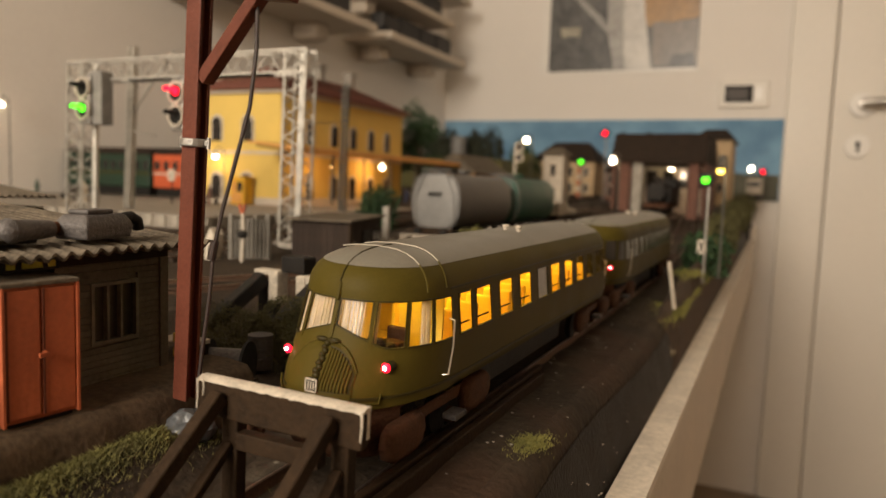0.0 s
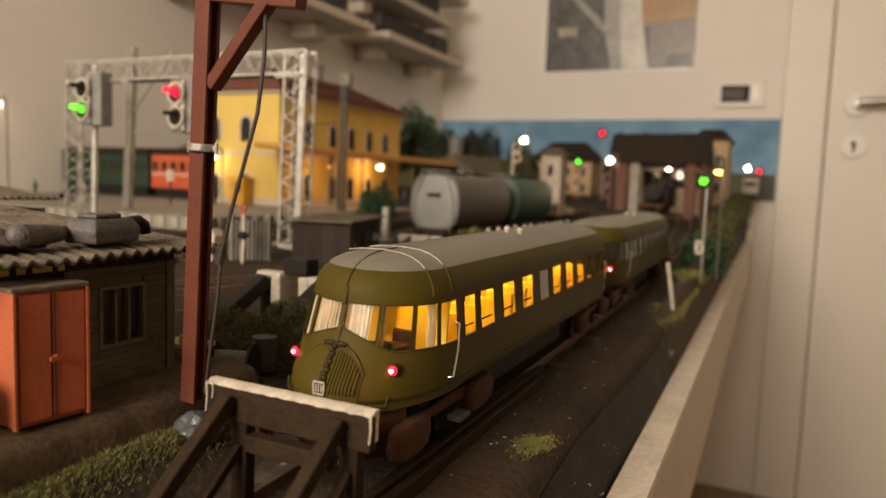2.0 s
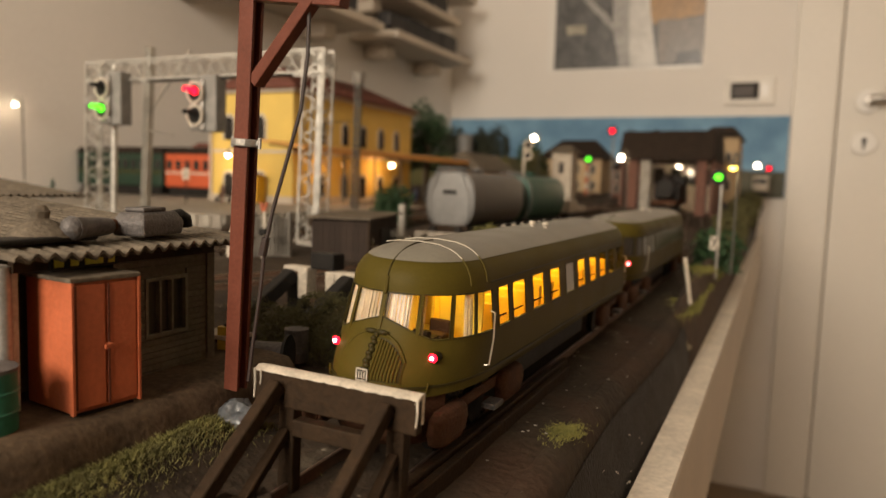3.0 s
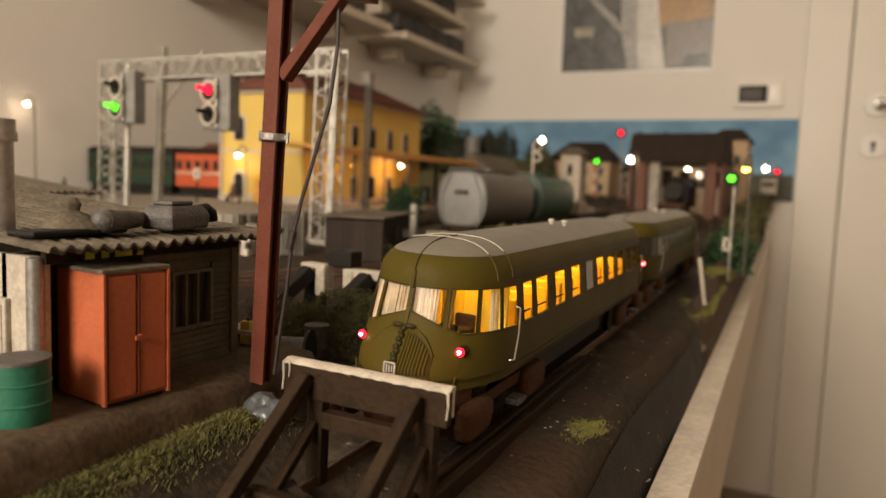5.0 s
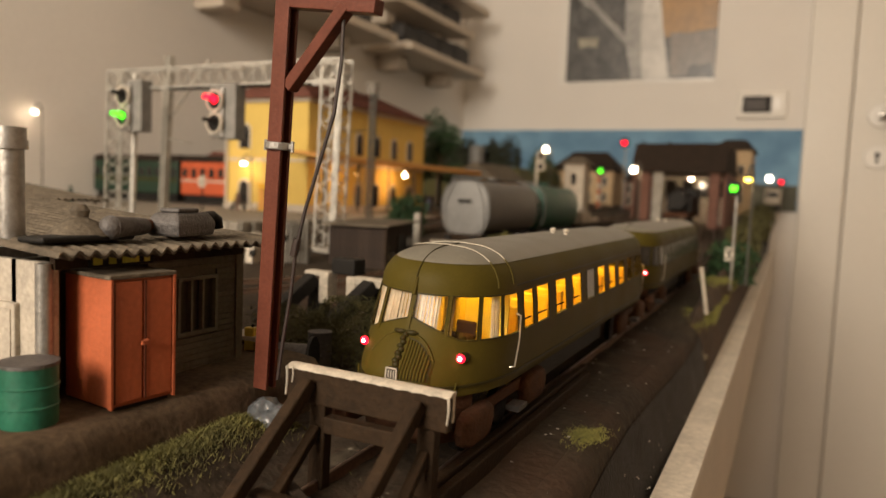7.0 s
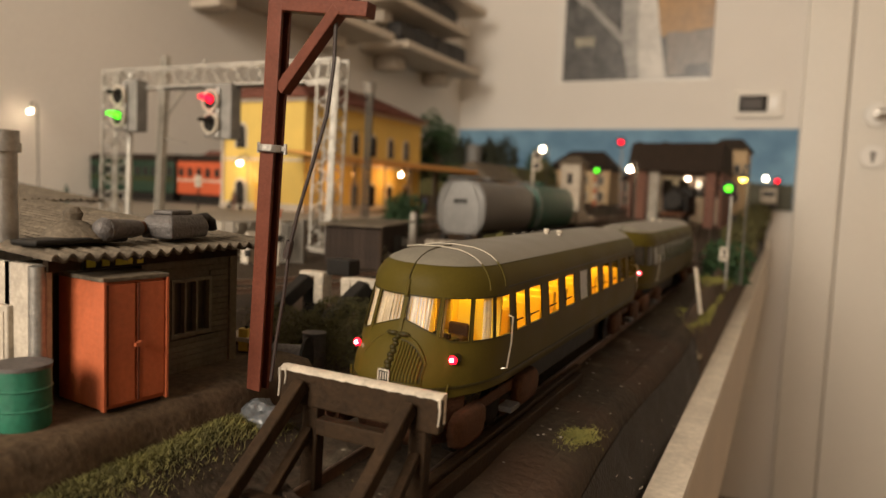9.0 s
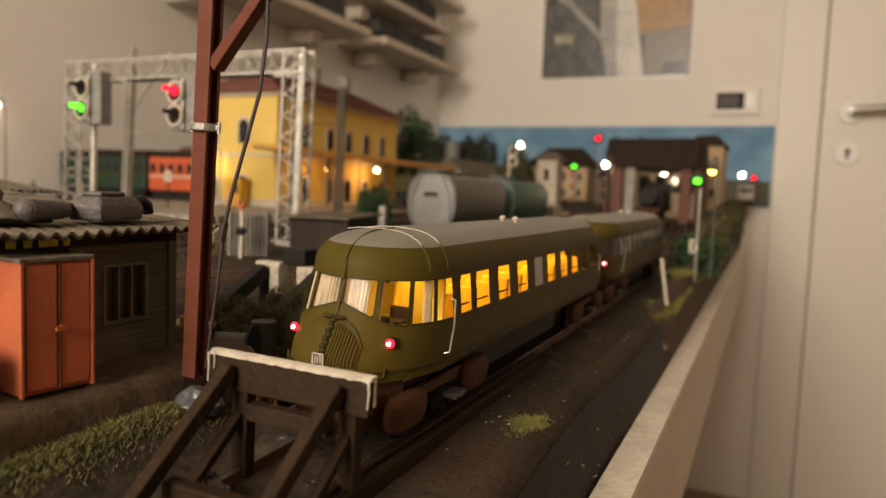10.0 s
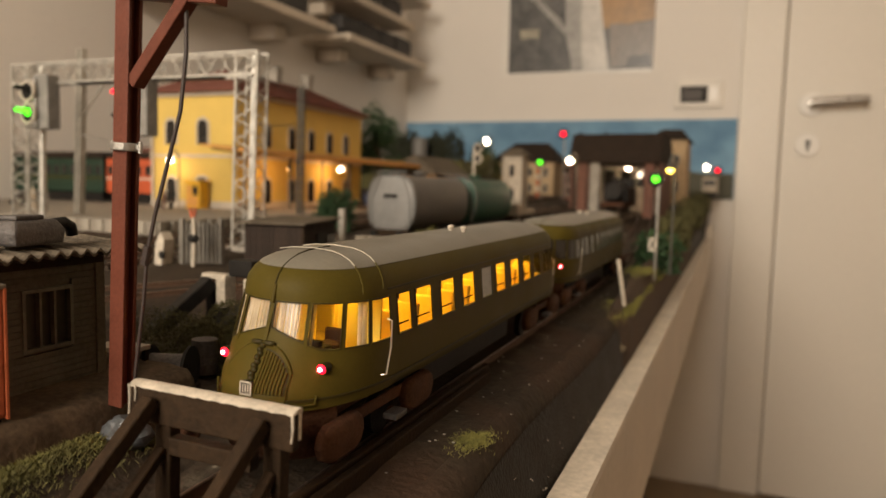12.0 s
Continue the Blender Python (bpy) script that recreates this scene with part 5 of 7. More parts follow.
def station():
    s = thing("station_building", "yellow two storey station with red hipped roof and canopy", "building", (0, 0, 0))
    x0, x1, y0, y1, z0, z1 = -0.612, -0.5, 0.652, 0.915, 0.915, 1.0440
    part("wall", Shape().box(x0, x1, y0, y1, z0, z1), YELLOW, s, "warm yellow rendered wall", bevel=0.0006)
    part("string_course", Shape().box(x0 - 0.0012, x1 + 0.0012, y0 - 0.0012, y1 + 0.0012, 0.9800, 0.9830), YELLOWTRIM, s)
    part("plinth", Shape().box(x0 - 0.0012, x1 + 0.0012, y0 - 0.0012, y1 + 0.0012, z0, 0.9345), YELLOWTRIM, s)
    part("cornice", Shape().box(x0 - 0.004, x1 + 0.004, y0 - 0.004, y1 + 0.004, z1 - 0.001, z1 + 0.0035), YELLOWTRIM, s, bevel=0.0008)
    e, zr = 0.010, 1.0790
    ax = (x0 + x1) / 2
    a, b, c, d = (x0 - e, y0 - e, z1 + 0.003), (x1 + e, y0 - e, z1 + 0.003), (x1 + e, y1 + e, z1 + 0.003), (x0 - e, y1 + e, z1 + 0.003)
    r0, r1 = (ax, y0 + 0.050, zr), (ax, y1 - 0.050, zr)
    roof = part("roof", Shape().add([a, b, c, d, r0, r1], [(0, 1, 4), (1, 2, 5, 4), (2, 3, 5), (3, 0, 4, 5), (3, 2, 1, 0)]), ROOFRED, s, "red brown hipped tile roof")
    def courses(p, q, r, t, n):
        p, q, r, t = (Vector(v) for v in (p, q, r, t))
        nrm = (q - p).cross(t - p).normalized()
        if nrm.z < 0:
            nrm = -nrm
        for i in range(n):
            u, v = i / n, (i + 1.0) / n
            a1, b1, c1, d1 = p.lerp(t, u), q.lerp(r, u), q.lerp(r, v), p.lerp(t, v)
            part("tile_course", Shape().loft([[a1, b1, c1, d1], [a1 + nrm * 0.0012, b1 + nrm * 0.0012, c1 + nrm * 0.0003, d1 + nrm * 0.0003]]), ROOFRED, roof)
    courses(b, c, r1, r0, 16)
    courses(a, b, r0, r0, 16)
    for i, y in enumerate((0.703, 0.750, 0.790, 0.832, 0.873)):
        arch_window(s, "x", y, 0.9935, 0.011, 0.0240, x1)
        arch_window(s, "x", y, 0.9330, 0.011, 0.0260, x1)
    for x in (-0.585, -0.5428):
        arch_window(s, "y", x, 0.9935, 0.0125, 0.0255, y0)
    arch_window(s, "y", -0.5440, 0.9330, 0.0160, 0.0260, y0)
    arch_window(s, "y", -0.585, 0.9330, 0.0125, 0.0250, y0)
    for y, x in ((0.797, ax), (0.867, ax)):
        ch = Shape().box(x - 0.006, x + 0.006, y - 0.005, y + 0.005, 1.068, 1.090).box(x - 0.0075, x + 0.0075, y - 0.0065, y + 0.0065, 1.090, 1.0920).box(x - 0.005, x + 0.005, y - 0.004, y + 0.004, 1.0920, 1.0950).box(x - 0.008, x + 0.008, y - 0.007, y + 0.007, 1.0950, 1.0965)
        part("chimney", ch, CONCRETE, s, "grey capped chimney", bevel=0.0004)
    can = part("canopy", Shape().loft([[(x1, 0.60, 0.9890), (x1, 1.06, 0.9890), (-0.448, 1.06, 0.9830), (-0.448, 0.60, 0.9830)], [(x1, 0.60, 0.9912), (x1, 1.06, 0.9912), (-0.448, 1.06, 0.9855), (-0.448, 0.60, 0.9855)]]), CANOPY, s, "ochre platform canopy")
    part("fascia", Shape().box(-0.448, -0.4465, 0.60, 1.06, 0.9808, 0.9858), CANOPY, can)
    for i in range(8):
        y = 0.615 + i * 0.062
        part("canopy_post", Shape().tube([(-0.452, y, 0.930), (-0.452, y, 0.984)], 0.0013, 8), p_mat, s, smooth=True)
        part("canopy_rib", Shape().bar((x1, y, 0.9872), (-0.449, y, 0.9815), 0.0016), WOODDARK, can)
    part("downpipe", Shape().tube([(x0 + 0.003, y0 - 0.0025, 0.93), (x0 + 0.003, y0 - 0.0025, 1.043)], 0.0016, 8), YELLOWTRIM, s, smooth=True)


station()
STRIPE = mat("dull_white_stripe", (0.3, 0.27, 0.22), 0.8, 0, 0.3)
platform = Shape().box(WX + 0.003, -0.398, 0.435, 1.2, 0.895, 0.9268)
pl = setting("platform", platform, PLATFORM, "pale paved station platform", "platform", bevel=0.0008)
me_s = Shape().box(-0.3975, -0.3960, 0.0, 0.006, 0.9200, 0.9266).mesh("edge_stripe", STRIPE)
for i in range(24):
    o = new("edge_stripe", me_s); o.parent = pl; o.matrix_basis = pose(0, 0.437 + i * 0.013, 0, 0, 0, 0)
me_e = Shape().box(0, 0.006, 0.4335, 0.4350, 0.9180, 0.9266).mesh("edge_stripe", STRIPE)
for i in range(20):
    o = new("edge_stripe", me_e); o.parent = pl; o.matrix_basis = pose(-0.66 + i * 0.013, 0, 0)


def kiosk():
    k = thing("phone_kiosk", "small yellow kiosk standing against the station wall", "kiosk", (-0.541, 0.634, 0.9268))
    ky = mat("kiosk_yellow", (0.75, 0.42, 0.02), 0.5)
    part("body", Shape().box(-0.009, 0.009, 0, 0.014, 0, 0.0270), ky, k, bevel=0.0005)
    part("roof", Shape().box(-0.0105, 0.0105, -0.0015, 0.0155, 0.0270, 0.0288), ky, k, bevel=0.0004)
    for i in range(2):
        part("panel", Shape().box(-0.007 + i * 0.0075, -0.001 + i * 0.0075, -0.0006, 0.0002, 0.0135, 0.0235), GLASSDARK if i else CANOPY, k)
    part("door", Shape().box(-0.007, 0.0065, -0.0005, 0.0002, 0.002, 0.0125), CANOPY, k)


kiosk()


def bench(x, y):
    b = thing("platform_bench", "small dark wooden bench on the platform", "bench", (x, y, 0.9268), group="platform benches")
    part("seat", Shape().box(-0.010, 0.010, -0.003, 0.003, 0.0045, 0.0055), SLEEPER, b)
    part("backrest", Shape().box(-0.010, 0.010, 0.003, 0.0037, 0.0060, 0.0100), SLEEPER, b)
    for dx in (-0.008, 0.008):
        part("leg", Shape().box(dx - 0.0006, dx + 0.0006, -0.0025, 0.0025, 0, 0.0045), BLACKIRON, b)


bench(-0.560, 0.615)
bench(-0.700, 0.560)


def figurine(x, y, z, colour, h=0.020):
    m = mat("figurine_paint", colour, 0.7)
    s = Shape().loft([[(r * math.cos(a), r * 0.7 * math.sin(a), zz * h) for a in (2 * math.pi * i / 10 for i in range(10))] for r, zz in ((0.0020, 0), (0.0018, 0.42), (0.0028, 0.5), (0.0030, 0.78), (0.0010, 0.84), (0.0014, 0.88), (0.0015, 0.95), (0.0006, 1.0))])
    ob = part("figurine", s, m, smooth=True)
    ob.location = (x, y, z)
    tagged(ob, "tiny plain painted figurine standing on the platform", "figurine", "figurines")


for x, y, c in ((-0.552, 0.605, (0.12, 0.06, 0.04)), (-0.700, 0.525, (0.06, 0.08, 0.06)), (-0.600, 0.50, (0.35, 0.28, 0.2)), (-0.560, 0.48, (0.2, 0.18, 0.16)), (-0.462, 0.86, (0.05, 0.08, 0.2))):
    figurine(x, y, 0.9266, c)


def platform_sign():
    s = thing("platform_sign", "white platform number sign on a dark post", "sign", (-0.556, 0.560, 0.9268))
    part("post", Shape().tube([(0, 0, 0), (0, 0, 0.026)], 0.0007, 8), BLACKIRON, s)
    part("plate", Shape().box(-0.004, 0.004, -0.0008, 0.0, 0.0230, 0.0335), WHITEWORN, s)
    data = bpy.data.curves.new("number", "FONT")
    data.body, data.size, data.align_x, data.extrude = "1", 0.0095, "CENTER", 0.0001
    data.materials.append(BLACKIRON)
    t = new("number", data)
    t.parent = s
    t.matrix_basis = pose(0, -0.0010, 0.0250, 90, 0, 0)


platform_sign()


# ---- lamps ----
def street_lamp(x, y, z, base, label, colour=(1, 0.72, 0.4), material=None, watts=0.02, r=0.0030, hook=0.008, group="yard lamps"):
    l = thing("street_lamp", label, "lamp", (x, y, base), group=group)
    h = z - base
    part("post", Shape().tube([(hook, 0.004, 0), (hook, 0.004, h + 0.004), (hook * 0.8, 0.003, h + 0.009), (hook * 0.35, 0.001, h + 0.0095), (0, 0, h + 0.005), (0, 0, h + 0.0025)], 0.0008, 8), p_mat, l, smooth=True)
    part("shade", Shape().loft([[(q * math.cos(a), q * math.sin(a), h + zz) for a in (2 * math.pi * i / 14 for i in range(14))] for q, zz in ((r * 1.15, 0.0004), (r * 0.9, 0.0018), (r * 0.3, 0.0030))]), p_mat, l, smooth=True)
    part("bulb", Shape().ball((0, 0, h), r, 12), material or LITWHITE, l, "glowing warm lamp bulb", smooth=True)
    glow("lamp_glow", (x, y - 0.004, z - 0.006), watts, colour, 0.003)


street_lamp(-0.576, 0.64, 0.977, 0.9268, "lit platform lamp with a curved neck", watts=0.012, colour=(1, 0.6, 0.25))
street_lamp(-0.4765, 0.821, 0.974, 0.9268, "lit lamp hanging at the canopy edge", watts=0.05, colour=(1, 0.55, 0.2), r=0.0032)
# Added lamp: no bulb is seen here, it makes the canopy glow.
street_lamp(-0.470, 0.70, 0.970, 0.9268, "added lamp for the glow under the canopy", watts=0.04, colour=(1, 0.55, 0.2), r=0.001, material=lit("added_canopy_bulb", (1.0, 0.6, 0.25), 4))
street_lamp(-0.862, 0.597, 1.031, 0.9268, "lit tall lamp by the far sidings", watts=0.003, r=0.0032)
street_lamp(-0.426, 1.2285, 1.035, 0.925, "lit tall yard lamp", watts=0.03, r=0.0048)
street_lamp(-0.2195, 0.948, 0.992, 0.92, "lit lamp in front of the engine shed", watts=0.03, r=0.0040)
street_lamp(-0.067, 0.553, 0.971, 0.899, "small lit amber lamp beside the line", watts=0.006, r=0.0026, material=LITAMBER, hook=0.003)
street_lamp(-0.083, 1.74, 1.011, 0.94, "lit lamp at the far end", watts=0.01, r=0.0055, hook=0.004)


def colour_light(x, y, z, base, lit_material, label, r=0.0038, plate=True):
    s = thing("colour_light_signal", label, "signal", (x, y, base), group="colour light signals")
    h = z - base
    part("post", Shape().tube([(0.002, 0.002, 0), (0.002, 0.002, h)], 0.0011, 10), STEEL, s, smooth=True)
    n = 20
    head = [[(q * math.cos(2 * math.pi * i / n), yy, h + q * math.sin(2 * math.pi * i / n)) for i in range(n)] for q, yy in ((r * 1.9, 0.001), (r * 1.9, 0.0), (r * 1.0, -0.0004))]
    hd = part("head", Shape().loft(head), BLACKIRON, s, "round black signal disc", smooth=30)
    part("lamp", Shape().ball((0, -0.0012, h), r, 12, (1, 0.6, 1)), lit_material, hd, "glowing signal lamp", smooth=True)
    part("visor", Shape().tube([(0, -0.001, h + r * 0.8), (0, -0.004, h + r * 0.9)], r * 0.25, 8), BLACKIRON, hd)
    if plate:
        p = part("plate", Shape().box(-0.0027, 0.0027, -0.0006, 0.0, h - 0.0475, h - 0.0385), WHITEWORN, s, "white plate with a black cross")
        part("cross", Shape().bar((-0.0019, -0.0008, h - 0.0468), (0.0019, -0.0008, h - 0.0392), 0.0008, 0.0003, (0, 1, 0)).bar((0.0019, -0.0008, h - 0.0468), (-0.0019, -0.0008, h - 0.0392), 0.0008, 0.0003, (0, 1, 0)), BLACKIRON, p)


colour_light(-0.0745, 0.539, 0.964, 0.897, LITGREEN, "round headed colour light signal showing green", 0.0026)
colour_light(-0.29, 1.22, 1.0465, 0.935, LITRED, "tall colour light signal showing red", 0.0042, False)
colour_light(-0.3135, 1.165, 0.9977, 0.93, LITGREEN, "colour light signal showing green beside the depot", 0.0040, False)
colour_light(-0.060, 1.76, 1.006, 0.94, LITRED, "far colour light signal showing red", 0.0045, False)


# ---- plants ----
def leaves(shape, c, radii, n, size, seed, hollow=0.35, flat=0.0):
    """Many small leaf faces filling an uneven blob."""
    r = random.Random(seed)
    for _ in range(n):
        while True:
            v = Vector((r.uniform(-1, 1), r.uniform(-1, 1), r.uniform(-1, 1)))
            if hollow < v.length < 1:
                break
        k = 1 + 0.45 * noise.noise((v.x * 2.2 + seed, v.y * 2.2, v.z * 2.2))
        p = Vector((c[0] + v.x * radii[0] * k, c[1] + v.y * radii[1] * k, c[2] + max(-0.6, v.z) * radii[2] * k))
        d = Vector((r.gauss(0, 1), r.gauss(0, 1), r.gauss(0, 1) + flat)).normalized() * size * r.uniform(0.6, 1.4)
        e = d.cross(Vector((r.gauss(0, 1), r.gauss(0, 1), r.gauss(0, 1)))).normalized() * size * 0.5
        shape.add([p - d, p + e, p + d, p - e], [(0, 1, 2, 3)])
    return shape


def blades(shape, region, n, h, seed, w=0.00022):
    r = random.Random(seed)
    for _ in range(n):
        x, y, z = region(r)
        a, t = r.uniform(0, 6.3), r.uniform(0.2, 0.9)
        hh = h * r.uniform(0.5, 1.3)
        dx, dy = math.cos(a), math.sin(a)
        b = (x + dx * hh * t * 0.4, y + dy * hh * t * 0.4, z + hh * 0.6)
        shape.add([(x - dy * w, y + dx * w, z), (x + dy * w, y - dx * w, z), b, (x + dx * hh * t, y + dy * hh * t, z + hh)], [(0, 1, 2), (1, 3, 2)])
    return shape


def bush(c, radii, n, size, material, label, seed):
    b = thing("bush", label, "bush", (c[0], c[1], c[2]), group="bushes")
    s = Shape()
    rr = random.Random(seed)
    for k in range(5):
        s.tube([(0, 0, -radii[2] * 0.3), (rr.uniform(-0.5, 0.5) * radii[0], rr.uniform(-0.5, 0.5) * radii[1], radii[2] * 0.5)], size * 0.18, 5)
    part("stems", s, BARK, b)
    part("foliage", leaves(Shape(), (0, 0, radii[2] * 0.4), radii, n, size, seed), material, b)


def tree(x, y, z, h, r, seed, material, label):
    t = thing("tree", label, "tree", (x, y, z), group="trees")
    rr = random.Random(seed)
    part("trunk", Shape().tube([(0, 0, 0), (0.002, 0, h * 0.3), (0, 0.001, h * 0.75)], h * 0.035, 8, h * 0.012), BARK, t, smooth=True)
    limbs, crown = Shape(), Shape()
    for k in range(9):
        a = rr.uniform(0, 6.3)
        z0, z1 = h * rr.uniform(0.25, 0.6), h * rr.uniform(0.4, 0.95)
        q = r * rr.uniform(0.35, 0.9) * (1.1 - z1 / h * 0.7)
        e = (q * math.cos(a), q * math.sin(a), z1)
        limbs.tube([(0, 0, z0), (e[0] * 0.5, e[1] * 0.5, (z0 + z1) / 2 + h * 0.03), e], h * 0.012, 6, h * 0.005)
        leaves(crown, e, (r * 0.5, r * 0.5, h * 0.17), 420, h * 0.019, seed + k, 0.1)
    part("limbs", limbs, BARK, t)
    part("crown", crown, material, t)


tree(-0.518, 1.0, 0.925, 0.142, 0.040, 11, LEAF, "dark green leafy tree beside the station")
tree(-0.462, 1.32, 0.93, 0.112, 0.034, 12, LEAF, "dark green tree behind the goods depot")
tree(-0.44, 1.27, 0.93, 0.085, 0.03, 13, BUSH, "olive green tree behind the goods depot")
bush((-0.324, 0.552, 0.921), (0.017, 0.015, 0.022), 2600, 0.0017, LEAF, "dark green bush behind the brown shed", 21)
bush((-0.222, 0.508, 0.910), (0.011, 0.009, 0.012), 700, 0.0014, GRASS, "pale green bush by the fence end", 22)
bush((-0.166, 0.236, 0.8985), (0.024, 0.020, 0.014), 26000, 0.00036, BUSH, "tangled olive scrub between the sidings", 23)
bush((-0.186, 0.228, 0.900), (0.017, 0.015, 0.011), 12000, 0.00036, BUSH, "low olive scrub behind the mast", 24)
for i, (x, y, rx, rz, m) in enumerate(((-0.079, 0.615, 0.018, 0.017, LEAF), (-0.083, 0.69, 0.017, 0.012, BUSH), (-0.078, 0.78, 0.016, 0.016, BUSH), (-0.083, 0.90, 0.019, 0.017, BUSH), (-0.078, 1.05, 0.018, 0.020, BUSH), (-0.086, 1.2, 0.02, 0.019, BUSH), (-0.08, 1.36, 0.02, 0.022, BUSH), (-0.088, 1.52, 0.022, 0.02, BUSH))):
    bush((x, y, hill_line(x, y) - 0.004), (rx, 0.03 + 0.02 * (i > 3), rz), 900, 0.0026, m, "dark green bush on the layout edge" if m is LEAF else "brown green scrub on the layout edge", 30 + i)
hedge = Shape()
for i in range(14):
    leaves(hedge, (-0.755 + i * 0.0125, 1.52 + 0.02 * math.sin(i), 1.03 + 0.012 * math.sin(i * 1.7)), (0.017, 0.02, 0.040), 260, 0.005, 50 + i, 0.2)
tagged(part("far_hedge", hedge, mat("far_dark_foliage", (0.04, 0.045, 0.025), 0.9, 0, 0.4)), "dark hedge and trees at the far corner", "hedge", kind="stuff")
hedge = Shape()
for i in range(22):
    leaves(hedge, (-0.857, 0.86 + i * 0.035, 0.955 + 0.010 * math.sin(i * 2.1)), (0.012, 0.026, 0.030), 200, 0.004, 80 + i, 0.2)
tagged(part("wall_hedge", hedge, LEAF), "dark green hedge along the room wall", "hedge", kind="stuff")
setting("far_mound", Shape().loft([[(-0.80, 1.40, 0.92), (-0.50, 1.40, 0.92), (-0.50, 1.85, 0.92), (-0.80, 1.85, 0.92)], [(-0.78, 1.46, 1.012), (-0.56, 1.46, 1.012), (-0.56, 1.83, 1.012), (-0.78, 1.83, 1.012)]]), BUSH, "dark overgrown mound in the far corner", "mound")

def verge_height(x, y):
    """The bank's foot: earth washed up against the stones, falling away to the yard."""
    u = min(1.0, max(0.0, (-0.1290 - x) / 0.0190))
    return G(x, y) + 0.0068 * u * u * (3 - 2 * u) * min(1.0, max(0.0, (0.178 - y) / 0.02))


verge = Shape()
verge.loft([[(x, y, verge_height(x, y) - (0.0012 if x > -0.1295 else 0.0) + 0.0005 * noise.noise((x * 300, y * 300, 4))) for x in (-0.1500, -0.1478, -0.1456, -0.1434, -0.1412, -0.1390, -0.1368, -0.1346, -0.1320, -0.1290)] for y in (0.02 + 0.0026 * i for i in range(63))], close=False)
setting("ground_verge", verge, SOIL, "dark earth washed against the stone bank", "bank", smooth=60)
grass = Shape()


def verge_spot(r):
    x, y = -0.1485 + abs(r.gauss(0, 0.0036)), r.uniform(0.06, 0.174)
    return x, y, verge_height(x, y) - 0.0002


blades(grass, verge_spot, 14000, 0.0014, 5, 0.00010)
tagged(part("verge_grass", grass, GRASS), "straw green grass strip along the stone bank", "grass", kind="stuff")


def moss_patch(x, y, rx, ry, n, seed, name_label, h=0.0020, level=G):
    m = Shape()
    blades(m, lambda r: (lambda a, q: (x + rx * q * math.cos(a), y + ry * q * math.sin(a) * (1 + 0.3 * math.sin(3 * a)), level(x, y) - 0.0002))(r.uniform(0, 6.3), abs(r.gauss(0, 0.55))), int(n * 1.6), h * 0.5, seed, 0.00011)
    tagged(part("moss_patch", m, MOSS), name_label, "moss", "moss patches", "stuff")


moss_patch(-0.0845, 0.2160, 0.0046, 0.0074, 2000, 61, "yellow green moss tuft on the bare yard")
moss_patch(-0.117, 0.235, 0.004, 0.035, 900, 62, "thin moss between the rails")
moss_patch(-0.0865, 0.452, 0.010, 0.02, 1100, 63, "bright moss on the bank edge")
moss_patch(-0.080, 0.535, 0.009, 0.025, 1500, 64, "bright green grass on the bank edge", 0.004, hill_line)
bank_grass = Shape()
blades(bank_grass, lambda r: (lambda y: (-0.0782 + r.gauss(0, 0.0022), y, 0.8905))(r.choice((0.437, 0.45, 0.475, 0.53, 0.6)) + r.gauss(0, 0.012)), 2600, 0.0036, 71, 0.00016)
tagged(part("bank_grass", bank_grass, MOSS), "yellow green grass tufts on the earth bank", "grass", kind="stuff")
moss_patch(-0.0795, 0.66, 0.01, 0.03, 1300, 65, "bright green grass beside the bushes", 0.005, hill_line)
moss_patch(-0.150, 0.405, 0.012, 0.014, 700, 66, "thin grass at the foot of the sign", 0.003)
moss_patch(-0.245, 0.485, 0.03, 0.012, 1500, 67, "rough grass round the siding end", 0.003)
moss_patch(-0.135, 0.232, 0.006, 0.006, 500, 68, "small moss spot by the scrub")
debris = Shape()
rd = random.Random(9)
for _ in range(260):
    x, y = rd.choice((rd.uniform(-0.105, -0.079), rd.uniform(-0.26, -0.13))), rd.uniform(0.12, 0.6)
    q = rd.uniform(0.00015, 0.00045)
    debris.ball((x, y, G(x, y) + q * 0.4), q, 6, (1.3, 1, 0.6))
tagged(part("gravel", debris, CONCRETE), "scattered pale grit on the yard", "gravel", kind="stuff")
flecks = Shape()
for _ in range(36):
    y, u = rd.uniform(0.18, 0.39), rd.random() ** 2
    q = rd.uniform(0.0001, 0.00026)
    flecks.ball((-0.0722 - 0.0035 * u, y, 0.8702 + 0.0105 * u + 0.0006), q, 6, (1, 1.4, 1))
tagged(part("plaster_flecks", flecks, WHITEWORN), "white plaster flecks on the tarred slope", "grit", kind="stuff")
rub = Shape()
for _ in range(70):
    y = 0.404 + abs(rd.gauss(0, 0.006))
    x = rd.uniform(-0.081, -0.0725)
    q = rd.uniform(0.0004, 0.0012)
    rub.ball((x, y, 0.8835 - (x + 0.0785) * 1.1 + rd.uniform(-0.002, 0.001)), q, 7, (1, 1.2, 0.8))
tagged(part("rubble", rub, mat("pale_rubble", (0.2, 0.16, 0.1), 0.9, 0, 0.6)), "pale rubble on the broken ground edge", "rubble", kind="stuff")


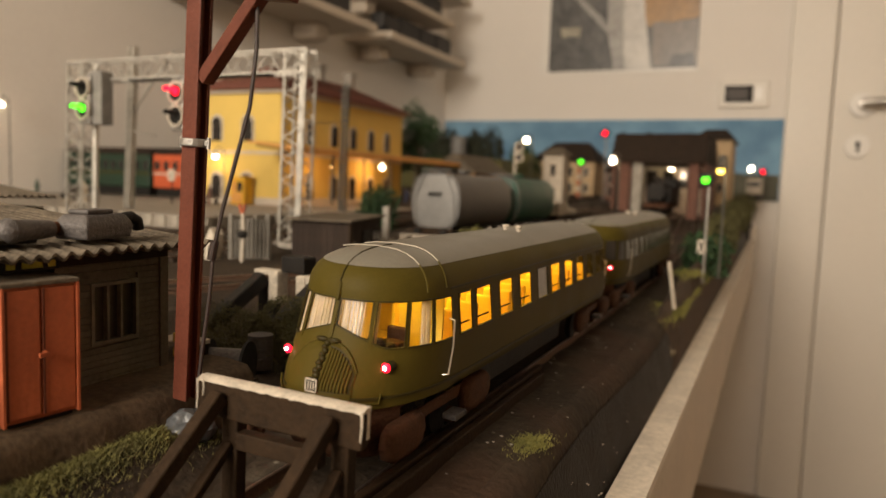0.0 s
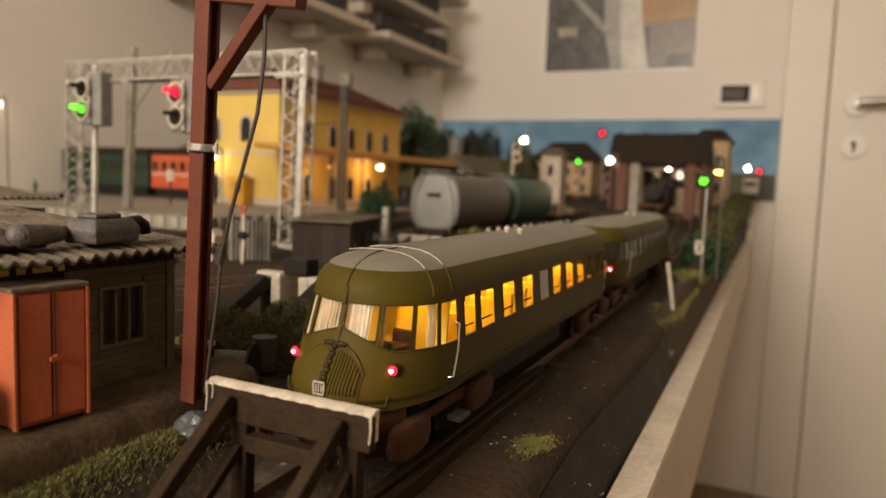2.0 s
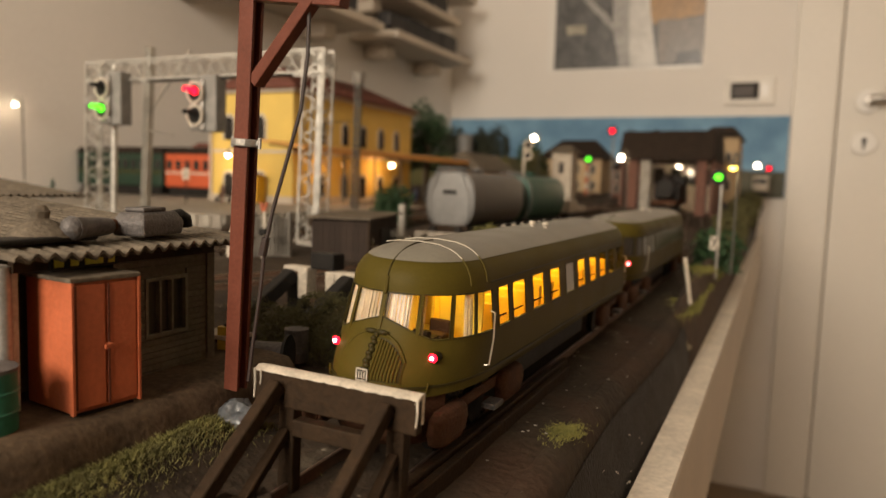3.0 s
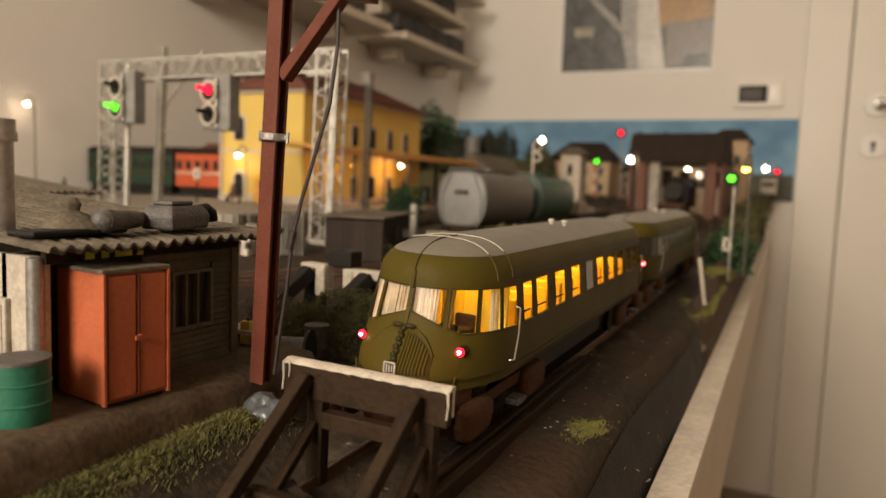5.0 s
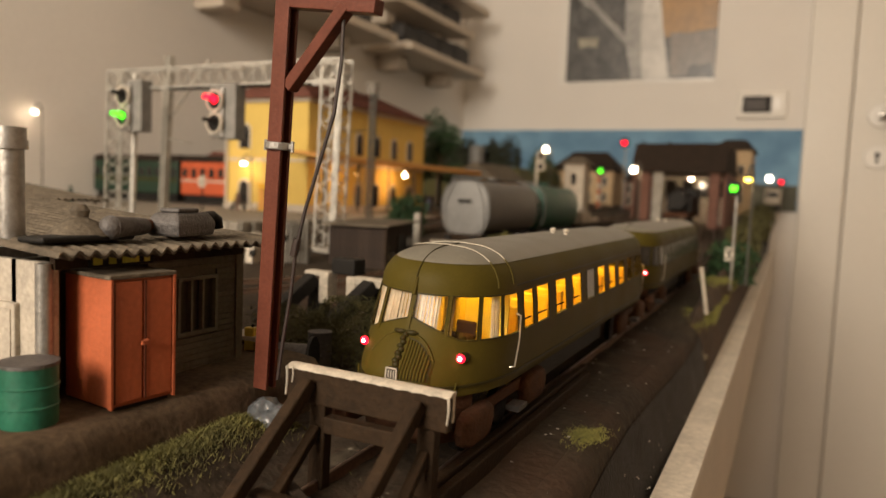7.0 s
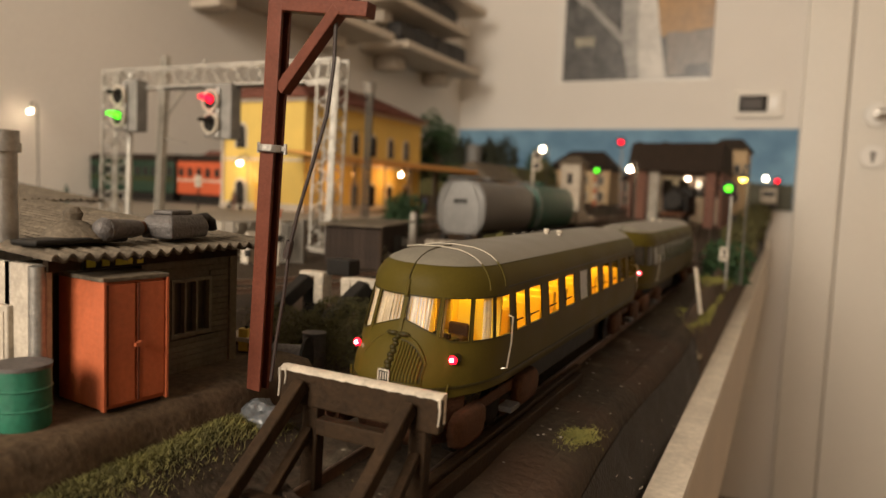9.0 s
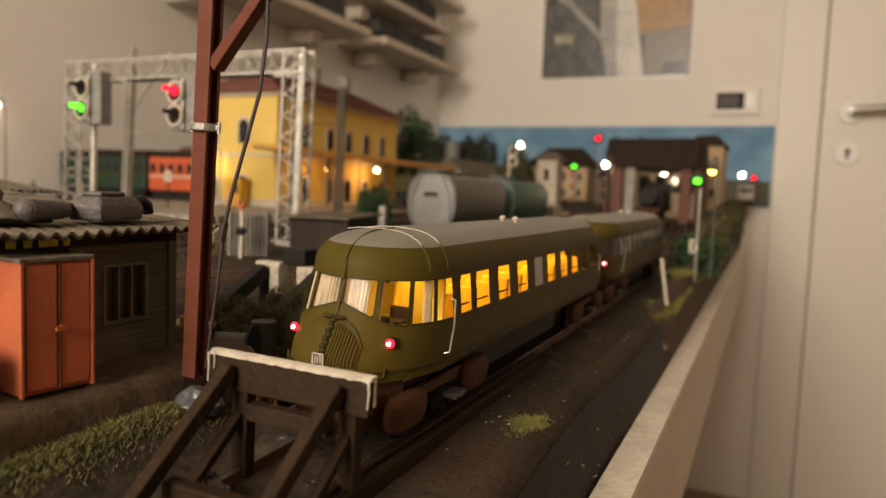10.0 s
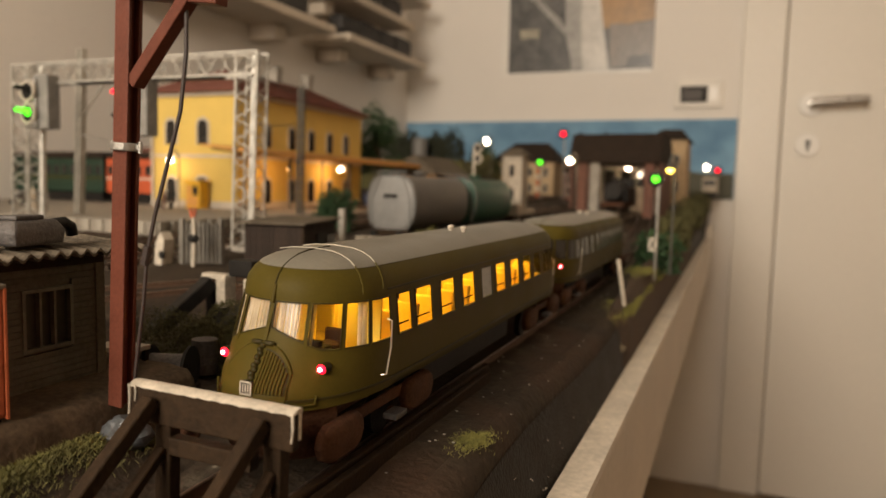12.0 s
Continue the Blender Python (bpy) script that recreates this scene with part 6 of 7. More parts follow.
# ---- wagons and coaches ----
def tank_wagon(y0, length, shell, end, label, marked):
    t = thing("tank_wagon", label, "wagon", (-0.248, y0, 0.912), group="tank wagons")
    def sec(k, y, n=28):
        return [(0.0182 * k * math.copysign(abs(math.cos(a)) ** 0.62, math.cos(a)), y, 0.0315 + 0.0195 * k * math.copysign(abs(math.sin(a)) ** 0.85, math.sin(a))) for a in (2 * math.pi * i / n for i in range(n))]
    part("barrel", Shape().loft([sec(0.985, 0.0025), sec(1.0, 0.004), sec(1.0, length - 0.004), sec(0.985, length - 0.0025)]), shell, t, "weathered cylindrical tank barrel", smooth=30)
    for yy, k in ((0.0025, -1), (length - 0.0025, 1)):
        part("tank_end", Shape().loft([sec(0.97, yy), sec(0.95, yy + k * 0.0006), sec(0.88, yy + k * 0.0009), sec(0.3, yy + k * 0.0012)]), end, t, "dished tank end", smooth=40)
    part("rim", Shape().loft([sec(1.01, 0.0018), sec(1.04, 0.0018), sec(1.04, 0.0034), sec(1.01, 0.0034)], cap=False), TANKEND, t, "pale end rim", smooth=30)
    part("catwalk", Shape().box(-0.004, 0.004, 0.004, length - 0.006, 0.0518, 0.0526), BLACKIRON, t)
    part("dome", Shape().tube([(0, length * 0.45, 0.050), (0, length * 0.45, 0.0545)], 0.005, 16), shell, t, smooth=40)
    part("end_rail", Shape().tube([(-0.011, 0.003, 0.046), (-0.011, 0.003, 0.0535), (0.011, 0.003, 0.0535), (0.011, 0.003, 0.046)], 0.0005, 6), TANKEND, t)
    part("underframe", Shape().box(-0.0135, 0.0135, 0.0, length, 0.0090, 0.0125), BLACKIRON, t, bevel=0.0004)
    part("headstock", Shape().box(-0.0150, 0.0150, -0.0012, 0.0014, 0.0082, 0.0130), WOODDARK, t, bevel=0.0003)
    for yy in (0.022, length - 0.022):
        part("bogie", Shape().box(-0.0125, 0.0125, yy - 0.014, yy + 0.014, 0.0035, 0.0090), BLACKIRON, t, bevel=0.001)
        for wy in (-0.0085, 0.0085):
            for sx in (-1, 1):
                part("wheel", Shape().tube([(sx * 0.0078, yy + wy, 0.0052), (sx * 0.0096, yy + wy, 0.0052)], 0.0050, 16), BLACKIRON, t, smooth=True)
    for sx in (-1, 1):
        part("buffer", Shape().tube([(sx * 0.0098, -0.001, 0.0106), (sx * 0.0098, -0.0055, 0.0106)], 0.0013, 8).tube([(sx * 0.0098, -0.0055, 0.0106), (sx * 0.0098, -0.0062, 0.0106)], 0.0024, 12), BLACKIRON, t, smooth=True)
        part("ladder_rail", Shape().tube([(sx * 0.0145, 0.001, 0.016), (sx * 0.0150, 0.001, 0.034), (sx * 0.0085, 0.001, 0.0500)], 0.0006, 6), TANKEND, t)
    if marked:
        for i in range(5):
            part("mark", Shape().box(-0.0050 + i * 0.0021, -0.0036 + i * 0.0021, 0.0004, 0.0012, 0.0350, 0.0378), BLACKIRON, t)


tank_wagon(0.498, 0.112, TANKGREY, TANKEND, "weathered grey tank wagon with pale end", True)
tank_wagon(0.624, 0.112, TANKGREEN, TANKGREEN, "dark green tank wagon behind the grey one", False)


def flat_wagon():
    f = thing("flat_wagon", "dark flat wagon carrying a pale load", "wagon", (-0.247, 0.752, 0.913))
    part("deck", Shape().box(-0.016, 0.016, 0, 0.15, 0.0110, 0.0140), WOODDARK, f, bevel=0.0004)
    part("load", Shape().box(-0.013, 0.013, 0.01, 0.05, 0.0140, 0.0265).box(-0.008, 0.012, 0.06, 0.09, 0.0140, 0.0200), HUTWHITE, f, "pale wrapped load", bevel=0.001)
    for yy in (0.02, 0.13):
        for sx in (-1, 1):
            part("wheel", Shape().tube([(sx * 0.0078, yy, 0.0052), (sx * 0.0096, yy, 0.0052)], 0.0050, 16), BLACKIRON, f, smooth=True)
    for yy in (0.001, 0.149):
        for sx in (-1, 1):
            part("stake", Shape().tube([(sx * 0.0150, yy, 0.014), (sx * 0.0150, yy, 0.030)], 0.0007, 6), BLACKIRON, f)


flat_wagon()


def siding_stop():
    s = thing("buffer_stop", "small timber buffer stop with a pale beam", "buffer stop", (-0.2515, 0.487, 0.9105))
    part("beam", Shape().box(-0.0165, 0.0165, -0.002, 0.002, 0.0045, 0.0100), HUTWHITE, s, "pale timber beam", bevel=0.0004)
    for x in (-0.007, 0.008):
        part("post", Shape().box(x - 0.0015, x + 0.0015, 0.0, 0.0030, -0.002, 0.0090), WOODDARK, s)
        part("brace", Shape().bar((x, -0.001, 0.0085), (x - 0.006, -0.012, -0.001), 0.0026), HUTROOF, s)
    k = thing("marker_post", "grey concrete post beside the siding end", "post", (-0.274, 0.478, 0.911))
    part("post", Shape().box(-0.0022, 0.0022, -0.002, 0.002, 0, 0.028), CONCRETE, k, bevel=0.0004)
    part("foot", Shape().box(-0.010, 0.005, -0.007, 0.003, -0.002, 0.0062), CONCRETE, k, bevel=0.0006)


siding_stop()


def coach(x0, x1, y, material, label, roofmat):
    c = thing("passenger_coach", label, "coach", ((x0 + x1) / 2, y, 0.9268), group="coaches at the far platform")
    h, n = (x1 - x0) / 2, int((x1 - x0) / 0.0135)
    part("body", Shape().box(-h, h, -0.014, 0.014, 0.012, 0.052), material, c, bevel=0.0015)
    part("roof", Shape().loft([[(x, -0.0148, 0.052), (x, -0.010, 0.0585), (x, 0.0, 0.0605), (x, 0.010, 0.0585), (x, 0.0148, 0.052)] for x in (-h - 0.001, h + 0.001)]), roofmat, c, smooth=50)
    for i in range(n):
        x = -h + (i + 0.5) * 2 * h / n
        part("window", Shape().box(x - 0.0038, x + 0.0038, -0.0146, -0.0138, 0.033, 0.044), GLASSDARK, c)
    part("stripe", Shape().box(-h, h, -0.0144, -0.0136, 0.0280, 0.0300), WHITEWORN if material is ORANGECOACH else OLIVE, c)
    part("underframe", Shape().box(-h + 0.004, h - 0.004, -0.011, 0.011, 0.002, 0.012), BLACKIRON, c)


coach(-0.872, -0.722, 0.70, GREENCOACH, "dark green passenger coach at the far platform", FARROOF)
coach(-0.716, -0.630, 0.70, ORANGECOACH, "orange red passenger coach at the far platform", FARROOF)
dim = thing("goods_shed", "dark roofed low shed beyond the coaches", "shed", (-0.74, 0.80, 0.92))
part("wall", Shape().box(-0.07, 0.07, 0, 0.06, 0, 0.055), FARBRICK, dim)
part("roof", Shape().loft([[(-0.08, -0.008, 0.053), (0.08, -0.008, 0.053), (0.08, 0.068, 0.053), (-0.08, 0.068, 0.053)], [(-0.06, 0.028, 0.080), (0.06, 0.028, 0.080), (0.06, 0.032, 0.080), (-0.06, 0.032, 0.080)]]), ROOFRED, dim, "brown hipped roof")


# ---- fences, signs, posts ----
def paling(a, b, n, h, label, material, post_every=4):
    f = thing("fence", label, "fence", (a[0], a[1], G(*a)), group="fences")
    d = Vector((b[0] - a[0], b[1] - a[1], G(*b) - G(*a)))
    for i in range(n + 1):
        p = d * i / n
        big = i % post_every == 0
        w = 0.0013 if big else 0.0010
        hh = h * (1.12 if big else 1.0) + random.uniform(-0.0006, 0.0006)
        part("post" if big else "paling", Shape().loft([[(p.x + dx * w, p.y + dy * w, p.z + z) for dx, dy in ((-1, -1), (1, -1), (1, 1), (-1, 1))] for z in (-0.001, hh - 0.001)] + [[(p.x + dx * w * 0.3, p.y + dy * w * 0.3, p.z + hh) for dx, dy in ((-1, -1), (1, -1), (1, 1), (-1, 1))]]), material, f)
    for z in (0.28, 0.75):
        part("rail", Shape().bar((0, 0, h * z), (d.x, d.y, d.z + h * z), 0.0010, 0.0018), material, f)


FENCE = mat("weathered_pale_fence", (0.17, 0.155, 0.13), 0.8, 0, 0.35, 150, 900, 0.3)
def panel_fence(a, b, n, h):
    """Concrete posts with slabs slotted between them."""
    f = thing("fence", "weathered grey concrete panel fence along the track", "fence", (a[0], a[1], hill_line(*a) - 0.002), group="fences")
    d = Vector((b[0] - a[0], b[1] - a[1], hill_line(*b) - hill_line(*a)))
    rf = random.Random(5)
    for i in range(n + 1):
        p, tip = d * i / n, rf.uniform(-0.0008, 0.0008)
        part("post", Shape().loft([[(p.x + tip * z / h + dx * w, p.y + dy * w, p.z + z) for dx, dy in ((-1, -1), (1, -1), (1, 1), (-1, 1))] for z, w in ((-0.004, 0.0014), (h, 0.0012), (h + 0.0016, 0.0006))]), HUTWHITE, f, "pale concrete post")
        if i < n:
            q = d * (i + 1) / n
            for k in range(4):
                u, v = p.lerp(q, 0.10 + 0.2 * k + 0.008), p.lerp(q, 0.10 + 0.2 * (k + 1) - 0.008)
                part("slab", Shape().bar((u.x, u.y, u.z + h * 0.42), (v.x, v.y, v.z + h * 0.42), 0.0010, h * 0.84 + rf.uniform(-0.0006, 0.0006)), FENCE, f)


panel_fence((-0.2135, 0.517), (-0.190, 0.645), 10, 0.0165)
paling((-0.3005, 0.354), (-0.2875, 0.369), 9, 0.0225, "short grey paling fence beside the gantry", FENCE, 9)


def dwarf_signal():
    d = thing("dwarf_signal", "small black and white point lever signal", "signal", (-0.290, 0.350, 0.9105))
    part("post", Shape().tube([(0, 0, 0), (0.001, 0, 0.016), (0.0005, 0, 0.026)], 0.0010, 8), WHITEWORN, d, smooth=True)
    part("weight", Shape().ball((0.001, -0.001, 0.015), 0.0034, 10, (1, 0.8, 0.7)), BLACKIRON, d, smooth=True)
    for x in (-0.0012, 0.0016):
        part("red_tip", Shape().bar((x * 0.4, 0, 0.026), (x * 1.3, 0, 0.031), 0.0012), CABRED, d)
    w = thing("stop_block", "white and black painted stop block", "block", (-0.307, 0.347, 0.9105))
    part("block", Shape().loft([[(-0.003 + u, -0.004, z) for u, z in ((0, 0), (0.005, 0), (0.007, 0.014), (0.004, 0.018), (0.001, 0.012))], [(-0.003 + u, 0.004, z) for u, z in ((0, 0), (0.005, 0), (0.007, 0.014), (0.004, 0.018), (0.001, 0.012))]]), WHITEWORN, w, bevel=0.0005)
    part("black_band", Shape().ball((0.0022, -0.0036, 0.006), 0.0028, 8, (0.8, 0.5, 1)), BLACKIRON, w)


dwarf_signal()


def warning_pole():
    p = thing("warning_pole", "slim red and white banded pole beside the depot", "pole", (-0.2894, 1.06, 0.9427))
    for i in range(5):
        part("band", Shape().tube([(0, 0, i * 0.0085), (0, 0, i * 0.0085 + 0.0085)], 0.0022, 10), WHITEWORN if i % 2 else CABRED, p)


warning_pole()


def notice():
    s = thing("notice_board", "white notice board on a black and white post", "sign", (-0.1366, 0.4046, G(-0.1366, 0.4046)), lean=(0, -3))
    for i in range(6):
        part("post_band", Shape().tube([(0, 0, i * 0.006), (0, 0, i * 0.006 + 0.006)], 0.0011, 8), WHITEWORN if i % 2 else BLACKIRON, s)
    pl_ = part("board", Shape().box(-0.0052, 0.0085, -0.0016, -0.0010, 0.0128, 0.0215, pose(0, 0, 0, 0, 5, 0)), WHITEWORN, s, "white board with unreadable lines", bevel=0.0002)
    for i in range(3):
        part("text_line", Shape().box(-0.0005, 0.0072, -0.0018, -0.0016, 0.0150 + i * 0.0020, 0.0155 + i * 0.0020, pose(0, 0, 0, 0, 5, 0)), JUNK, pl_)
    part("second_post", Shape().tube([(0.003, 0.001, 0), (0.003, 0.001, 0.030)], 0.0009, 8), BOGIE, s)
    part("foot", Shape().tube([(0, 0, -0.0005), (0, 0, 0.002)], 0.0022, 10), CONCRETE, s, smooth=True)


notice()
stake = thing("marker_stake", "leaning white marker stake on the bank", "stake", (-0.0757, 0.4228, 0.890))
part("stake", Shape().bar((0, 0, 0.007), (-0.0035, -0.004, 0.0312), 0.0018, 0.0016), WHITEWORN, stake, bevel=0.0003)


def disc_signal():
    s = thing("disc_signal", "pale post signal with two stacked round rings", "signal", (-0.3277, 0.90, 0.922))
    part("post", Shape().box(-0.0045, -0.002, 0, 0.002, 0, 0.078), WHITEWORN, s)
    for z in (0.0695, 0.0825):
        n = 20
        rings = []
        for i in range(n + 1):
            a = 2 * math.pi * i / n
            rings.append([(0.002 + (0.0052 + u) * math.cos(a), v, z + (0.0052 + u) * math.sin(a)) for u, v in ((-0.001, -0.0012), (0.001, -0.0012), (0.001, 0.0006), (-0.001, 0.0006))])
        r = part("ring", Shape().loft(rings, cap=False), WHITEWORN, s, "white ring", smooth=40)
        part("disc", Shape().tube([(0.002, 0.0006, z), (0.002, -0.0004, z)], 0.0045, 20), BLACKIRON, r)


disc_signal()


# ---- far buildings ----
def engine_shed():
    e = thing("engine_shed", "open brick engine shed with a broad dark roof", "building", (0, 0, 0))
    part("roof", Shape().loft([[(-0.241, 1.035, 0.9935), (-0.117, 1.035, 0.9945), (-0.117, 1.24, 0.9945), (-0.241, 1.24, 0.9935)], [(-0.240, 1.060, 1.0335), (-0.118, 1.060, 1.0345), (-0.118, 1.21, 1.0345), (-0.240, 1.21, 1.0335)]]), FARROOF, e, "broad dark brown roof", bevel=0.001)
    for x in (-0.222, -0.205, -0.132):
        part("pillar", Shape().box(x - 0.0065, x + 0.0065, 1.045, 1.058, 0.92, 0.994), CONCRETE if x == -0.205 else FARBRICK, e, "grey rendered pillar" if x == -0.205 else "red brick pillar", bevel=0.0005)
    for x in (-0.2385, -0.1195):
        part("side_wall", Shape().box(x - 0.0015, x + 0.0015, 1.05, 1.235, 0.92, 0.995), FARBRICK, e)
    bw = part("back_wall", Shape().box(-0.237, -0.121, 1.232, 1.236, 0.92, 0.995), HUTWHITE, e)
    for i in range(4):
        part("window", Shape().box(-0.222 + i * 0.026, -0.206 + i * 0.026, 1.2300, 1.2322, 0.962, 0.988), GLASSDARK, bw)
    part("beam", Shape().box(-0.237, -0.121, 1.046, 1.052, 0.988, 0.9935), WOODDARK, e)
    for x in (-0.236, -0.200):
        part("roof_vent", Shape().box(x - 0.002, x + 0.002, 1.09, 1.095, 1.033, 1.0385), BLACKIRON, e)
    # Added point light and small glowing tube brighten the shed's back wall.
    glow("shed_lamp", (-0.175, 1.16, 0.983), 0.10, (1, 0.75, 0.5), 0.004)
    part("lamp_tube", Shape().tube([(-0.178, 1.16, 0.9885), (-0.172, 1.16, 0.9885)], 0.0012, 8), LITWHITE, e, "added glowing tube that brightens the shed")


engine_shed()


def steam_engine():
    s = thing("steam_engine", "black steam engine standing in the shed mouth", "locomotive", (-0.172, 1.0, 0.925))
    part("boiler", Shape().tube([(0, 0, 0.030), (0, 0.085, 0.030)], 0.0115, 20), BLACKIRON, s, smooth=30)
    part("smokebox_door", Shape().tube([(0, -0.002, 0.030), (0, 0.0, 0.030)], 0.0095, 20), BLACKIRON, s, smooth=30)
    part("chimney", Shape().tube([(0, 0.010, 0.040), (0, 0.010, 0.0500)], 0.0032, 12), BLACKIRON, s, smooth=True)
    part("dome", Shape().ball((0, 0.045, 0.0415), 0.005, 12), BLACKIRON, s, smooth=True)
    part("cab", Shape().box(-0.015, 0.015, 0.085, 0.115, 0.014, 0.048), BLACKIRON, s, bevel=0.001)
    part("tank", Shape().box(-0.016, -0.009, 0.02, 0.085, 0.016, 0.036).box(0.009, 0.016, 0.02, 0.085, 0.016, 0.036), BLACKIRON, s, bevel=0.001)
    part("frame", Shape().box(-0.015, 0.015, -0.006, 0.118, 0.010, 0.015), BOGIE, s)
    for i in range(4):
        for sx in (-1, 1):
            part("wheel", Shape().tube([(sx * 0.0078, 0.015 + i * 0.026, 0.0085), (sx * 0.0098, 0.015 + i * 0.026, 0.0085)], 0.0085, 18), BLACKIRON, s, smooth=True)


steam_engine()


def house(x0, x1, y0, y1, z0, z1, zr, wall, roofm, label, wins=3, side=True, along="x"):
    h = thing("house", label, "house", (0, 0, 0), group="far houses")
    part("wall", Shape().box(x0, x1, y0, y1, z0, z1), wall, h)
    e, my, mx = 0.006, (y0 + y1) / 2, (x0 + x1) / 2
    base = [(x0 - e, y0 - e, z1), (x1 + e, y0 - e, z1), (x1 + e, y1 + e, z1), (x0 - e, y1 + e, z1)]
    if along == "x":
        k = (x1 - x0) * 0.22
        top = [(x0 + k, my - 0.001, zr), (x1 - k, my - 0.001, zr), (x1 - k, my + 0.001, zr), (x0 + k, my + 0.001, zr)]
    else:
        top = [(mx - 0.001, y0 - e, zr), (mx + 0.001, y0 - e, zr), (mx + 0.001, y1 + e, zr), (mx - 0.001, y1 + e, zr)]
    part("roof", Shape().loft([base, top]), roofm, h)
    for i in range(wins):
        x = x0 + (i + 0.5) * (x1 - x0) / wins
        for z in (z0 + (z1 - z0) * 0.2, z0 + (z1 - z0) * 0.62):
            w = part("window", Shape().box(x - 0.0048, x + 0.0048, y0 - 0.0010, y0 + 0.001, z - 0.001, z + 0.0165), WHITEWORN, h)
            part("pane", Shape().box(x - 0.0036, x + 0.0036, y0 - 0.0016, y0 - 0.0008, z, z + 0.0155), GLASSDARK, w)
    return h


TAN = mat("tan_render", (0.42, 0.3, 0.17), 0.85, 0, 0.2)
house(-0.160, -0.101, 1.30, 1.42, 0.935, 1.042, 1.064, TAN, FARROOF, "tan rendered house with a dark hipped roof", 2)
house(-0.446, -0.330, 1.33, 1.45, 0.935, 1.004, 1.042, TAN, FARROOF, "tan house with a wide brown roof", 4)
house(-0.492, -0.425, 1.00, 1.13, 0.925, 0.972, 1.000, CANOPY, HUTROOF, "ochre goods depot with grey gabled roof", 1, True, "y")
house(-0.324, -0.296, 1.00, 1.03, 0.925, 1.000, 1.0105, HUTWHITE, HUTROOF, "tall pale narrow signal cabin", 1)
house(-0.30, -0.262, 1.28, 1.36, 0.935, 0.985, 1.003, FARBRICK, FARROOF, "low dark brick store beside the signals", 2)
silo = thing("storage_tank", "grey cylindrical storage tank among the far trees", "tank", (-0.662, 1.475, 1.012))
part("tank", Shape().tube([(0, 0, 0), (0, 0, 0.045)], 0.017, 24), TANKEND, silo, smooth=30)
part("roof", Shape().tube([(0, 0, 0.045), (0, 0, 0.048)], 0.0175, 24, 0.006), TANKGREY, silo, smooth=30)
far = thing("far_railcar", "small white railcar far down the line", "railcar", (-0.074, 1.70, 0.940))
part("body", Shape().box(-0.0155, 0.0155, 0, 0.08, 0.016, 0.048), WHITEWORN, far, bevel=0.003)
part("window", Shape().box(-0.012, 0.012, -0.0008, 0.001, 0.032, 0.042), GLASSDARK, far)
part("underframe", Shape().box(-0.013, 0.013, 0.002, 0.078, 0.004, 0.016), BLACKIRON, far)
hut2 = thing("lean_to_hut", "low grey hut with corrugated roof beyond the workshop", "hut", (-0.369, 0.232, 0.909))
part("wall", Shape().box(-0.03, 0.03, 0, 0.04, -0.004, 0.030), HUTWALL, hut2)
part("roof", corrugated(Shape(), -0.034, 0.033, -0.006, 0.045, 0.0410, 0.0345), HUTROOF, hut2, "pale corrugated roof sheet", smooth=60)

# ---- things on the room walls ----
SH = mat("shelf_stock_dark", (0.035, 0.032, 0.03), 0.6, 0, 0.4, 40, 300)
def shelf(y0, y1, z, label, stock):
    s = thing("wall_shelf", label, "shelf", (WX, y0, z), group="wall shelves")
    L = y1 - y0
    part("board", Shape().box(0.001, 0.118, 0, L, -0.016, 0.0), SHELFWOOD, s, bevel=0.002)
    for yy in (L * 0.2, L * 0.8):
        part("bracket", Shape().box(0.001, 0.06, yy - 0.02, yy + 0.02, -0.045, -0.0165), SHELFWOOD, s, bevel=0.004)
    k, y = 0, y0 + 0.01
    rr = random.Random(int(z * 1000))
    while y < y1 - 0.09:
        ln, hh = rr.uniform(0.07, 0.13), rr.uniform(0.035, 0.055)
        ln = min(ln, y1 - 0.01 - y)
        m = thing("model_wagon", "dark model wagon standing on the wall shelf", "model train", (WX + 0.075, y, z), group="models on the shelves")
        part("body", Shape().box(-0.016, 0.016, 0.002, ln - 0.004, 0.010, hh), SH, m, bevel=0.004)
        part("roof", Shape().box(-0.013, 0.013, 0.006, ln - 0.008, hh, hh + 0.004), stock, m, bevel=0.0015)
        part("underframe", Shape().box(-0.012, 0.012, 0.008, ln - 0.010, 0.0, 0.010), BLACKIRON, m)
        y += ln


shelf(1.34, 1.73, 1.262, "pale wall shelf holding dark model trains", SH)
shelf(0.78, 1.285, 1.262, "pale wall shelf with model trains", TANKGREY)
shelf(1.28, 1.65, 1.345, "middle pale wall shelf with model trains", SH)
shelf(1.28, 1.75, 1.419, "upper pale wall shelf with model trains", SH)
shelf(0.70, 1.22, 1.419, "upper pale wall shelf with models", TANKGREY)


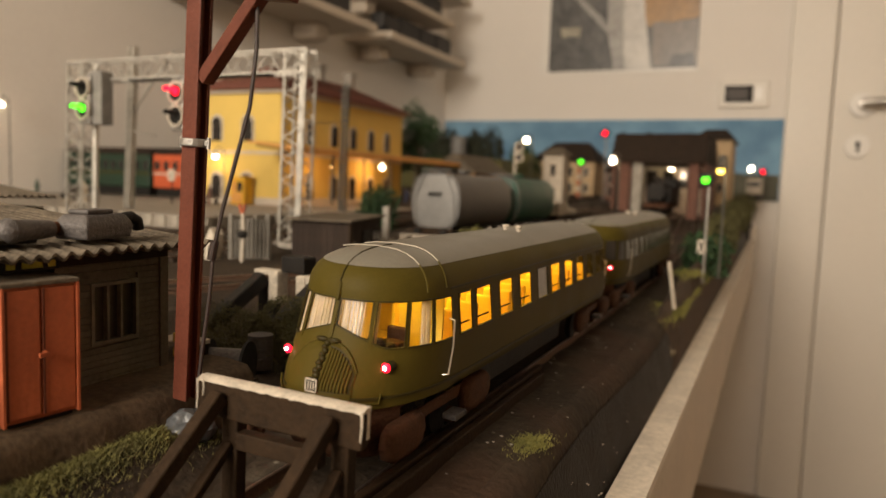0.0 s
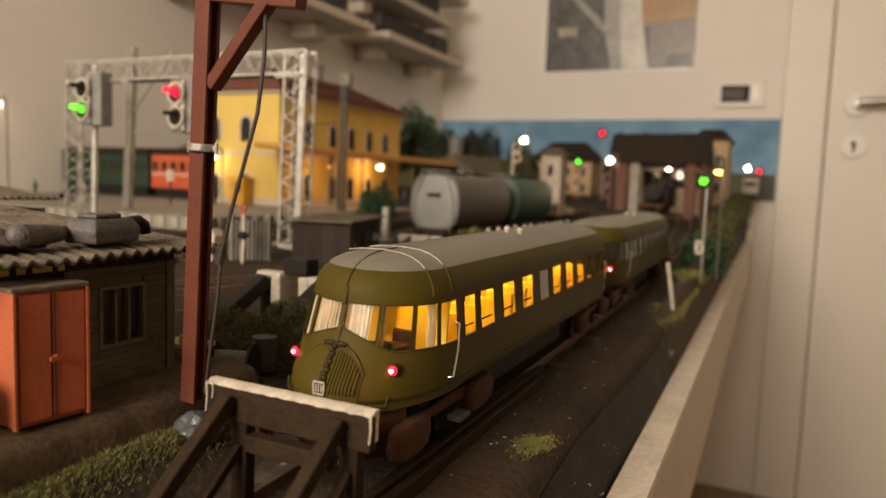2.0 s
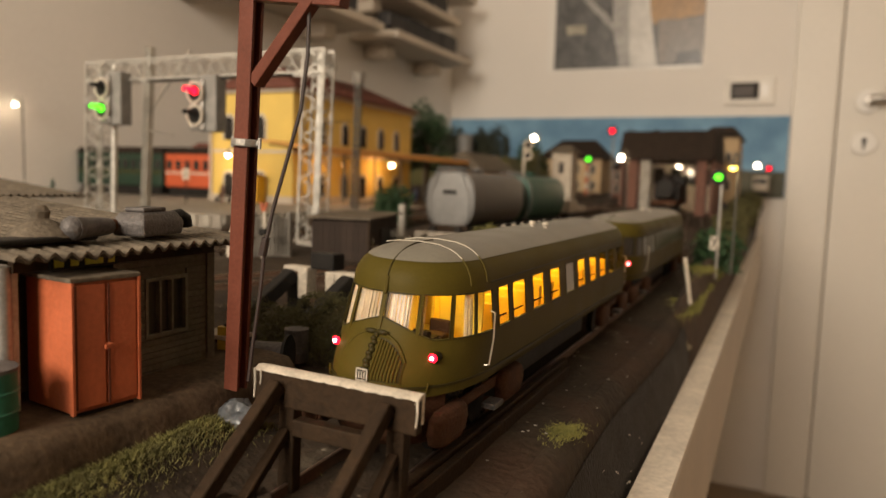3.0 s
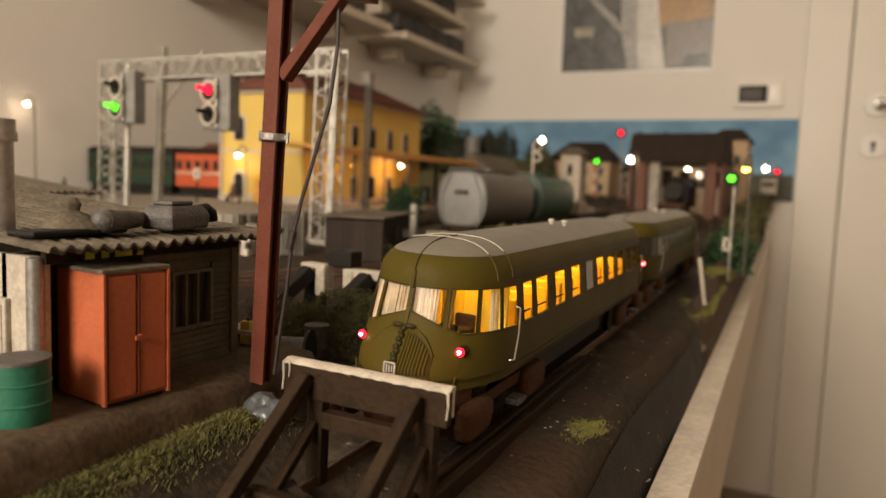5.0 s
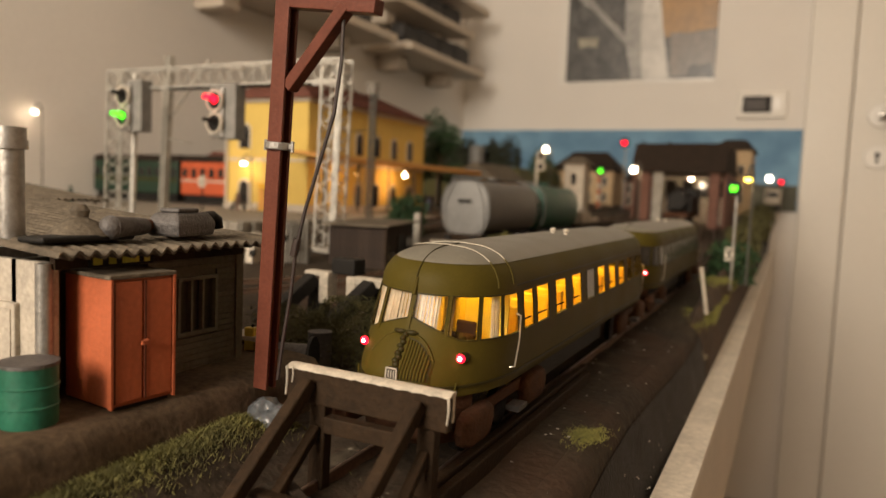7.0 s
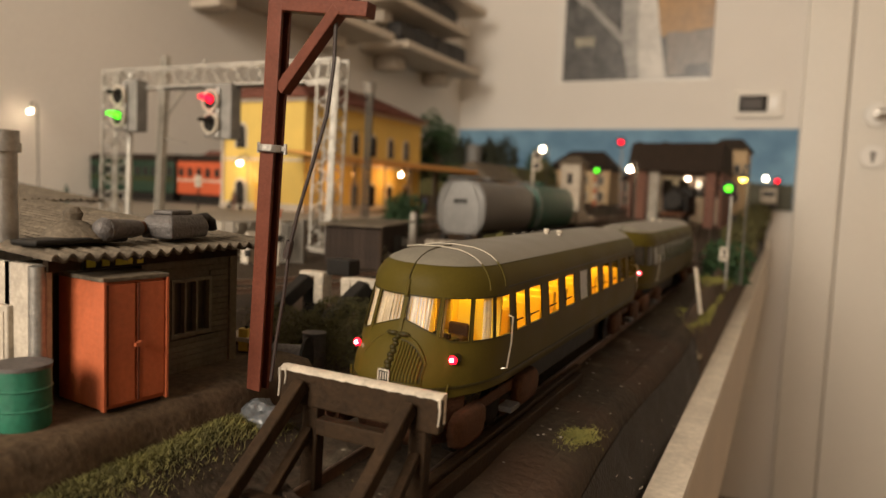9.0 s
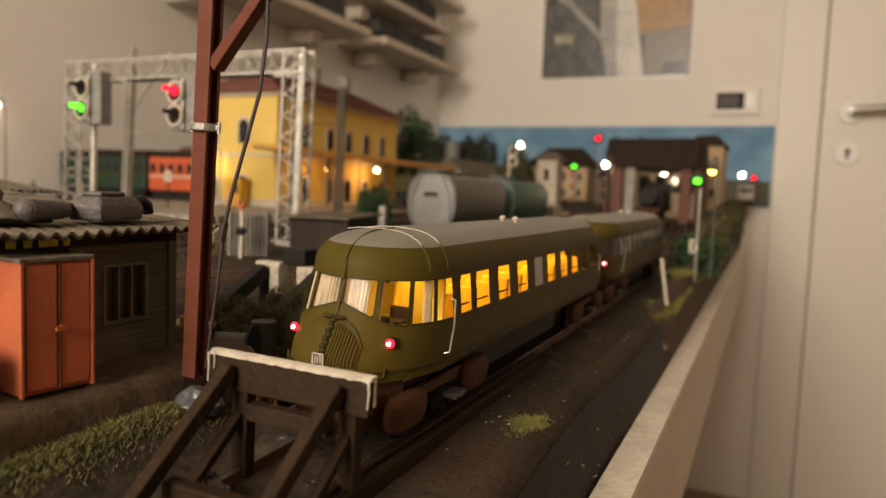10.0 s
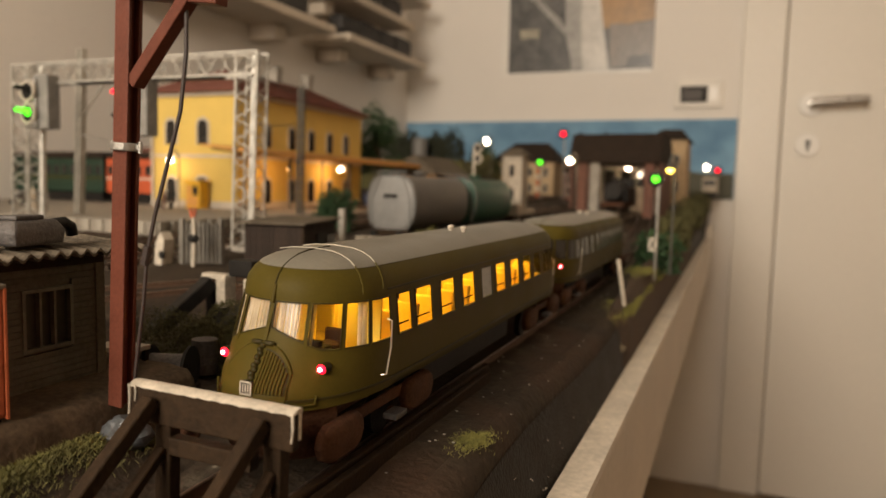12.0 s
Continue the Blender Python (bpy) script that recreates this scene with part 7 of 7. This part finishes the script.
def wall_print():
    p = thing("poster", "glossy grey and brown photo poster with white edge", "poster", (0, 0, 0))
    y = WY - 0.0012
    x0, x1, z0, z1 = -0.607, -0.222, 1.2445, 1.62
    part("sheet", Shape().box(x0, x1, y - 0.0012, y, z0, z1), WHITEPLASTIC, p)
    base = part("picture", Shape().box(x0 + 0.020, x1, y - 0.0016, y - 0.0012, z0 + 0.008, z1), mat("photo_dark", (0.10, 0.098, 0.094), 0.35, 0, 0.65, 22, 90, 0.0, dark=(0.03, 0.03, 0.03)), p, "blurred grey and brown photograph")

    def patch(name, colour, corners, level, vary=0.4):
        """A flat printed area; corners in metres from the picture's lower left."""
        ring_ = []
        for (ax, az), (bx, bz) in zip(corners, corners[1:] + corners[:1]):
            for k in range(8):
                u, v = ax + (bx - ax) * k / 8, az + (bz - az) * k / 8
                d = 0.004 * noise.noise((u * 40, v * 40, level)) * (k > 0)
                ring_.append((min(x1 - 0.001, max(x0 + 0.021, x0 + 0.02 + u + d)), max(z0 + 0.0085, z0 + 0.008 + v + d)))
        part(name, Shape().loft([[(u, y - 0.0016 - q, v) for u, v in ring_] for q in (0, 0.0002 * level)]), mat("photo_" + name, colour, 0.35, 0, vary, 18, 80, 0.0), base)

    patch("pale_haze", (0.36, 0.35, 0.33), [(0.130, 0.367), (0.200, 0.367), (0.262, 0.0), (0.168, 0.0), (0.150, 0.09)], 1)
    patch("white_haze", (0.62, 0.60, 0.56), [(0.190, 0.30), (0.215, 0.30), (0.256, 0.0), (0.196, 0.0), (0.186, 0.10)], 2, 0.3)
    patch("brown_roof", (0.38, 0.22, 0.085), [(0.206, 0.367), (0.364, 0.367), (0.364, 0.118), (0.275, 0.105), (0.245, 0.10)], 3)
    patch("grey_shed", (0.22, 0.19, 0.165), [(0.256, 0.110), (0.364, 0.110), (0.364, 0.006), (0.262, 0.006)], 4)
    patch("dark_wagon", (0.03, 0.03, 0.03), [(0.305, 0.030), (0.355, 0.035), (0.360, 0.006), (0.300, 0.006)], 5)
    patch("diagonal_beam", (0.33, 0.32, 0.30), [(0.020, 0.215), (0.050, 0.215), (0.175, 0.085), (0.165, 0.075)], 5)
    patch("bright_window", (0.36, 0.33, 0.25), [(0.030, 0.112), (0.080, 0.108), (0.078, 0.085), (0.032, 0.088)], 5)


wall_print()


def thermostat():
    t = thing("thermostat", "white wall thermostat with dark display", "thermostat", (0, 0, 0))
    part("plate", Shape().box(-0.168, -0.060, WY - 0.008, WY - 0.0005, 1.1555, 1.2180), DOORPAINT, t, bevel=0.003)
    part("display", Shape().box(-0.155, -0.094, WY - 0.0095, WY - 0.0075, 1.1680, 1.2060), BLACKIRON, t, "dark display", bevel=0.001)
    part("button", Shape().box(-0.090, -0.073, WY - 0.010, WY - 0.0075, 1.1720, 1.2020), WHITEPLASTIC, t, bevel=0.002)
    part("screen", Shape().box(-0.150, -0.105, WY - 0.0100, WY - 0.0094, 1.1740, 1.1990), JUNK, t)


thermostat()
cb = thing("power_cable", "black cable hanging below the edge board", "cable", (0, 0, 0))
part("cable", Shape().tube([(-0.064, 0.42, 0.803), (-0.0585, 0.43, 0.790), (-0.0565, 0.44, 0.770), (-0.0600, 0.43, 0.750), (-0.066, 0.41, 0.742)], 0.0012, 8), WIRE, cb, smooth=True)
